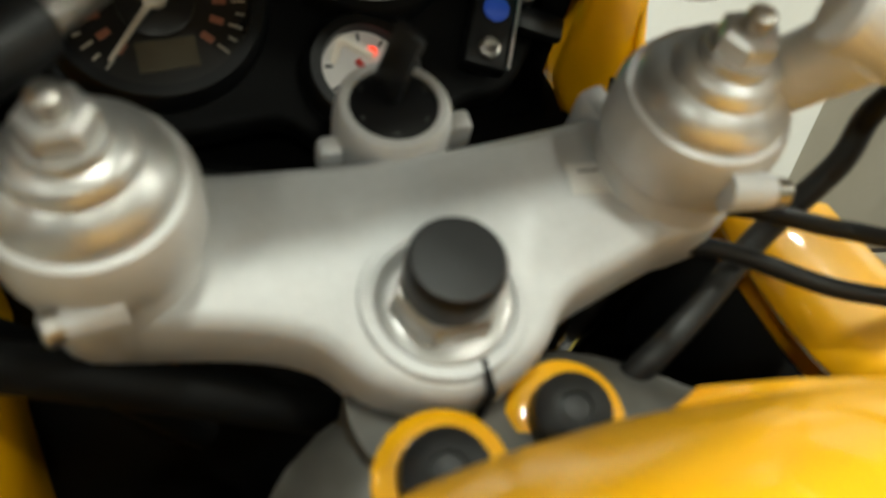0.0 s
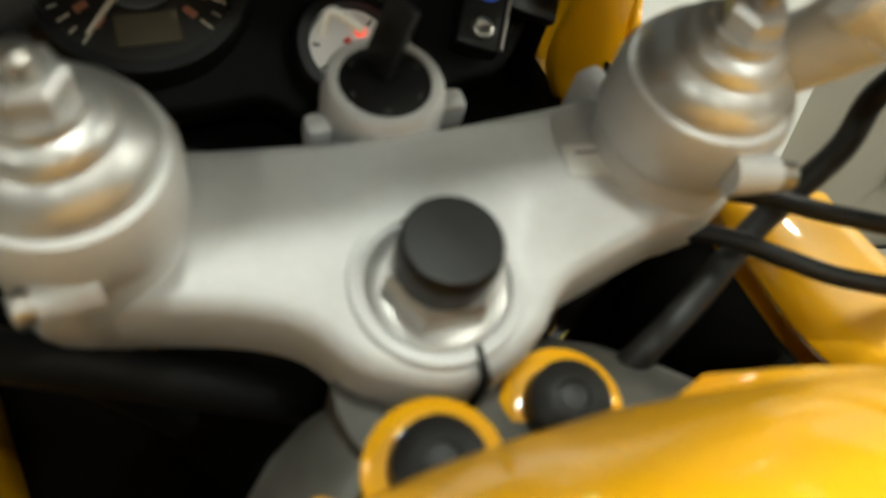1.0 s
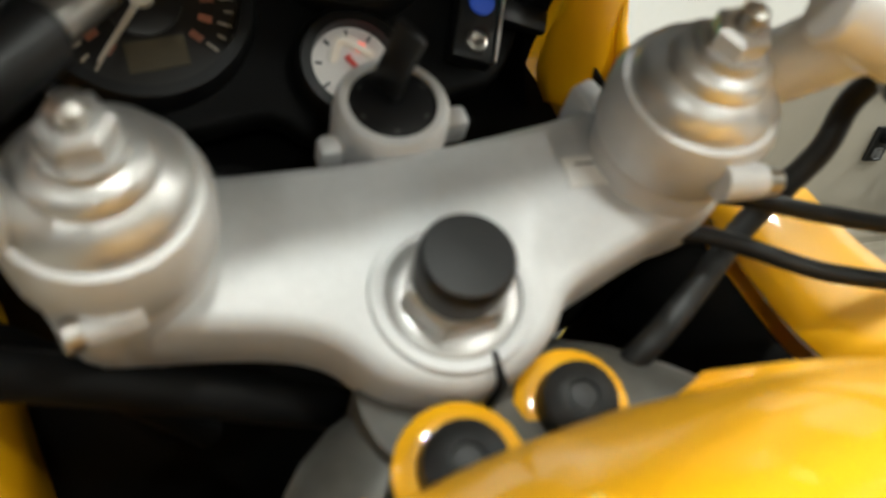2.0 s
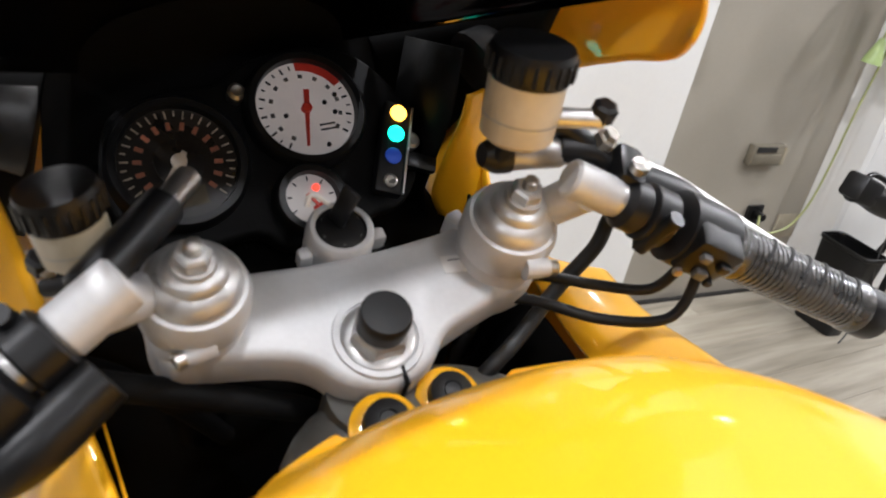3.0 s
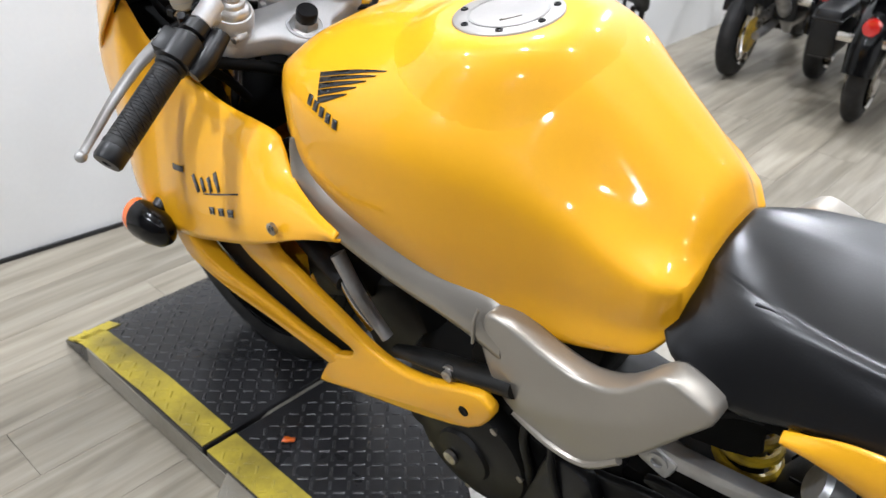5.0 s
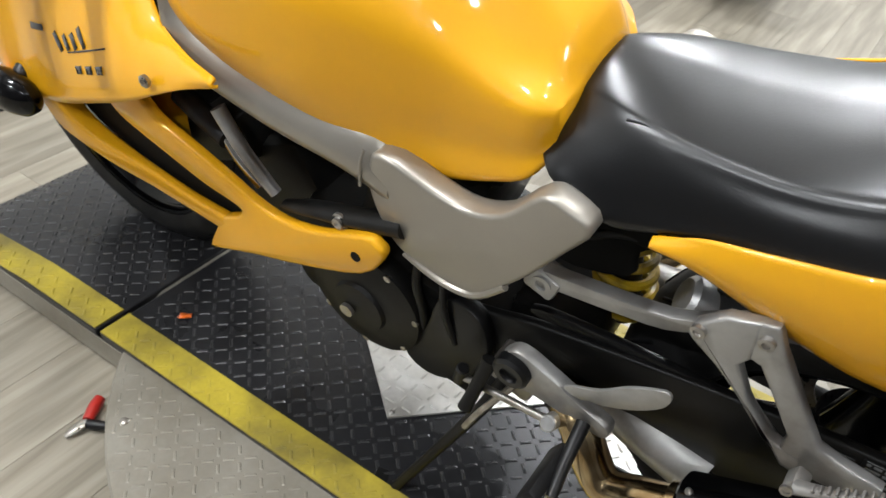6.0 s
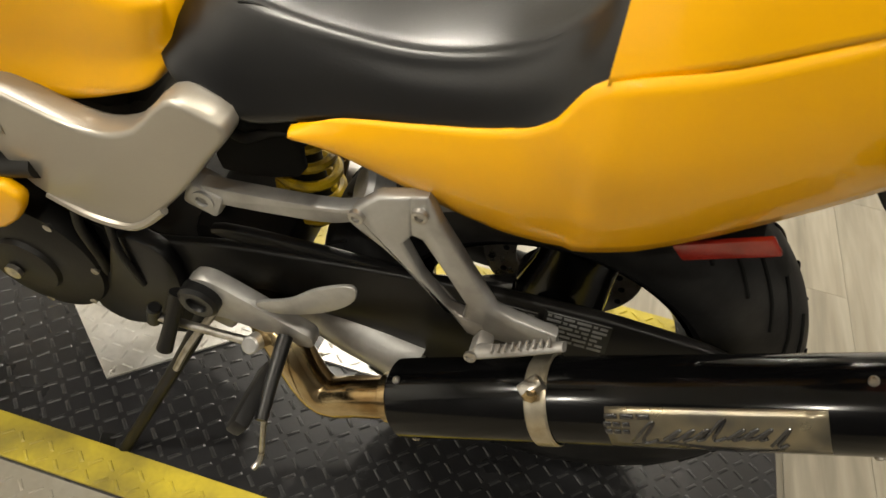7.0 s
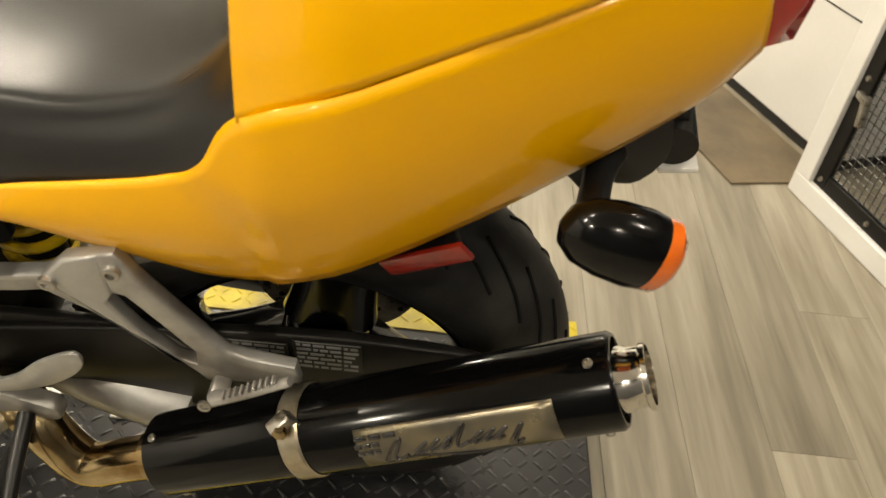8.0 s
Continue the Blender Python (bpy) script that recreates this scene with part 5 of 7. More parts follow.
for sx in (-1,):
    m1 = part("engine_hanger", tube([(sx * 0.180, -0.215, 0.600), (sx * 0.180, -0.245, 0.545), (sx * 0.176, -0.285, 0.488)], [0.011, 0.010, 0.009], 14, flat=0.8), CAST, bike, "cast engine hanger")
    part("hanger_arm", tube([(sx * 0.176, -0.300, 0.475), (sx * 0.178, -0.36, 0.500), (sx * 0.176, -0.43, 0.520), (sx * 0.170, -0.50, 0.540)], [0.010, 0.015, 0.017, 0.020], 14, flat=0.7), ENGINE, bike, "dark cast engine mounting arm")
    part("mount_bolt", lathe([(0.012, 0), (0.012, 0.004), (0.008, 0.004), (0.008, 0.010), (0.004, 0.0105), (0.001, 0.008)], (sx * 0.186, -0.410, 0.514), (sx, 0, 0), 16), STEEL, bike, "engine mounting bolt")
    part("coolant_pipe", tube([(sx * 0.165, -0.20, 0.535), (sx * 0.170, -0.225, 0.510), (sx * 0.168, -0.25, 0.480)], 0.010, 14), CHROME, bike, "bright coolant pipe")
    part("coolant_hose", tube([(sx * 0.150, -0.10, 0.56), (sx * 0.160, -0.16, 0.545), (sx * 0.165, -0.20, 0.535)], 0.016, 14), RUBBER, bike, "black coolant hose")
    part("drain_hose", tube([(sx * 0.150, -0.50, 0.47), (sx * 0.155, -0.495, 0.42), (sx * 0.150, -0.50, 0.36), (sx * 0.14, -0.49, 0.30)], 0.006, 10), RUBBER, bike, "thin black drain hose")
    part("drain_hose", tube([(sx * 0.150, -0.535, 0.46), (sx * 0.158, -0.54, 0.40), (sx * 0.150, -0.55, 0.33)], 0.005, 10), RUBBER, bike, "thin black drain hose")
part("sprocket_cover", slab([(-0.53, 0.41), (-0.50, 0.33), (-0.46, 0.25), (-0.50, 0.22), (-0.56, 0.25), (-0.60, 0.32), (-0.59, 0.40)], -0.150, -0.125, 0.006, 4), BLACK, bike, "black sprocket cover")
part("oil_pan", box((0.18, 0.30, 0.10), pose(0, -0.40, 0.18), 0.03), ENGINE, bike, "dark oil pan")

SWING = [(-0.515, 0.372), (-0.60, 0.405), (-0.66, 0.424), (-0.80, 0.450), (-0.93, 0.470), (-1.04, 0.481), (-1.12, 0.482), (-1.21, 0.472), (-1.25, 0.43), (-1.23, 0.35), (-1.10, 0.290), (-1.0, 0.290), (-0.90, 0.318), (-0.80, 0.325), (-0.65, 0.30), (-0.53, 0.28)]
part("swing_arm", slab(SWING, -0.116, -0.130, 0.004, 4), SATINBLACK, bike, "satin black swing arm", smooth=50)
part("swing_arm", slab([(-0.515, 0.36), (-0.65, 0.33), (-0.80, 0.27), (-0.95, 0.245), (-1.02, 0.252), (-1.05, 0.30), (-1.10, 0.29), (-1.13, 0.25), (-1.06, 0.212), (-0.90, 0.21), (-0.75, 0.235), (-0.60, 0.28), (-0.515, 0.30)], 0.110, 0.130, 0.004, 4), SATINBLACK, bike, "satin black swing arm", smooth=50)
part("arm_bridge", box((0.20, 0.12, 0.09), pose(0, -0.66, 0.365), 0.015), SATINBLACK, bike, "swing arm cross beam")
part("chain_guard", slab([(-0.66, 0.448), (-0.80, 0.458), (-0.98, 0.456), (-1.12, 0.446), (-1.125, 0.435), (-0.98, 0.452), (-0.80, 0.445), (-0.66, 0.430)], -0.112, -0.124, 0.003, 3), BLACK, bike, "black chain guard")
for y0, w, z0 in ((-0.989, 0.066, 0.462), (-1.062, 0.070, 0.472)):
    lb = part("caution_label", box((0.001, w, 0.050), pose(-0.1312, y0, z0 - 0.019, -2, 0, 0)), DIALBLACK, bike, "black caution label with grey print")
    part("label_print", box((0.0008, w * 0.94, 0.0012), pose(-0.1318, y0, z0 + 0.0045, -2, 0, 0)), LABELPRINT, lb, "thin grey border")
    for k in range(6):
        end = y0 + w * 0.45
        for n in range(7):
            run = w * (0.06 + 0.05 * ((n * 5 + k * 3) % 4))
            if end - run < y0 - w * 0.46:
                break
            part("label_print", box((0.0008, run, 0.0038), pose(-0.1318, end - run / 2, z0 - 0.001 - 0.0078 * k, -2, 0, 0)), LABELPRINT, lb, "unreadable print bars")
            end -= run + w * 0.035
part("chain", tube([(-0.095, -0.52, 0.35), (-0.095, -0.80, 0.375), (-0.095, -1.08, 0.395)], 0.008, 8), STEEL, bike, "drive chain run")

# black sheet and loom added before the spring to keep that gap dark
part("inner_splash_guard", slab([(-0.650, 0.500), (-0.660, 0.575), (-0.690, 0.612), (-0.780, 0.622), (-0.776, 0.586), (-0.748, 0.562), (-0.742, 0.520)], -0.072, -0.084, 0.004, 3), BLACKMAT, bike, "matt black cover added to darken the spring")
part("wiring_loom", tube([(-0.090, -0.655, 0.590), (-0.096, -0.690, 0.572), (-0.094, -0.725, 0.590), (-0.090, -0.770, 0.600)], 0.006, 10), RUBBER, bike, "black wiring loom")
# shock absorber with its yellow spring
shock = part("shock_absorber", rod((-0.01, -0.70, 0.56), (0.0, -0.72, 0.36), 0.022, 20, 0.003), SATINBLACK, bike, "black shock absorber body")
coil = []
for k in range(140):
    t = k / 139
    a = t * 2 * math.pi * 6
    c = Vector((-0.01, -0.70, 0.56)).lerp(Vector((0.0, -0.72, 0.38)), t)
    coil.append(c + Vector((0.036 * math.cos(a), 0.036 * math.sin(a), 0)))
part("spring", tube(coil, 0.0065, 8, 1), SPRING, shock, "yellow coil spring")
part("shock_can", rod((-0.055, -0.80, 0.50), (-0.03, -0.86, 0.47), 0.028, 20, 0.006), BRIGHT, shock, "bright gas reservoir")

# sub-frame rail and passenger foot-rest hanger
both("subframe_rail", slab([(-0.665, 0.552), (-0.695, 0.556), (-0.79, 0.568), (-0.835, 0.582), (-0.885, 0.617), (-1.0, 0.66), (-1.0, 0.645), (-0.890, 0.596), (-0.83, 0.560), (-0.79, 0.546), (-0.69, 0.532), (-0.665, 0.530)], -0.138, -0.156, 0.003, 2), CAST, None, "grey alloy sub-frame rail")
both("rail_bolt", lathe([(0.012, 0), (0.012, 0.006), (0.007, 0.007), (0.006, 0.004), (0.001, 0.004)], (-0.156, -0.674, 0.538), (-1, 0, 0), 16), CAST, None, "sub-frame bolt")
both("rail_lug", box((0.03, 0.04, 0.035), pose(-0.145, -0.672, 0.535, 20, 0, 0), 0.006), CAST, None, "frame lug")
HANG = [[(-0.843, 0.610), (-0.846, 0.624), (-0.870, 0.650), (-0.900, 0.660), (-0.902, 0.612), (-0.894, 0.598), (-0.913, 0.557), (-0.940, 0.520), (-0.953, 0.514), (-0.975, 0.512), (-0.985, 0.484), (-0.962, 0.488), (-0.950, 0.505), (-0.928, 0.530), (-0.900, 0.560), (-0.875, 0.584), (-0.848, 0.604)],
        [(-0.896, 0.659), (-0.914, 0.664), (-0.920, 0.650), (-0.926, 0.636), (-0.960, 0.578), (-0.985, 0.536), (-1.004, 0.530), (-1.046, 0.522), (-1.050, 0.498), (-1.010, 0.490), (-0.975, 0.488), (-0.955, 0.512), (-0.957, 0.533), (-0.934, 0.572), (-0.911, 0.609), (-0.900, 0.612)]]


def hanger():
    """Two cast legs that meet at both ends round a long slot."""
    bm = bmesh.new()
    for k, o in enumerate(HANG):
        s = slab([(y + 0.003, z - 0.008) for y, z in o], -0.172, -0.188 + 0.0010 * k, 0.0035, 0)
        me = bpy.data.meshes.new("tmp")
        s.to_mesh(me)
        s.free()
        bm.from_mesh(me)
        bpy.data.meshes.remove(me)
    return bm


for o, sx in zip(both("footrest_hanger", hanger(), CAST, None, "grey cast passenger foot-rest hanger", smooth=50), (-1, 1)):
    for y, z in ((-0.849, 0.613), (-0.906, 0.636)):
        part("hanger_bolt", lathe([(0.0075, 0), (0.0075, 0.005), (0.0060, 0.006), (0.004, 0.006), (0.0036, 0.003), (0.0005, 0.003)], (sx * 0.187, y, z), (sx, 0, 0), 16), STEEL, o, "socket-head bolt")
    pg = part("passenger_peg", tube([(sx * 0.222, -0.978, 0.511), (sx * 0.226, -1.01, 0.535), (sx * 0.226, -1.050, 0.563)], [0.0085, 0.0065, 0.0055], 12, flat=0.7), CAST, o, "folded alloy passenger foot peg")
    part("peg_clevis", box((0.022, 0.017, 0.020), pose(sx * 0.208, -0.978, 0.501, 20, 0, 0), 0.004), CAST, o, "peg clevis")
    part("clevis_bolt", lathe([(0.006, 0), (0.006, 0.003), (0.004, 0.003), (0.0035, 0.001), (0.0005, 0.001)], (sx * 0.229, -0.972, 0.511), (sx, 0, 0.2), 12), STEEL, o, "clevis pin")
    for k in range(9):
        t = 0.12 + k * 0.1
        p = Vector((sx * 0.226, -0.985, 0.517)).lerp(Vector((sx * 0.227, -1.043, 0.562)), t)
        part("peg_tooth", box((0.009, 0.0028, 0.004), Matrix.Translation(p + Vector((0, 0.002, 0.005))) @ pose(0, 0, 0, -38, 0, 0), 0.001), CAST, o)

# rider foot-rest plate, gear pedal and side stand on the near side
rear_set = part("footrest_plate", slab([(-0.640, 0.402), (-0.652, 0.432), (-0.672, 0.440), (-0.70, 0.430), (-0.76, 0.400), (-0.790, 0.384), (-0.785, 0.362), (-0.74, 0.366), (-0.69, 0.372), (-0.655, 0.372)], -0.168, -0.190, 0.006, 4), CAST, bike, "grey alloy foot-rest plate")
part("pivot_boss", lathe([(0.024, 0), (0.024, 0.014), (0.020, 0.018), (0.012, 0.018), (0.010, 0.012), (0.001, 0.012)], (-0.186, -0.664, 0.410), (-1, 0, 0), 24), BLACK, rear_set, "black pivot boss")
part("heel_guard", slab([(-0.730, 0.428), (-0.770, 0.452), (-0.800, 0.482), (-0.835, 0.505), (-0.846, 0.500), (-0.840, 0.478), (-0.815, 0.452), (-0.780, 0.430), (-0.745, 0.418)], -0.186, -0.191, 0.0015, 4), CAST, rear_set, "polished heel guard")
part("rider_peg", tube([(-0.195, -0.762, 0.385), (-0.240, -0.766, 0.372), (-0.285, -0.772, 0.360)], [0.009, 0.008, 0.007], 12), BLACK, rear_set, "black rubber rider foot peg")
part("peg_rubber", box((0.085, 0.030, 0.018), pose(-0.262, -0.752, 0.358, -60, 6, 0), 0.005), RUBBER, rear_set, "black peg rubber")
part("peg_feeler", tube([(-0.262, -0.765, 0.350), (-0.268, -0.758, 0.295), (-0.272, -0.748, 0.225), (-0.285, -0.742, 0.215)], 0.0035, 8), STEEL, rear_set, "thin steel peg feeler")
part("shift_rod", rod((-0.188, -0.590, 0.330), (-0.200, -0.725, 0.360), 0.0052, 12), STEEL, rear_set, "polished gear linkage rod")
part("rod_joint", rod((-0.188, -0.583, 0.318), (-0.188, -0.590, 0.350), 0.009, 12, 0.002), BLACK, rear_set, "black ball joint")
part("rod_joint", rod((-0.186, -0.725, 0.350), (-0.212, -0.725, 0.372), 0.0105, 14, 0.002), BRIGHT, rear_set, "machined linkage joint")
part("gear_lever", tube([(-0.180, -0.625, 0.385), (-0.202, -0.618, 0.345), (-0.218, -0.612, 0.315)], [0.011, 0.009, 0.010], 12), BLACK, rear_set, "black gear pedal")
stand = part("side_stand", tube([(-0.150, -0.640, 0.335), (-0.180, -0.615, 0.270), (-0.215, -0.565, 0.165), (-0.246, -0.515, 0.062), (-0.252, -0.506, 0.044)], [0.012, 0.010, 0.0085, 0.0085, 0.010], 14), SATINBLACK, bike, "black steel side stand, folded out")
part("stand_foot", box((0.05, 0.07, 0.008), pose(-0.254, -0.502, 0.039, 12, 10, 20), 0.003), SATINBLACK, stand, "flat stand foot")
part("stand_spring", tube([(-0.165, -0.665, 0.36), (-0.190, -0.625, 0.29), (-0.20, -0.60, 0.235)], 0.005, 8), STEEL, stand, "stand return spring")
part("stand_bracket", box((0.05, 0.07, 0.06), pose(-0.135, -0.645, 0.335, 20, 0, 0), 0.008), CAST, stand, "stand bracket")

# ---- seat and tail ----
SEATS = [(-0.640, 0.690, 0.122, 0.722, 0.064, 0.742), (-0.664, 0.676, 0.146, 0.734, 0.084, 0.752), (-0.702, 0.664, 0.154, 0.741, 0.100, 0.754), (-0.740, 0.656, 0.156, 0.744, 0.110, 0.754), (-0.800, 0.676, 0.155, 0.746, 0.122, 0.755),
         (-0.880, 0.698, 0.163, 0.755, 0.134, 0.766), (-0.950, 0.720, 0.172, 0.778, 0.140, 0.792), (-0.995, 0.744, 0.177, 0.812, 0.140, 0.830), (-1.020, 0.780, 0.177, 0.850, 0.136, 0.868), (-1.034, 0.800, 0.174, 0.872, 0.130, 0.890)]


def seat_ring(r):
    y, zb, hb, zs, hs, zt = r
    half = [(0, zb + 0.01), (hb * 0.8, zb + 0.004), (hb, zb + 0.002), (hs + (hb - hs) * 0.82, zb + (zs - zb) * 0.30), (hs + (hb - hs) * 0.50, zb + (zs - zb) * 0.62), (hs + (hb - hs) * 0.16, zs - 0.010), (hs - 0.003, zs - 0.0005), (hs * 0.86, zs + (zt - zs) * 0.35), (hs * 0.45, zt - 0.002), (0, zt)]
    left = spline([(-h, y, z) for h, z in half], 4)
    tuck = float(np.interp(-y, [0.64, 0.70, 0.88, 1.03], [0.50, 0.62, 0.68, 1.0]))
    return left + [Vector((-p.x * tuck, p.y, p.z)) for p in left[::-1]][1:-1]


cols = [spline([(r[0], r[k], 0) for r in SEATS], 4) for k in range(1, 6)]
seat = part("seat", loft([seat_ring((cols[0][i].x, *[c[i].y for c in cols])) for i in range(len(cols[0]))]), SEAT, bike, "black vinyl rider seat", smooth=60)
seam_pts = [(-0.106, -0.716, 0.742), (-0.108, -0.74, 0.7445), (-0.119, -0.80, 0.7465), (-0.131, -0.88, 0.7560), (-0.137, -0.95, 0.778), (-0.138, -0.995, 0.811)]
part("seat_piping", tube([(x + 0.003, y, z - 0.002) for x, y, z in seam_pts], 0.0022, 8), SEAT, seat, "stitched seat seam")

TAIL_TOP = [(-0.782, 0.668), (-0.800, 0.680), (-0.830, 0.698), (-0.900, 0.720), (-0.967, 0.744), (-0.998, 0.770), (-1.025, 0.812), (-1.10, 0.842), (-1.20, 0.884), (-1.26, 0.908), (-1.29, 0.919), (-1.330, 0.932)]
TAIL_BOT = [(-0.782, 0.666), (-0.797, 0.660), (-0.822, 0.650), (-0.879, 0.633), (-0.945, 0.622), (-0.99, 0.621), (-1.045, 0.633), (-1.110, 0.664), (-1.195, 0.711), (-1.245, 0.742), (-1.290, 0.771), (-1.330, 0.800), (-1.358, 0.835)]


def tail_x(y, z):
    k = (-0.78 - y)
    x = 0.158 + 0.10 * k if k < 0.25 else 0.183 + 0.004 - 0.42 * max(0, k - 0.30) ** 1.25
    lo = np.interp(-y, [-p[0] for p in TAIL_BOT], [p[1] for p in TAIL_BOT])
    hi = np.interp(-y, [-p[0] for p in TAIL_TOP], [p[1] for p in TAIL_TOP])
    t = (z - lo) / max(hi - lo, 1e-3)
    x += 0.010 * math.sin(math.pi * min(max(t, 0), 1)) - 0.014 * (1 - min(max(t, 0), 1)) ** 3
    along, off = (-(y + 0.99) * 0.83 - (z - 0.776) * 0.56), (z - 0.776) * 0.83 - (y + 0.99) * 0.56
    fold = min(1, max(0, (t - 0.28) / 0.35)) * min(1, max(0, (along + 0.06) / 0.05)) * min(1, max(0, (0.22 - along) / 0.20))
    fold = fold * fold * (3 - 2 * fold)
    x += 0.0065 * fold * max(0.0, 1 + off / 0.040 if off < 0 else 1 - off / 0.10)
    return -x


both("tail_panel", between(TAIL_TOP, TAIL_BOT, tail_x, 66, 14), YELLOW, None, "glossy yellow tail panel", solid=0.004, smooth=60)
COWL = [(-1.026, 0.8105, 0.188, 0.905, 0.154, 0.930), (-1.10, 0.8432, 0.183, 0.925, 0.145, 0.950), (-1.20, 0.8850, 0.160, 0.945, 0.124, 0.968), (-1.27, 0.9115, 0.137, 0.953, 0.106, 0.974), (-1.295, 0.9205, 0.129, 0.955, 0.099, 0.973), (-1.318, 0.9285, 0.121, 0.954, 0.090, 0.968)]
rings = []
for y, z0, h0, z1, h1, z2 in COWL:
    left = spline([(-h0, y, z0), (-(h0 * 0.6 + h1 * 0.4), y, z0 + (z1 - z0) * 0.6), (-h1, y, z1), (-h1 * 0.5, y, z2 - 0.004), (0, y, z2)], 5)
    rings.append(left + [Vector((-p.x, p.y, p.z)) for p in left[::-1]][1:])
cowl = part("seat_cowl", sheet(rings), YELLOW, bike, "glossy yellow seat cowl", solid=0.004, smooth=60)
front = rings[0]
part("cowl_front", loft([front, [Vector((p.x * 0.96, p.y - 0.004, p.z - 0.12)) for p in front]], caps=False, closed=False), YELLOW, cowl, "yellow cowl front edge", smooth=60)
part("tail_lamp", loft([[Vector((x * s, y, 0.90 + (z - 0.90) * s)) for x, z in ((-0.098, 0.842), (-0.104, 0.90), (-0.095, 0.945), (0, 0.958), (0.095, 0.945), (0.104, 0.90), (0.098, 0.842), (0, 0.835))] for y, s in ((-1.310, 0.98), (-1.358, 0.98), (-1.380, 0.90), (-1.392, 0.62))]), RED, bike, "red tail lamp lens", smooth=60)
part("undertray", loft([[Vector((-w, y, z)), Vector((w, y, z)), Vector((w * 0.9, y, z + 0.03)), Vector((-w * 0.9, y, z + 0.03))] for y, z, w in ((-0.80, 0.64, 0.13), (-0.95, 0.63, 0.14), (-1.10, 0.68, 0.13), (-1.25, 0.765, 0.10), (-1.34, 0.835, 0.07))]), BLACKMAT, bike, "black undertray")

# rear mudguard, number plate bracket and indicators
guard = part("rear_mudguard", loft([[Vector((-w, y, z)), Vector((w, y, z)), Vector((w, y + 0.018, z - 0.012)), Vector((-w, y + 0.018, z - 0.012))] for y, z, w in ((-1.20, 0.755, 0.055), (-1.25, 0.705, 0.055), (-1.285, 0.675, 0.055), (-1.305, 0.650, 0.050))]), BLACK, bike, "black rear mudguard", bevel=0.003)
part("guard_web", slab([(-1.235, 0.765), (-1.262, 0.715), (-1.290, 0.700), (-1.315, 0.705), (-1.330, 0.745), (-1.30, 0.80)], -0.092, -0.078, 0.003, 3), BLACK, guard, "black bracket web")
part("plate_bracket", box((0.075, 0.034, 0.034), pose(-0.010, -1.336, 0.735, -20, 0, 0), 0.010), BLACK, guard, "black plate bracket")
part("lamp_hood", tube([(-0.058, -1.343, 0.716), (0.03, -1.348, 0.716)], 0.0195, 18, 2), BLACK, guard, "black plate lamp hood")
part("lamp_glass", box((0.034, 0.034, 0.006), pose(-0.046, -1.352, 0.694, -8, 0, 0), 0.002), LABEL, guard, "white plate lamp glass")


def indicator(pos, axis, up, s=1.0):
    """Black egg-shaped indicator with an amber lens."""
    a = Vector(axis).normalized()
    u = (Vector(up) - a * Vector(up).dot(a)).normalized()
    m = Matrix((( *u.cross(a), 0), (*u, 0), (*a, 0), (0, 0, 0, 1))).transposed()
    m.translation = Vector(pos)
    prof = [(0.004, -0.050), (0.017, -0.045), (0.027, -0.032), (0.032, -0.012), (0.0335, 0.010), (0.032, 0.020)]
    sh = lathe([(r * s, h * s) for r, h in prof], seg=28)
    bmesh.ops.scale(sh, vec=(0.80, 1.0, 1.0), verts=sh.verts)
    ln = lathe([(0.0318 * s, 0.020 * s), (0.0315 * s, 0.030 * s), (0.026 * s, 0.036 * s), (0.012 * s, 0.040 * s), (0.001, 0.041 * s)], seg=28)
    bmesh.ops.scale(ln, vec=(0.80, 1.0, 1.0), verts=ln.verts)
    return moved(sh, m), moved(ln, m)


for sx in (-1, 1):
    sh, ln = indicator((sx * 0.185, -1.288, 0.733), (sx * 0.02, -1, -0.30), (0, -0.25, 1), 0.98)
    ind = part("rear_indicator", sh, GLOSSBLACK, bike, "black rear indicator with an amber lens")
    part("amber_lens", ln, ORANGE, ind, "amber lens")
    part("indicator_stalk", tube([(sx * 0.165, -1.265, 0.735), (sx * 0.125, -1.272, 0.735), (sx * 0.075, -1.285, 0.728)], [0.013, 0.012, 0.018], 14), BLACK, ind, "rubber stalk")
    sh, ln = indicator((sx * 0.252, 0.165, 0.520), (sx * 0.10, 1, 0.10), (0, 0, 1), 1.05)
    ind = part("front_indicator", sh, GLOSSBLACK, bike, "black front indicator with an amber lens")
    part("amber_lens", ln, ORANGE, ind, "amber lens")
    part("indicator_stalk", tube([(sx * 0.25, 0.163, 0.525), (sx * 0.22, 0.168, 0.54), (sx * 0.19, 0.18, 0.55)], [0.014, 0.013, 0.016], 14), BLACK, ind, "rubber stalk")
    part("side_reflector", box((0.006, 0.085, 0.020), Matrix.Translation((sx * 0.158, -1.150, 0.658)) @ pose(0, 0, 0, -40, 0, 0) @ pose(0, 0, 0, 0, 0, sx * 12), 0.002), REDDULL, bike, "red side reflector")
both("reflector_stay", box((0.012, 0.06, 0.05), pose(-0.145, -1.145, 0.672, -16, 0, 0), 0.004), BLACKMAT, None, "black reflector stay")

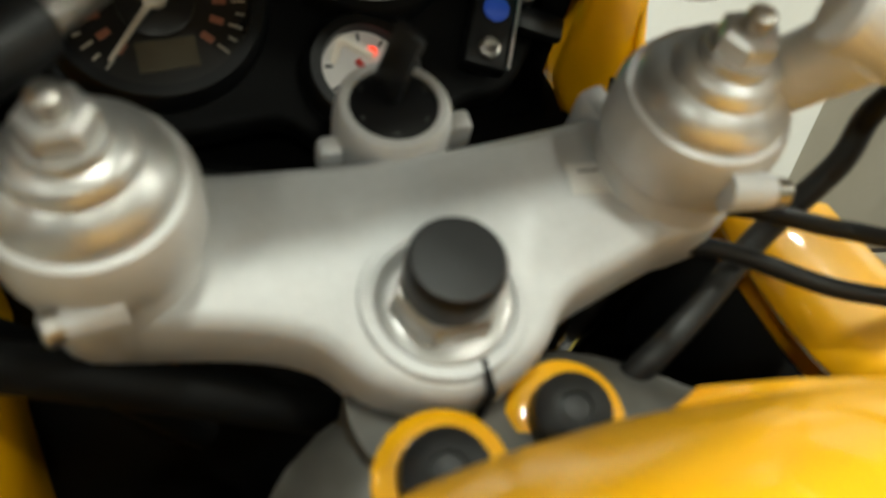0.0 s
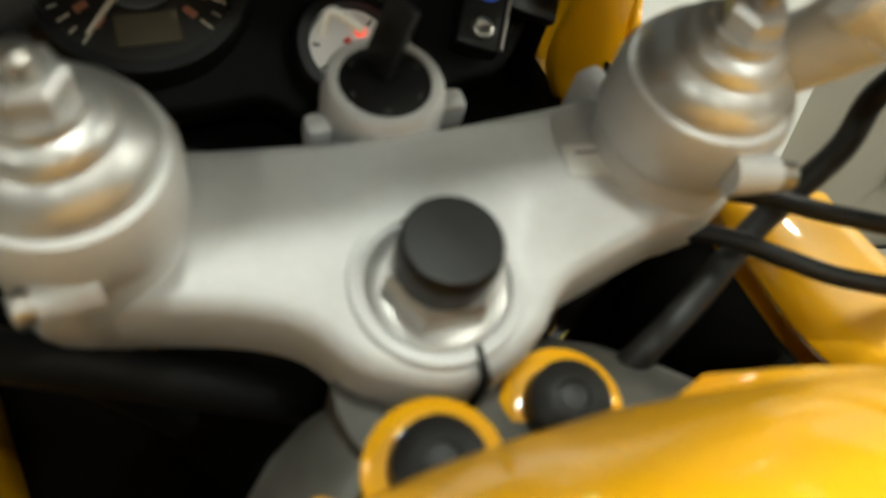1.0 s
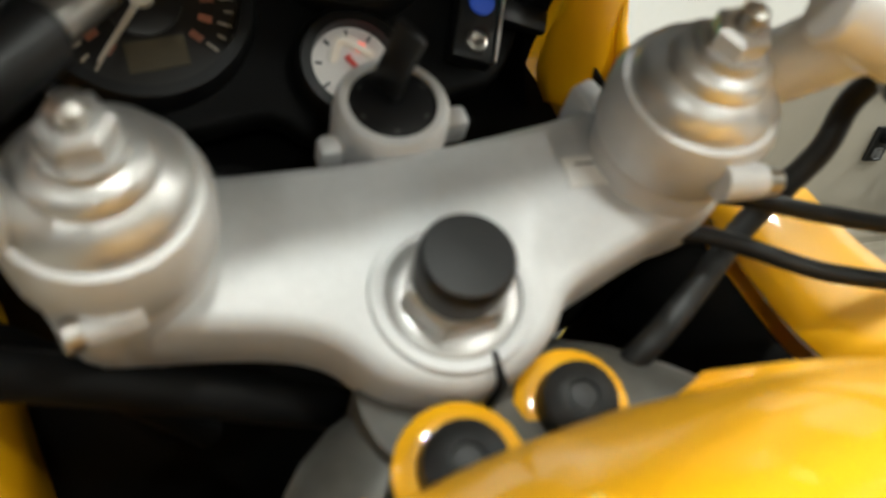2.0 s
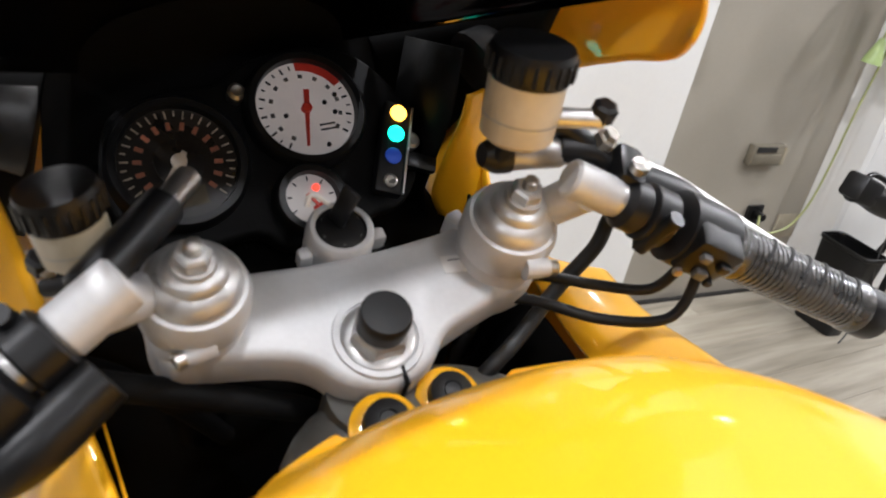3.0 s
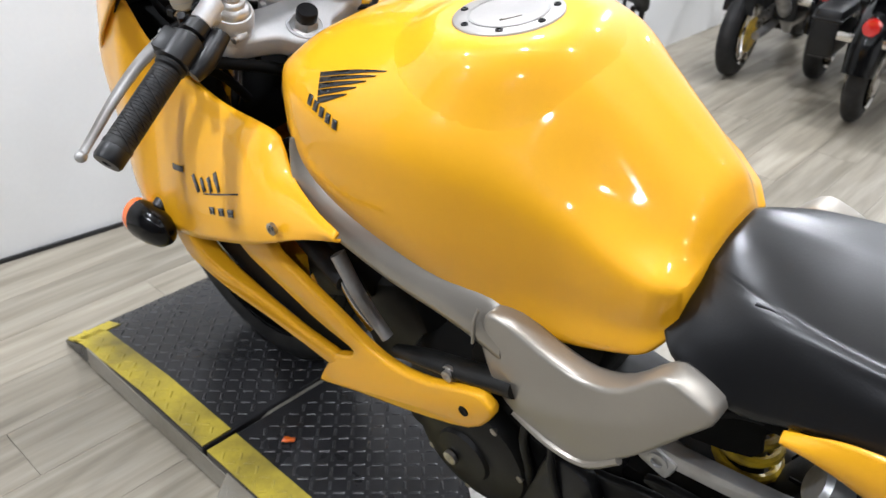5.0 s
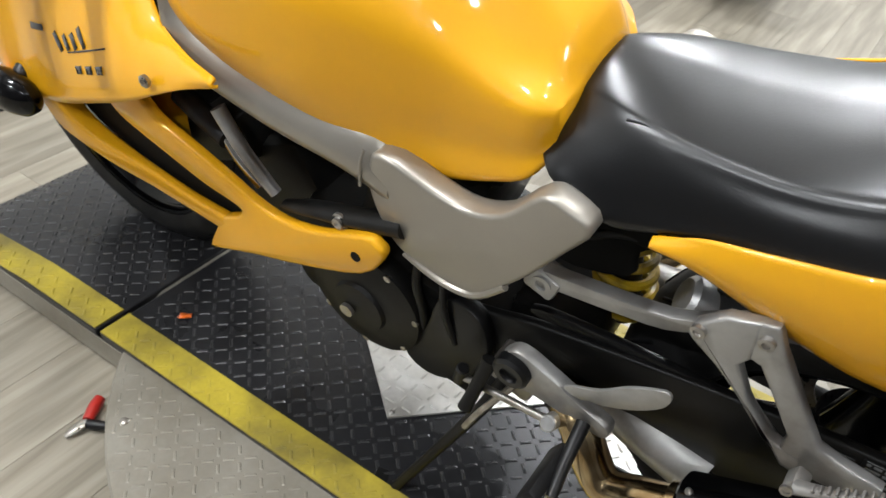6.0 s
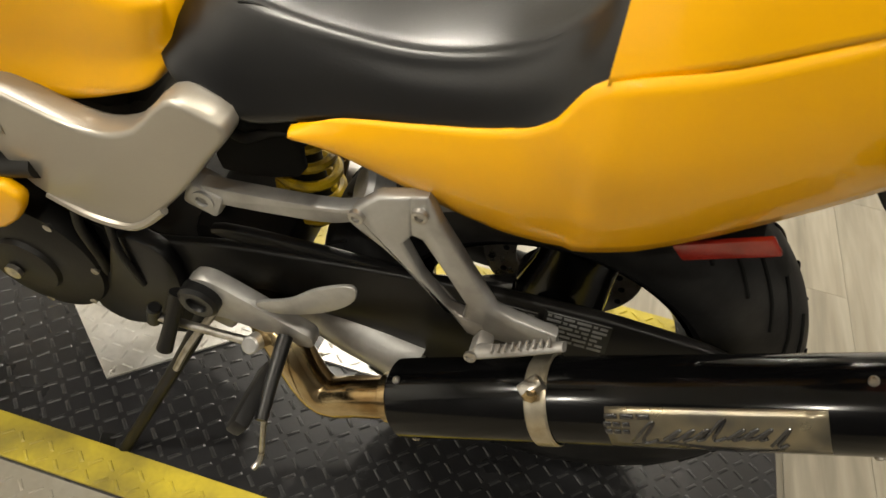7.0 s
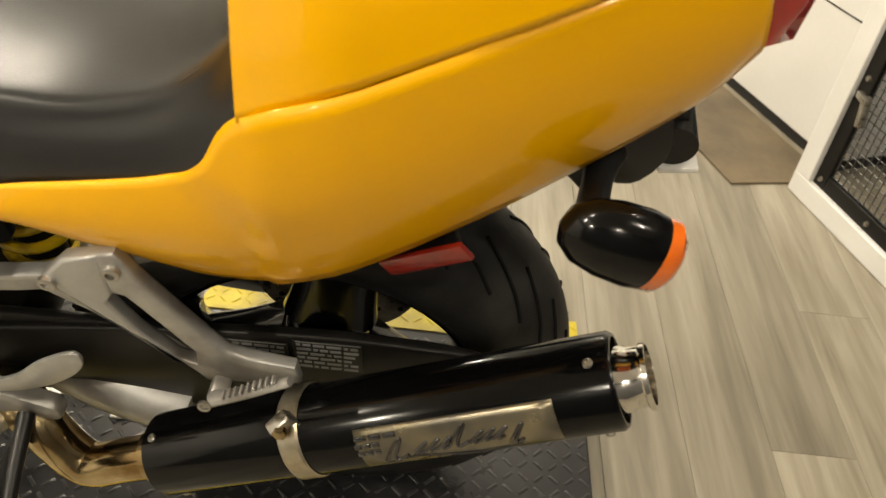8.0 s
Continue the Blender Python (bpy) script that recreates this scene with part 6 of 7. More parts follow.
# mirrors
for sx in (-1, 1):
    C = Vector((-0.297, 0.150, 0.987)) if sx < 0 else Vector((0.358, 0.150, 1.000))
    face = Vector((-sx * 0.04, -1.0, 0.14 if sx < 0 else 0.42)).normalized()
    m = Matrix.Translation(C) @ face.to_track_quat("Z", "Y").to_matrix().to_4x4() @ pose(0, 0, 0, 0, 0, -16 if sx < 0 else 0)
    wide, tall = (0.80, 1.12) if sx < 0 else (-1.12, 1.1)
    shape = [(-0.079, -0.026), (-0.079, 0.024), (-0.062, 0.046), (0.0, 0.051), (0.052, 0.046), (0.075, 0.026), (0.081, -0.018), (0.070, -0.044), (0.02, -0.051), (-0.04, -0.050), (-0.068, -0.044)]
    ol = [(p.x * wide, p.y * tall) for p in spline([(a, b, 0) for a, b in shape], 4, True)]
    back = loft([[Vector((a * s, b * s, z)) for a, b in ol] for z, s in ((0.004, 0.97), (0.003, 1.02), (-0.006, 1.04), (-0.025, 0.92), (-0.040, 0.6), (-0.044, 0.2))])
    mir = part("mirror", moved(back, m), BLACK, bike, "black rear-view mirror on a stalk", smooth=60)
    part("mirror_glass", moved(loft([[Vector((a * s, b * s, z)) for a, b in ol] for z, s in ((0.003, 0.95), (0.0052, 0.945))]), m), MIRROR, mir, "mirror glass")
    # pale ring in place of the bright reflection along the glossy black bezel
    part("mirror_rim", tube([m @ Vector((a, b, 0.003)) for a, b in ol[::3]] + [m @ Vector((*ol[0], 0.003))], 0.0028, 8, 2), SATIN, mir, "pale ring standing for the highlight on the bezel")
    part("mirror_stalk", tube([C + Vector((0.040, 0.014, -0.020) if sx < 0 else (-0.070, 0.014, -0.030)), (sx * 0.225, 0.165, 0.925), (sx * 0.185, 0.160, 0.905)], [0.010, 0.0095, 0.0125], 14), BLACK, mir, "black mirror stalk")
    part("stalk_boot", tube([(sx * 0.205, 0.160, 0.915), (sx * 0.180, 0.158, 0.902), (sx * 0.150, 0.155, 0.890)], [0.015, 0.020, 0.026], 16), RUBBER, mir, "rubber stalk boot")

# ---- exhaust cans ----
EF, ER, RC = Vector((-0.203, -0.901, 0.344)), Vector((-0.190, -1.328, 0.564)), 0.0435
for sx in (-1, 1):
    f_, r_ = Vector((-sx * EF.x, EF.y, EF.z)), Vector((-sx * ER.x, ER.y, ER.z))
    ax = (r_ - f_).normalized()
    L = (r_ - f_).length
    can = part("exhaust_can", lathe([(0.030, 0.0), (RC - 0.004, 0.0), (RC, 0.004), (RC, L - 0.004), (RC - 0.003, L), (RC - 0.006, L), (RC - 0.007, L - 0.006), (0.028, L - 0.006)], f_, ax, 48), GLOSSBLACK, bike, "gloss black exhaust can")
    tip = part("outlet_tip", lathe([(0.029, L - 0.008), (0.029, L + 0.006), (0.027, L + 0.009), (0.027, L + 0.020), (0.0305, L + 0.022), (0.0305, L + 0.026), (0.026, L + 0.026), (0.025, L + 0.0)], f_, ax, 36, caps=False), CHROME, can, "polished outlet tip")
    part("outlet_bore", lathe([(0.0255, L - 0.02), (0.0255, L + 0.001), (0.001, L + 0.001)], f_, ax, 24), BLACKMAT, can, "dark outlet bore")
    up = Vector((sx * 0.68, 0, 0.73))
    up = (up - ax * up.dot(ax)).normalized()
    sd = ax.cross(up)
    for h in (0.016, L - 0.018):
        for k in range(3):
            q = k * math.pi / 1.5 + (0.66 if sd.z > 0 else -0.66)
            dr = up * math.cos(q) + sd * math.sin(q)
            part("can_rivet", lathe([(0.0045, -0.001), (0.0045, 0.0015), (0.003, 0.003), (0.0018, 0.003), (0.0015, 0.001), (0.0003, 0.001)], f_ + ax * h + dr * RC, dr, 12), STEEL, can, "bright rivet")
    strap = part("can_strap", lathe([(RC + 0.001, 0.162), (RC + 0.003, 0.164), (RC + 0.003, 0.183), (RC + 0.001, 0.185)], f_, ax, 48, caps=False), STRAP, can, "brushed steel can strap")
    out = (Vector((sx * 0.30, 0, 0.95)) - ax * ax.dot(Vector((sx * 0.30, 0, 0.95)))).normalized()
    lug_at = f_ + ax * 0.173 + out * (RC + 0.003)
    part("strap_lug", box((0.014, 0.024, 0.020), Matrix.Translation(lug_at + out * 0.004) @ out.to_track_quat("Z", "Y").to_matrix().to_4x4(), 0.003), STEEL, can, "strap lug")
    part("strap_bolt", lathe([(0.0075, 0), (0.0075, 0.006), (0.005, 0.0075), (0.001, 0.0075)], lug_at + out * 0.004 + Vector((sx * 0.007, 0, 0)), (sx, 0, 0.2), 6), BURNT, can, "strap bolt", smooth=20)
    # badge wrapped on the can
    def on_can(h, q, lift):
        dr = up * math.cos(q) + sd * math.sin(q) * 1.0
        return f_ + ax * h + dr * (RC + lift)
    S = sx * 1.0
    Q0, Q1 = (-0.12, 0.90)
    H0, H1 = 0.242, 0.428
    sgn = -1.0 if (sd.z > 0) else 1.0
    bad = part("badge_plate", sheet([[on_can(H0 + (H1 - H0) * i / 10, sgn * (Q0 + (Q1 - Q0) * k / 6), 0.0012) for k in range(7)] for i in range(11)]), BADGE, can, "silver maker's badge", solid=0.001)
    for n, (h, w) in enumerate(((0.262, 0.044), (0.252, 0.026), (0.252, 0.024))):
        for k in range(3):
            h_, w_ = h - w / 2 + w * (k + 0.5) / 3, w / 3 * 0.82
            rr = [[on_can(h_ - w_ / 2 + w_ * i / 3, sgn * (0.02 + 0.17 * n + 0.055 * j), 0.0026) for j in range(3)] for i in range(4)]
            part("badge_lettering", sheet(rr), DECAL, bad, "black lettering bars", solid=0.0006)
    for h, w, up_, down in ((0.278, 0.020, 0.20, 0.72), (0.302, 0.010, 0.36, 0.62), (0.314, 0.010, 0.34, 0.60), (0.326, 0.010, 0.32, 0.58), (0.340, 0.016, 0.10, 0.58), (0.356, 0.009, 0.30, 0.54), (0.367, 0.009, 0.28, 0.52), (0.378, 0.009, 0.28, 0.52), (0.392, 0.011, 0.26, 0.70)):
        loop = [on_can(h + w * a_ + 0.010 * (0.5 - b_), sgn * (up_ + (down - up_) * b_), 0.0024) for a_, b_ in ((-0.5, 0.95), (-0.3, 0.5), (-0.05, 0.05), (0.12, 0.0), (0.05, 0.4), (-0.05, 0.85), (0.2, 1.0), (0.6, 0.8))]
        part("badge_lettering", tube(loop, 0.0017, 6, 4), DECAL, bad, "black script strokes")
    swash = [on_can(0.262 + 0.130 * k / 8, sgn * (0.80 - 0.10 * math.sin(k * 0.8)), 0.0022) for k in range(9)]
    part("badge_lettering", tube(swash, [0.0006 + 0.0011 * math.sin(math.pi * k / 8) for k in range(9)], 6, 2), DECAL, bad, "black underline stroke")
    # link pipe
    pipe = part("link_pipe", tube([f_ + ax * 0.004, f_ - ax * 0.055, f_ + Vector((0.0 if sx < 0 else 0, 0.100, -0.045)), (sx * 0.175, -0.745, 0.355), (sx * 0.13, -0.70, 0.33), (sx * 0.06, -0.64, 0.29)], [0.0245, 0.0245, 0.0245, 0.026, 0.028, 0.03], 20), BURNT, bike, "heat-tinted steel link pipe")
    part("pipe_collar", lathe([(0.0265, -0.006), (0.029, -0.004), (0.029, 0.006), (0.0265, 0.008)], f_ - ax * 0.012, ax, 28, caps=False), BURNT, pipe, "steel pipe collar")
    part("silencer_box", tube([(sx * 0.085, -0.72, 0.335), (sx * 0.105, -0.80, 0.318), (sx * 0.125, -0.90, 0.300)], [0.036, 0.040, 0.036], 20), CAST, bike, "dull grey exhaust collector")


# ---- wheels ----
def wheel(cy, cz, R, W, rimr, name, label):
    t = R - rimr
    prof = []
    for k in range(25):
        a = math.pi * (k / 24)
        prof.append((rimr + 0.004 + t * max(math.sin(a), 0) ** 0.62, -W / 2 * math.cos(a) * (1.0 if k not in (0, 24) else 0.86)))
    tyre = part(name, lathe(prof, (0, cy, cz), (1, 0, 0), 72, caps=False), TYRE, bike, label, smooth=60)
    rim = part("wheel_rim", lathe([(rimr - 0.004, -W * 0.40), (rimr + 0.010, -W * 0.43), (rimr + 0.010, -W * 0.38), (rimr - 0.010, -W * 0.34), (rimr - 0.030, -W * 0.12), (rimr - 0.030, W * 0.12), (rimr - 0.010, W * 0.34), (rimr + 0.010, W * 0.38), (rimr + 0.010, W * 0.43), (rimr - 0.004, W * 0.40), (rimr - 0.016, W * 0.34), (rimr - 0.040, W * 0.10), (rimr - 0.040, -W * 0.10), (rimr - 0.016, -W * 0.34)], (0, cy, cz), (1, 0, 0), 72, caps=False), GLOSSBLACK, tyre, "gloss black cast rim")
    part("hub", lathe([(0.03, -0.07), (0.055, -0.06), (0.055, 0.06), (0.03, 0.07)], (0, cy, cz), (1, 0, 0), 32), GLOSSBLACK, tyre, "black wheel hub")
    for k in range(3):
        a = radians(90 + 120 * k + 8)
        d = Vector((0, math.cos(a), math.sin(a)))
        c = Vector((0, cy, cz))
        part("spoke", tube([c + d * 0.045, c + d * 0.11, c + d * (rimr - 0.03)], [0.058, 0.050, 0.050], 16, flat=0.6), GLOSSBLACK, tyre, "broad black spoke")
    disc = part("brake_disc", lathe([(0.065, -0.0025), (0.110, -0.0025), (0.110, 0.0025), (0.065, 0.0025), (0.065, -0.0025)], (0.085, cy, cz), (1, 0, 0), 56, caps=False), STEEL, tyre, "drilled steel brake disc")
    for k in range(24):
        a = 2 * math.pi * k / 24
        r = 0.078 + 0.011 * (k % 3)
        part("disc_hole", lathe([(0.0045, -0.004), (0.0045, 0.004)], (0.085, cy + r * math.cos(a), cz + r * math.sin(a)), (1, 0, 0), 8), BLACKMAT, disc)
    # tread grooves: thin dark strips sunk round the crown
    for k in range(30):
        a0 = 2 * math.pi * k / 30
        for s in (-1, 1):
            pts = []
            for j in range(5):
                u = 0.30 + 0.13 * j
                kk = math.acos(max(-1, min(1, s * u)))
                rr = rimr + 0.004 + t * max(math.sin(kk), 0) ** 0.62 + 0.0002
                aa = a0 + (0.0 if s < 0 else 0.1) + 0.05 * j + 0.02 * j * j * 0.4
                pts.append(Vector((-s * W / 2 * math.cos(kk) * s * 1.0, cy + rr * math.cos(aa), cz + rr * math.sin(aa))))
            part("tread_groove", tube(pts, 0.0024, 6, 2), BLACKMAT, tyre)
    return tyre


wheel(-1.033, 0.298, 0.299, 0.160, 0.198, "rear_tyre", "black rear tyre with curved tread grooves")
wheel(0.285, 0.285, 0.287, 0.118, 0.208, "front_tyre", "black front tyre")
part("front_mudguard", loft([[Vector((x, 0.285 + r * math.cos(radians(a)), 0.285 + r * math.sin(radians(a)))) for x, r in ((-0.075, 0.275), (-0.06, 0.298), (0, 0.306), (0.06, 0.298), (0.075, 0.275))] for a in range(30, 170, 8)], caps=False, closed=False), YELLOW, bike, "yellow front mudguard", solid=0.003, smooth=60)


# ---- things on and along the far walls ----
th = thing("thermostat", "beige plastic wall thermostat with a dark display", "thermostat")
part("case", box((0.150, 0.026, 0.066), pose(1.913, 1.040, 0.500, 0, 0, -3), 0.006), BEIGEPLASTIC, th)
part("display", box((0.086, 0.004, 0.016), pose(1.893, 1.0275, 0.520, 0, 0, -3)), DARKTRIM, th, "dark display strip")
part("lower_panel", box((0.122, 0.004, 0.030), pose(1.908, 1.0270, 0.490, 0, 0, -3), 0.0015), BEIGEPLASTIC, th)
part("side_panel", box((0.016, 0.004, 0.054), pose(1.980, 1.0235, 0.500, 0, 0, -3), 0.0015), material("pale_beige_plastic", (0.34, 0.30, 0.22), 0.45, vary=0.1, scale=20), th, "pale side strip")
so = thing("wall_socket", "black wall socket plate with a plug in it", "socket")
part("plate", box((0.070, 0.012, 0.104), pose(1.975, 1.041, 0.275, 0, 0, -3), 0.004), BLACK, so)
for z in (0.250, 0.300):
    part("socket_face", box((0.036, 0.006, 0.032), pose(1.975, 1.033, z, 0, 0, -3), 0.008), BLACKMAT if z > 0.28 else GREYPRINT, so)
patch = thing("wall_patch", "pale yellowish repaired patch on the wall", "patch")
part("filler", box((0.11, 0.003, 0.085), pose(2.165, 1.0350, 0.245, 0, 0, -3), 0.001), material("filler_patch", (0.42, 0.37, 0.27), 0.7, vary=0.2, scale=12), patch)
cord = thing("extension_cord", "yellow-green extension cord hanging down the wall", "cord")
part("cable", tube([(1.975, 1.020, 0.300), (1.925, 0.985, 0.310), (1.915, 0.970, 0.288), (1.965, 0.965, 0.268), (2.045, 0.960, 0.284), (2.095, 0.960, 0.330), (2.122, 0.960, 0.402), (2.135, 0.960, 0.520), (2.140, 0.960, 0.640), (2.158, 0.960, 0.800), (2.165, 0.955, 0.96), (2.17, 0.95, 1.10)], 0.0036, 8), GREENCORD, cord)
part("plug", rod((1.975, 1.034, 0.300), (1.970, 1.0, 0.302), 0.014, 14, 0.003), BLACK, cord, "black plug")
part("handle", lathe([(0.006, 0.045), (0.010, 0.040), (0.028, -0.022), (0.029, -0.030), (0.001, -0.031)], (2.112, 0.960, 0.842), (0.1, 0, 1), 16), LIMEPLASTIC, cord, "lime plastic pull handle")
part("cable", tube([(2.116, 0.960, 0.885), (2.125, 0.957, 0.96), (2.12, 0.955, 1.08)], 0.0034, 8), GREENCORD, cord)
reel = thing("cord_reel", "black wall-hung cord reel with a pale green face", "cord reel")
RC_, RA_ = (2.085, 0.925, 1.062), (-0.05, -1, 0.05)
part("drum", lathe([(0.075, 0), (0.096, 0.006), (0.102, 0.03), (0.102, 0.085), (0.098, 0.105), (0.075, 0.115)], RC_, RA_, 36), BLACK, reel)
for u in (0.045, 0.068):
    part("drum_rib", lathe([(0.1015, u - 0.006), (0.1055, u - 0.004), (0.1055, u + 0.004), (0.1015, u + 0.006)], RC_, RA_, 36), BLACKMAT, reel)
part("face", lathe([(0.070, 0.113), (0.072, 0.119), (0.066, 0.124), (0.060, 0.122), (0.001, 0.123)], RC_, RA_, 36), material("pale_green_plastic", (0.42, 0.58, 0.26), 0.4), reel, "pale green reel face")
part("hub", lathe([(0.034, 0.122), (0.032, 0.130), (0.006, 0.132), (0.001, 0.131)], RC_, RA_, 24), LABEL, reel, "white reel hub")
wire = thing("cable_run", "thin white cable running down the wall", "cable")
part("cable", tube([(2.262, 0.909, 0.98), (2.262, 0.909, 0.8), (2.260, 0.909, 0.68), (2.250, 0.910, 0.55)], 0.0025, 6), LABEL, wire)

bench = thing("work_stool", "black padded stool on bent black steel legs", "stool")
part("pad", tube([(1.975, 0.78, 0.497), (2.05, 0.78, 0.486), (2.16, 0.78, 0.452), (2.28, 0.78, 0.424), (2.37, 0.78, 0.397), (2.425, 0.78, 0.362), (2.445, 0.78, 0.318)], [0.030, 0.036, 0.042, 0.043, 0.042, 0.037, 0.028], 18), BLACK, bench, "black padded arm")
part("hinge_block", box((0.115, 0.07, 0.075), pose(2.015, 0.78, 0.502, 0, 17, 0), 0.012), BLACK, bench, "black hinge block")
part("grip_loop", tube([(1.985, 0.765, 0.545), (2.02, 0.765, 0.553), (2.09, 0.765, 0.532), (2.15, 0.765, 0.505), (2.20, 0.765, 0.468)], 0.0085, 10), BLACK, bench, "black grip loop")
for dx, dy in ((0.0, 0.0), (0.030, 0.085)):
    part("leg", tube([(2.442 - dx, 0.775 + dy * 0.3, 0.33), (2.432 - dx, 0.775 + dy * 0.6, 0.24), (2.412 - dx * 0.5, 0.772 + dy, 0.10), (2.385, 0.768 + dy, 0.034), (2.335, 0.762 + dy, 0.015), (2.275 + dx * 2.6, 0.745 + dy, 0.014)], 0.0125, 12), BLACK, bench, "bent black steel leg")
part("strap", tube([(2.215, 0.735, 0.445), (2.200, 0.732, 0.39), (2.198, 0.73, 0.315)], [0.005, 0.007, 0.008], 8), BLACK, bench, "hanging black strap")
part("lead", tube([(2.235, 0.735, 0.460), (2.185, 0.728, 0.42), (2.170, 0.722, 0.30), (2.205, 0.712, 0.16), (2.165, 0.70, 0.05), (2.14, 0.70, 0.004)], 0.0028, 6), MESHMAT, bench, "thin grey lead")
part("lead", tube([(2.40, 0.83, 0.10), (2.45, 0.80, 0.10), (2.475, 0.77, 0.05), (2.44, 0.75, 0.004), (2.38, 0.74, 0.004)], 0.0028, 6), MESHMAT, bench, "thin grey lead")
bin_ = thing("waste_bin", "black plastic waste bin, rectangular and tapered", "bin")


def bin_ring(hx, hy, z, k=6.0):
    a = [2 * math.pi * i / 40 for i in range(40)]
    c, r = (2.185, 0.808), radians(-8)
    pts = [(hx * math.copysign(abs(math.cos(u)) ** (2 / k), math.cos(u)), hy * math.copysign(abs(math.sin(u)) ** (2 / k), math.sin(u))) for u in a]
    return [Vector((c[0] + x * math.cos(r) - y * math.sin(r), c[1] + x * math.sin(r) + y * math.cos(r), z)) for x, y in pts]


part("shell", loft([bin_ring(*q) for q in ((0.040, 0.072, 0.002), (0.052, 0.092, 0.282), (0.049, 0.089, 0.282), (0.037, 0.068, 0.012))]), BLACK, bin_)
part("rim", loft([bin_ring(*q) for q in ((0.0525, 0.0925, 0.276), (0.056, 0.096, 0.279), (0.056, 0.096, 0.290), (0.0525, 0.0925, 0.292), (0.0495, 0.0895, 0.288))], caps=False), BLACK, bin_, "rolled black rim")


def parked_bike(m, tail, bags, label, tankmat):
    """A parked motorcycle seen from behind: wheels, tail, exhaust, engine, bars."""
    t = thing("parked_motorcycle", label, "motorcycle", m, "parked motorcycles")
    K = 0.66

    def P(name, bm, mat, label=""):
        bmesh.ops.scale(bm, vec=(K, K, K), verts=bm.verts)
        return part(name, bm, mat, t, label)
    for cx in (0.0, 1.42):
        prof = [(0.20 + 0.10 * max(math.sin(math.pi * k / 12), 0) ** 0.6, -0.058 * math.cos(math.pi * k / 12)) for k in range(13)]
        P("tyre", lathe(prof, (cx, 0, 0.302), (0, 1, 0), 40, caps=False), TYRE, "black tyre")
        P("rim", lathe([(0.205, -0.07), (0.19, -0.06), (0.18, 0.0), (0.19, 0.06), (0.205, 0.07)], (cx, 0, 0.302), (0, 1, 0), 40, caps=False), CHROME, "bright wheel rim")
        for k in range(5):
            a = 2 * math.pi * k / 5
            P("spoke", tube([(cx, 0, 0.302), (cx + 0.19 * math.cos(a), 0, 0.302 + 0.19 * math.sin(a))], 0.018, 8, 1), CHROME, "bright spoke")
        P("brake_disc", lathe([(0.08, 0), (0.12, 0), (0.12, 0.005), (0.08, 0.005)], (cx, -0.08, 0.302), (0, 1, 0), 32), SPRING if tail else STEEL, "brake disc")
    P("frame", tube([(0.05, -0.06, 0.36), (0.45, -0.10, 0.45), (0.8, -0.10, 0.60), (1.05, -0.02, 0.92)], 0.035, 10), STEEL if tail else CHROME, "bright frame")
    P("engine", box((0.46, 0.34, 0.36), pose(0.72, 0, 0.42), 0.05), ENGINE, "dark engine")
    for k in range(5):
        P("engine_cover", lathe([(0.085, 0), (0.08, 0.03), (0.03, 0.045), (0.001, 0.045)], (0.55 + 0.10 * (k % 3), -0.16, 0.36 + 0.13 * (k // 3)), (0, -1, 0), 20), CHROME if not tail else CAST, "bright engine cover")
    P("swing_arm", tube([(0.0, -0.11, 0.30), (0.25, -0.12, 0.33), (0.5, -0.10, 0.38)], 0.03, 10), CAST, "swing arm")
    P("exhaust", tube([(0.02, -0.19, 0.62), (0.25, -0.19, 0.44), (0.55, -0.15, 0.25)], [0.045, 0.047, 0.032], 18), BRIGHT, "bright exhaust can")
    P("exhaust_bore", lathe([(0.034, 0), (0.034, 0.004)], (0.017, -0.19, 0.6225), (-0.79, 0, 0.62), 16), BLACKMAT, "dark exhaust mouth")
    dz = -0.10 if tail else 0.0
    P("fuel_tank", tube([(0.50, 0, 0.76 + dz), (0.72, 0, 0.83 + dz), (1.0, 0, 0.82 + dz)], [0.08, 0.125, 0.09], 20), tankmat, "painted fuel tank")
    P("seat", tube([(-0.05, 0, 0.86 + dz / 2), (0.2, 0, 0.82 + dz), (0.5, 0, 0.80 + dz)], [0.09, 0.13, 0.11], 18, flat=0.5), SEAT, "black seat")
    if tail:
        P("tail_unit", loft([[Vector((x, w * math.copysign(abs(math.cos(2 * math.pi * k / 20)) ** 0.6, math.cos(2 * math.pi * k / 20)), (z0 + z1) / 2 + (z1 - z0) / 2 * math.copysign(abs(math.sin(2 * math.pi * k / 20)) ** 0.6, math.sin(2 * math.pi * k / 20)))) for k in range(20)] for x, w, z0, z1 in ((-0.20, 0.14, 0.70, 0.92), (0.0, 0.16, 0.66, 0.93), (0.25, 0.14, 0.68, 0.86), (0.5, 0.10, 0.70, 0.80))]), GLOSSBLACK, "black tail unit")
        P("tail_lamp", box((0.02, 0.20, 0.055), pose(-0.205, 0, 0.84), 0.006), material("smoked_red_lens", (0.10, 0.012, 0.010), 0.15, coat=0.6, vary=0.15, scale=30), "smoked red tail lamp")
        P("mudguard", slab([(-0.09, 0.70), (0.09, 0.70), (0.10, 0.46), (-0.10, 0.46)], -0.15, -0.12, 0.01), BLACK, "black rear mudguard")
        for y in (-0.165, 0.165):
            P("indicator", lathe([(0.001, -0.03), (0.03, -0.02), (0.034, 0.01), (0.02, 0.035), (0.001, 0.04)], (-0.16, y, 0.745), (-1, 0, 0), 14), ORANGE, "amber indicator")
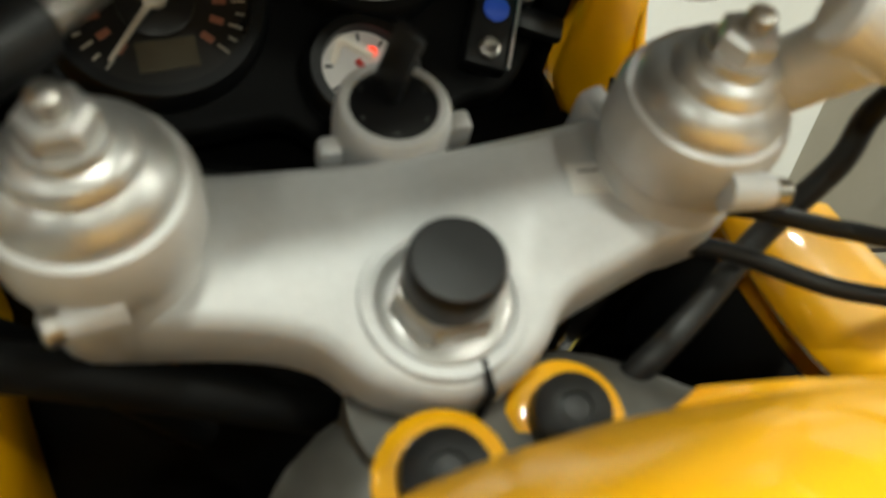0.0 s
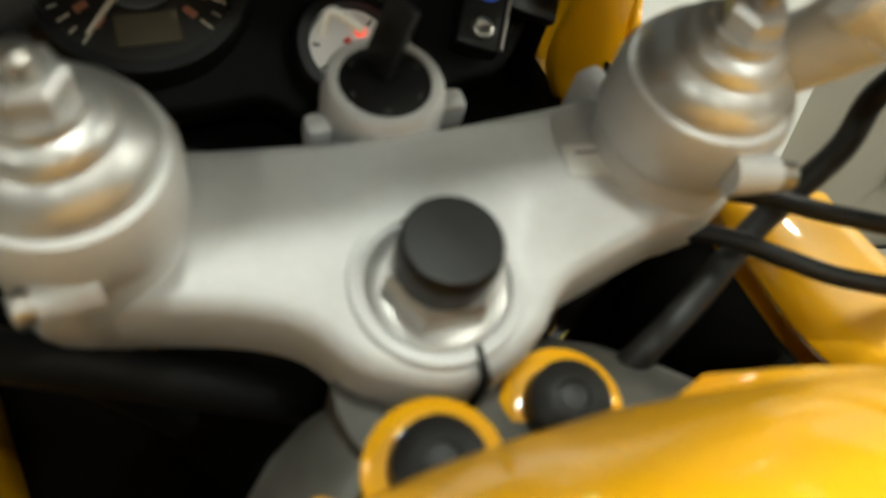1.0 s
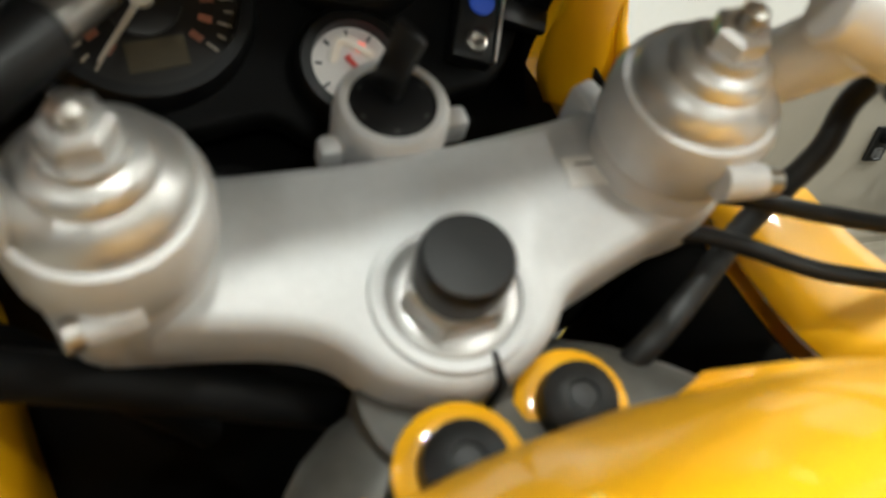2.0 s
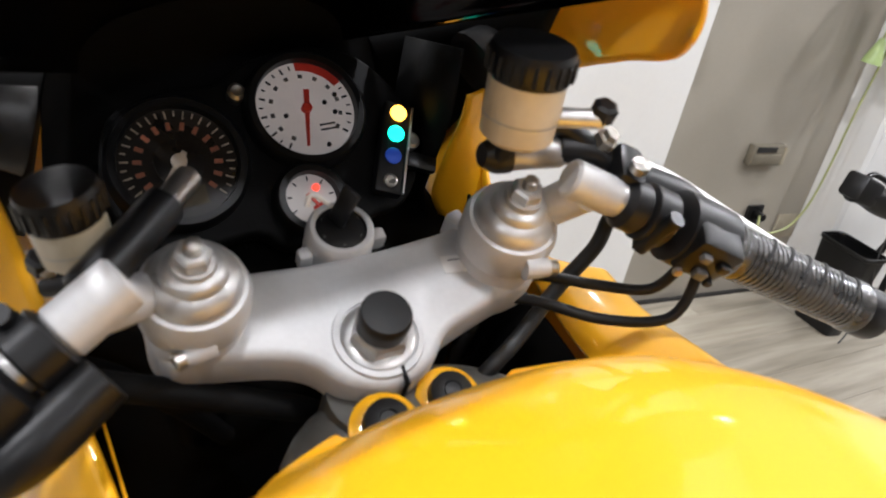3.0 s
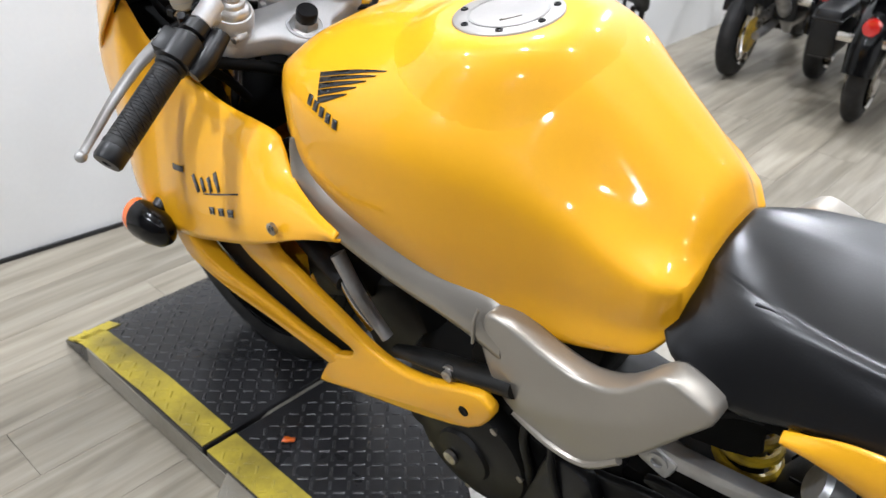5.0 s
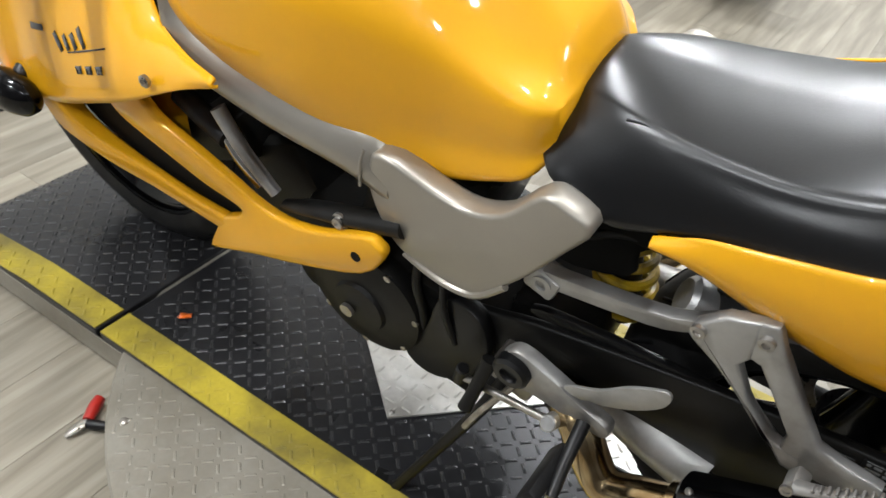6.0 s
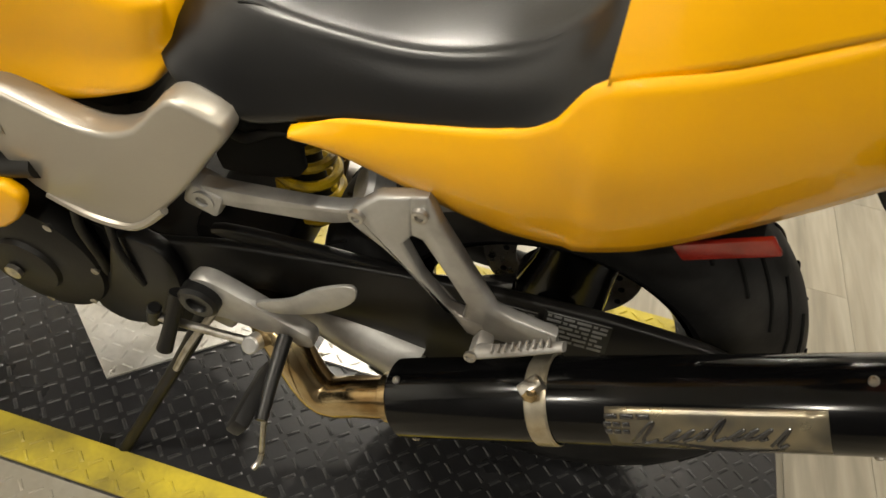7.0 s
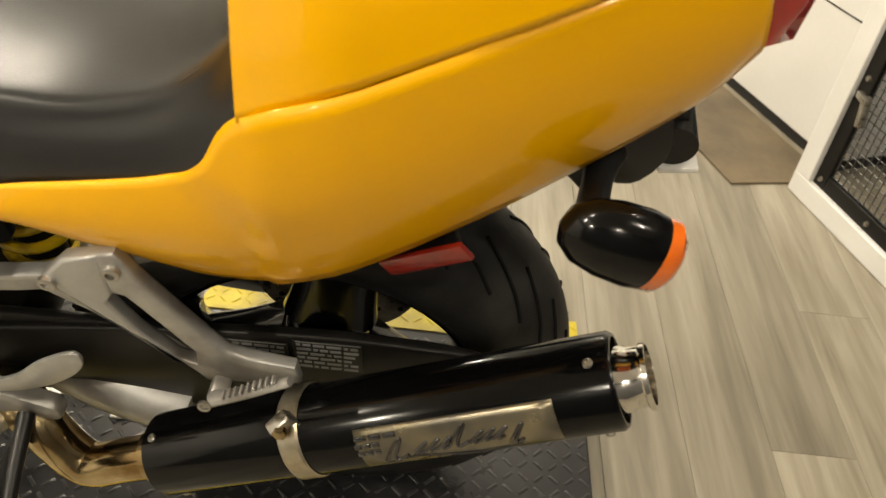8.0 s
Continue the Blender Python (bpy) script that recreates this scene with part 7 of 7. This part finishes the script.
    if bags:
        for y in (-0.27, 0.27):
            P("saddle_bag", box((0.46, 0.17, 0.30), pose(0.06, y, 0.52), 0.04), BLACK, "black hard saddle bag")
            P("bag_lid", box((0.47, 0.18, 0.02), pose(0.06, y, 0.60), 0.006), SATINBLACK, "bag lid seam")
            P("bag_latch", box((0.05, 0.02, 0.02), pose(0.10, y - 0.09, 0.60), 0.004), CHROME, "chrome bag latch")
        P("rear_fender", tube([(-0.30, 0, 0.36), (-0.22, 0, 0.58), (0.05, 0, 0.68), (0.3, 0, 0.66)], [0.09, 0.11, 0.12, 0.12], 16), GLOSSBLACK, "black rear fender")
        P("lamp_bar", box((0.03, 0.34, 0.05), pose(-0.30, 0, 0.56), 0.01), CHROME, "chrome lamp bar")
        P("tail_lamp", lathe([(0.05, 0), (0.045, 0.04), (0.001, 0.05)], (-0.30, 0, 0.64), (-1, 0, 0), 18), RED, "red tail lamp")
        P("top_case", box((0.30, 0.34, 0.26), pose(-0.04, 0, 0.98), 0.04), BLACK, "black top case")
    dh = -0.14 if tail else 0.0
    P("handlebar", tube([(0.88, -0.36, 1.02 + dh), (1.0, -0.22, 1.05 + dh), (1.05, 0, 1.02 + dh), (1.0, 0.22, 1.05 + dh), (0.88, 0.36, 1.02 + dh)], 0.014, 10), BLACK if tail else CHROME, "handlebar")
    for y in (-0.36, 0.36):
        P("grip", rod((0.88, y, 1.02 + dh), (0.80, y * 1.22, 1.00 + dh), 0.019, 12), RUBBER, "black grip")
        P("mirror_stalk", tube([(0.98, y * 0.75, 1.05 + dh), (0.95, y * 1.0, 1.20 + dh), (0.94, y * 1.15, 1.28 + dh)], 0.008, 8, 3), BLACK, "black mirror stalk")
        P("mirror_head", box((0.03, 0.16, 0.085), pose(0.94, y * 1.25, 1.30 + dh, 10, 0, 0), 0.015), BLACK, "black mirror shell")
        P("mirror_glass", box((0.006, 0.14, 0.068), pose(0.922, y * 1.25, 1.30 + dh, 10, 0, 0), 0.006), MIRROR, "mirror glass")
    P("fork", tube([(1.42, -0.08, 0.30), (1.10, -0.08, 0.95)], 0.025, 10, 1), CHROME, "fork tube")
    P("fork", tube([(1.42, 0.08, 0.30), (1.10, 0.08, 0.95)], 0.025, 10, 1), CHROME, "fork tube")
    return t


parked_bike(pose(2.885, 0.51, 0, 0, 0, 3), True, False, "black sport motorcycle with amber indicators parked on the floor", GLOSSBLACK)
parked_bike(pose(3.16, 0.22, 0, 0, 0, 4), False, True, "blue and chrome cruiser with black saddle bags parked on the floor", BLUE)
parked_bike(pose(2.74, -0.09, 0, 0, 0, 5), False, True, "black and chrome cruiser with black saddle bags parked on the floor", GLOSSBLACK)

# cabinet with a wire cage behind the bike
cab = thing("cabinet", "white cabinet with a dark plinth strip", "cabinet")
ca, cb = Vector((1.20, -2.165, 0)), Vector((2.60, -1.60, 0))
cd = (cb - ca).normalized()
cn = Vector((cd.y, -cd.x, 0))
part("body", loft([[p + Vector((0, 0, z)) for p in (ca, cb, cb + cn * 0.4, ca + cn * 0.4)] for z in (0.03, 1.0)]), WALLWHITE, cab, bevel=0.004)
part("plinth", loft([[p + Vector((0, 0, z)) for p in (ca + cn * 0.004, cb + cn * 0.004, cb + cn * 0.38, ca + cn * 0.38)] for z in (0.001, 0.03)]), DARKTRIM, cab, "dark plinth strip")
part("door_gap", loft([[p + Vector((0, 0, z)) for p in (ca - cn * 0.001, cb - cn * 0.001, cb + cn * 0.01, ca + cn * 0.01)] for z in (0.372, 0.376)]), DARKTRIM, cab, "dark joint between the doors")
cage = thing("wire_cage", "white-framed cage door with black wire mesh", "cage")
g0, g1 = Vector((1.105, -2.032, 0)), Vector((0.19, -2.340, 0))
gd = (g1 - g0).normalized()
gn = Vector((-gd.y, gd.x, 0))
if gn.y > 0:
    gn = -gn


def rail(a0, a1, z0, z1, deep0, deep1, mat, name, label=""):
    part(name, loft([[g0 + gd * a + gn * q + Vector((0, 0, z)) for a, q in ((a0, deep0), (a1, deep0), (a1, deep1), (a0, deep1))] for z in (z0, z1)]), mat, cage, label, bevel=0.003)


rail(0.0, 0.97, 0.001, 0.058, 0, 0.05, WALLWHITE, "bottom_rail", "white bottom rail")
rail(0.0, 0.055, 0.058, 1.0, 0, 0.05, WALLWHITE, "post", "white post")
rail(0.915, 0.97, 0.058, 1.0, 0, 0.05, WALLWHITE, "post", "white post")
rail(0.0, 0.97, 1.0, 1.05, 0, 0.05, WALLWHITE, "top_rail", "white top rail")
rail(0.055, 0.095, 0.058, 1.0, 0.012, 0.03, SATINBLACK, "inner_frame", "black inner frame bar")
rail(0.095, 0.915, 0.058, 0.098, 0.012, 0.03, SATINBLACK, "inner_frame", "black inner frame bar")
rail(0.0, 0.97, 0.0, 1.0, 0.30, 0.32, SATINBLACK, "back_panel", "dark back panel")
wires = bmesh.new()
for k in range(44):
    a = 0.10 + k * 0.0186
    tube([g0 + gd * a + gn * 0.02 + Vector((0, 0, 0.09)), g0 + gd * a + gn * 0.02 + Vector((0, 0, 1.0))], 0.0016, 4, 1, bm=wires)
for k in range(48):
    z = 0.10 + k * 0.0186
    tube([g0 + gd * 0.09 + gn * 0.022 + Vector((0, 0, z)), g0 + gd * 0.92 + gn * 0.022 + Vector((0, 0, z))], 0.0016, 4, 1, bm=wires)
tagged(part("wire_mesh", wires, MESHMAT, cage, "square grey wire mesh"), kind="stuff")
for a, z in ((0.075, 0.08), (0.25, 0.078), (0.5, 0.078), (0.075, 0.35)):
    part("frame_bolt", lathe([(0.007, 0), (0.006, 0.005), (0.001, 0.006)], g0 + gd * a + gn * 0.012 + Vector((0, 0, z)), -gn, 12), STEEL, cage, "round frame bolt")
part("latch", box((0.02, 0.018, 0.07), Matrix.Translation(g0 + gd * 0.115 - gn * 0.004 + Vector((0, 0, 0.29))) @ pose(0, 0, 0, 0, 20, 0), 0.004), STEEL, cage, "small steel latch")
part("latch", box((0.05, 0.014, 0.016), Matrix.Translation(g0 + gd * 0.10 - gn * 0.006 + Vector((0, 0, 0.315))), 0.003), STEEL, cage, "small steel latch bar")
mat_ = thing("floor_mat", "brown wood-look board lying before the cabinet", "board")
part("board", loft([[Vector((x, y, z)) for x, y in ((1.09, -1.885), (1.125, -2.05), (1.22, -2.13), (2.2, -1.74), (2.1, -1.50))] for z in (0.0005, 0.006)]), material("brown_board", (0.20, 0.15, 0.09), 0.5, vary=0.25, scale=5, fine=60, dirt=(0.10, 0.075, 0.045)), mat_)

pl = thing("pliers", "pliers with a red grip lying on the floor", "pliers")
part("grip", tube([(-0.255, 0.038, 0.014), (-0.275, 0.028, 0.014), (-0.296, 0.016, 0.012)], [0.010, 0.011, 0.009], 12), REDGRIP, pl, "red plastic grip")
part("grip", tube([(-0.285, -0.020, 0.012), (-0.295, -0.004, 0.012), (-0.302, 0.010, 0.012)], [0.008, 0.009, 0.008], 12), BLACK, pl, "dark grip")
part("jaws", tube([(-0.298, 0.013, 0.011), (-0.318, 0.016, 0.010), (-0.340, 0.018, 0.008)], [0.010, 0.010, 0.004], 10, flat=0.6), STEEL, pl, "steel jaws")
scrap = thing("paper_scrap", "small orange scrap lying on the lift deck", "scrap")
part("scrap", sheet([[(-0.075, 0.036, 0.0785), (-0.062, 0.042, 0.0795)], [(-0.070, 0.028, 0.0788), (-0.056, 0.033, 0.0782)], [(-0.058, 0.018, 0.0785), (-0.050, 0.024, 0.0792)]]), ORANGE, scrap, solid=0.0008)


# ---- floor planks, each its own piece ----
PW, PL = 0.152, 1.22
plank_meshes = {}
count = 0
for j in range(int(4.9 / PW)):
    y = -3.3 + (j + 0.5) * PW
    x = -2.5 - (0.37 * j) % PL
    while x < 6.2:
        a, b = max(x, -2.5), min(x + PL, 6.2)
        if b - a > 0.05:
            key = round(b - a, 3)
            if key not in plank_meshes:
                bm = box((key - 0.0008, PW - 0.0008, 0.005), None, 0.0006)
                me = bpy.data.meshes.new("plank")
                bm.to_mesh(me)
                bm.free()
                me.materials.append(PLANK)
                plank_meshes[key] = me
            ob = new("plank", plank_meshes[key])
            ob.matrix_basis = pose((a + b) / 2, y, -0.0025)
            ob.parent = floor
            count += 1
        x += PL
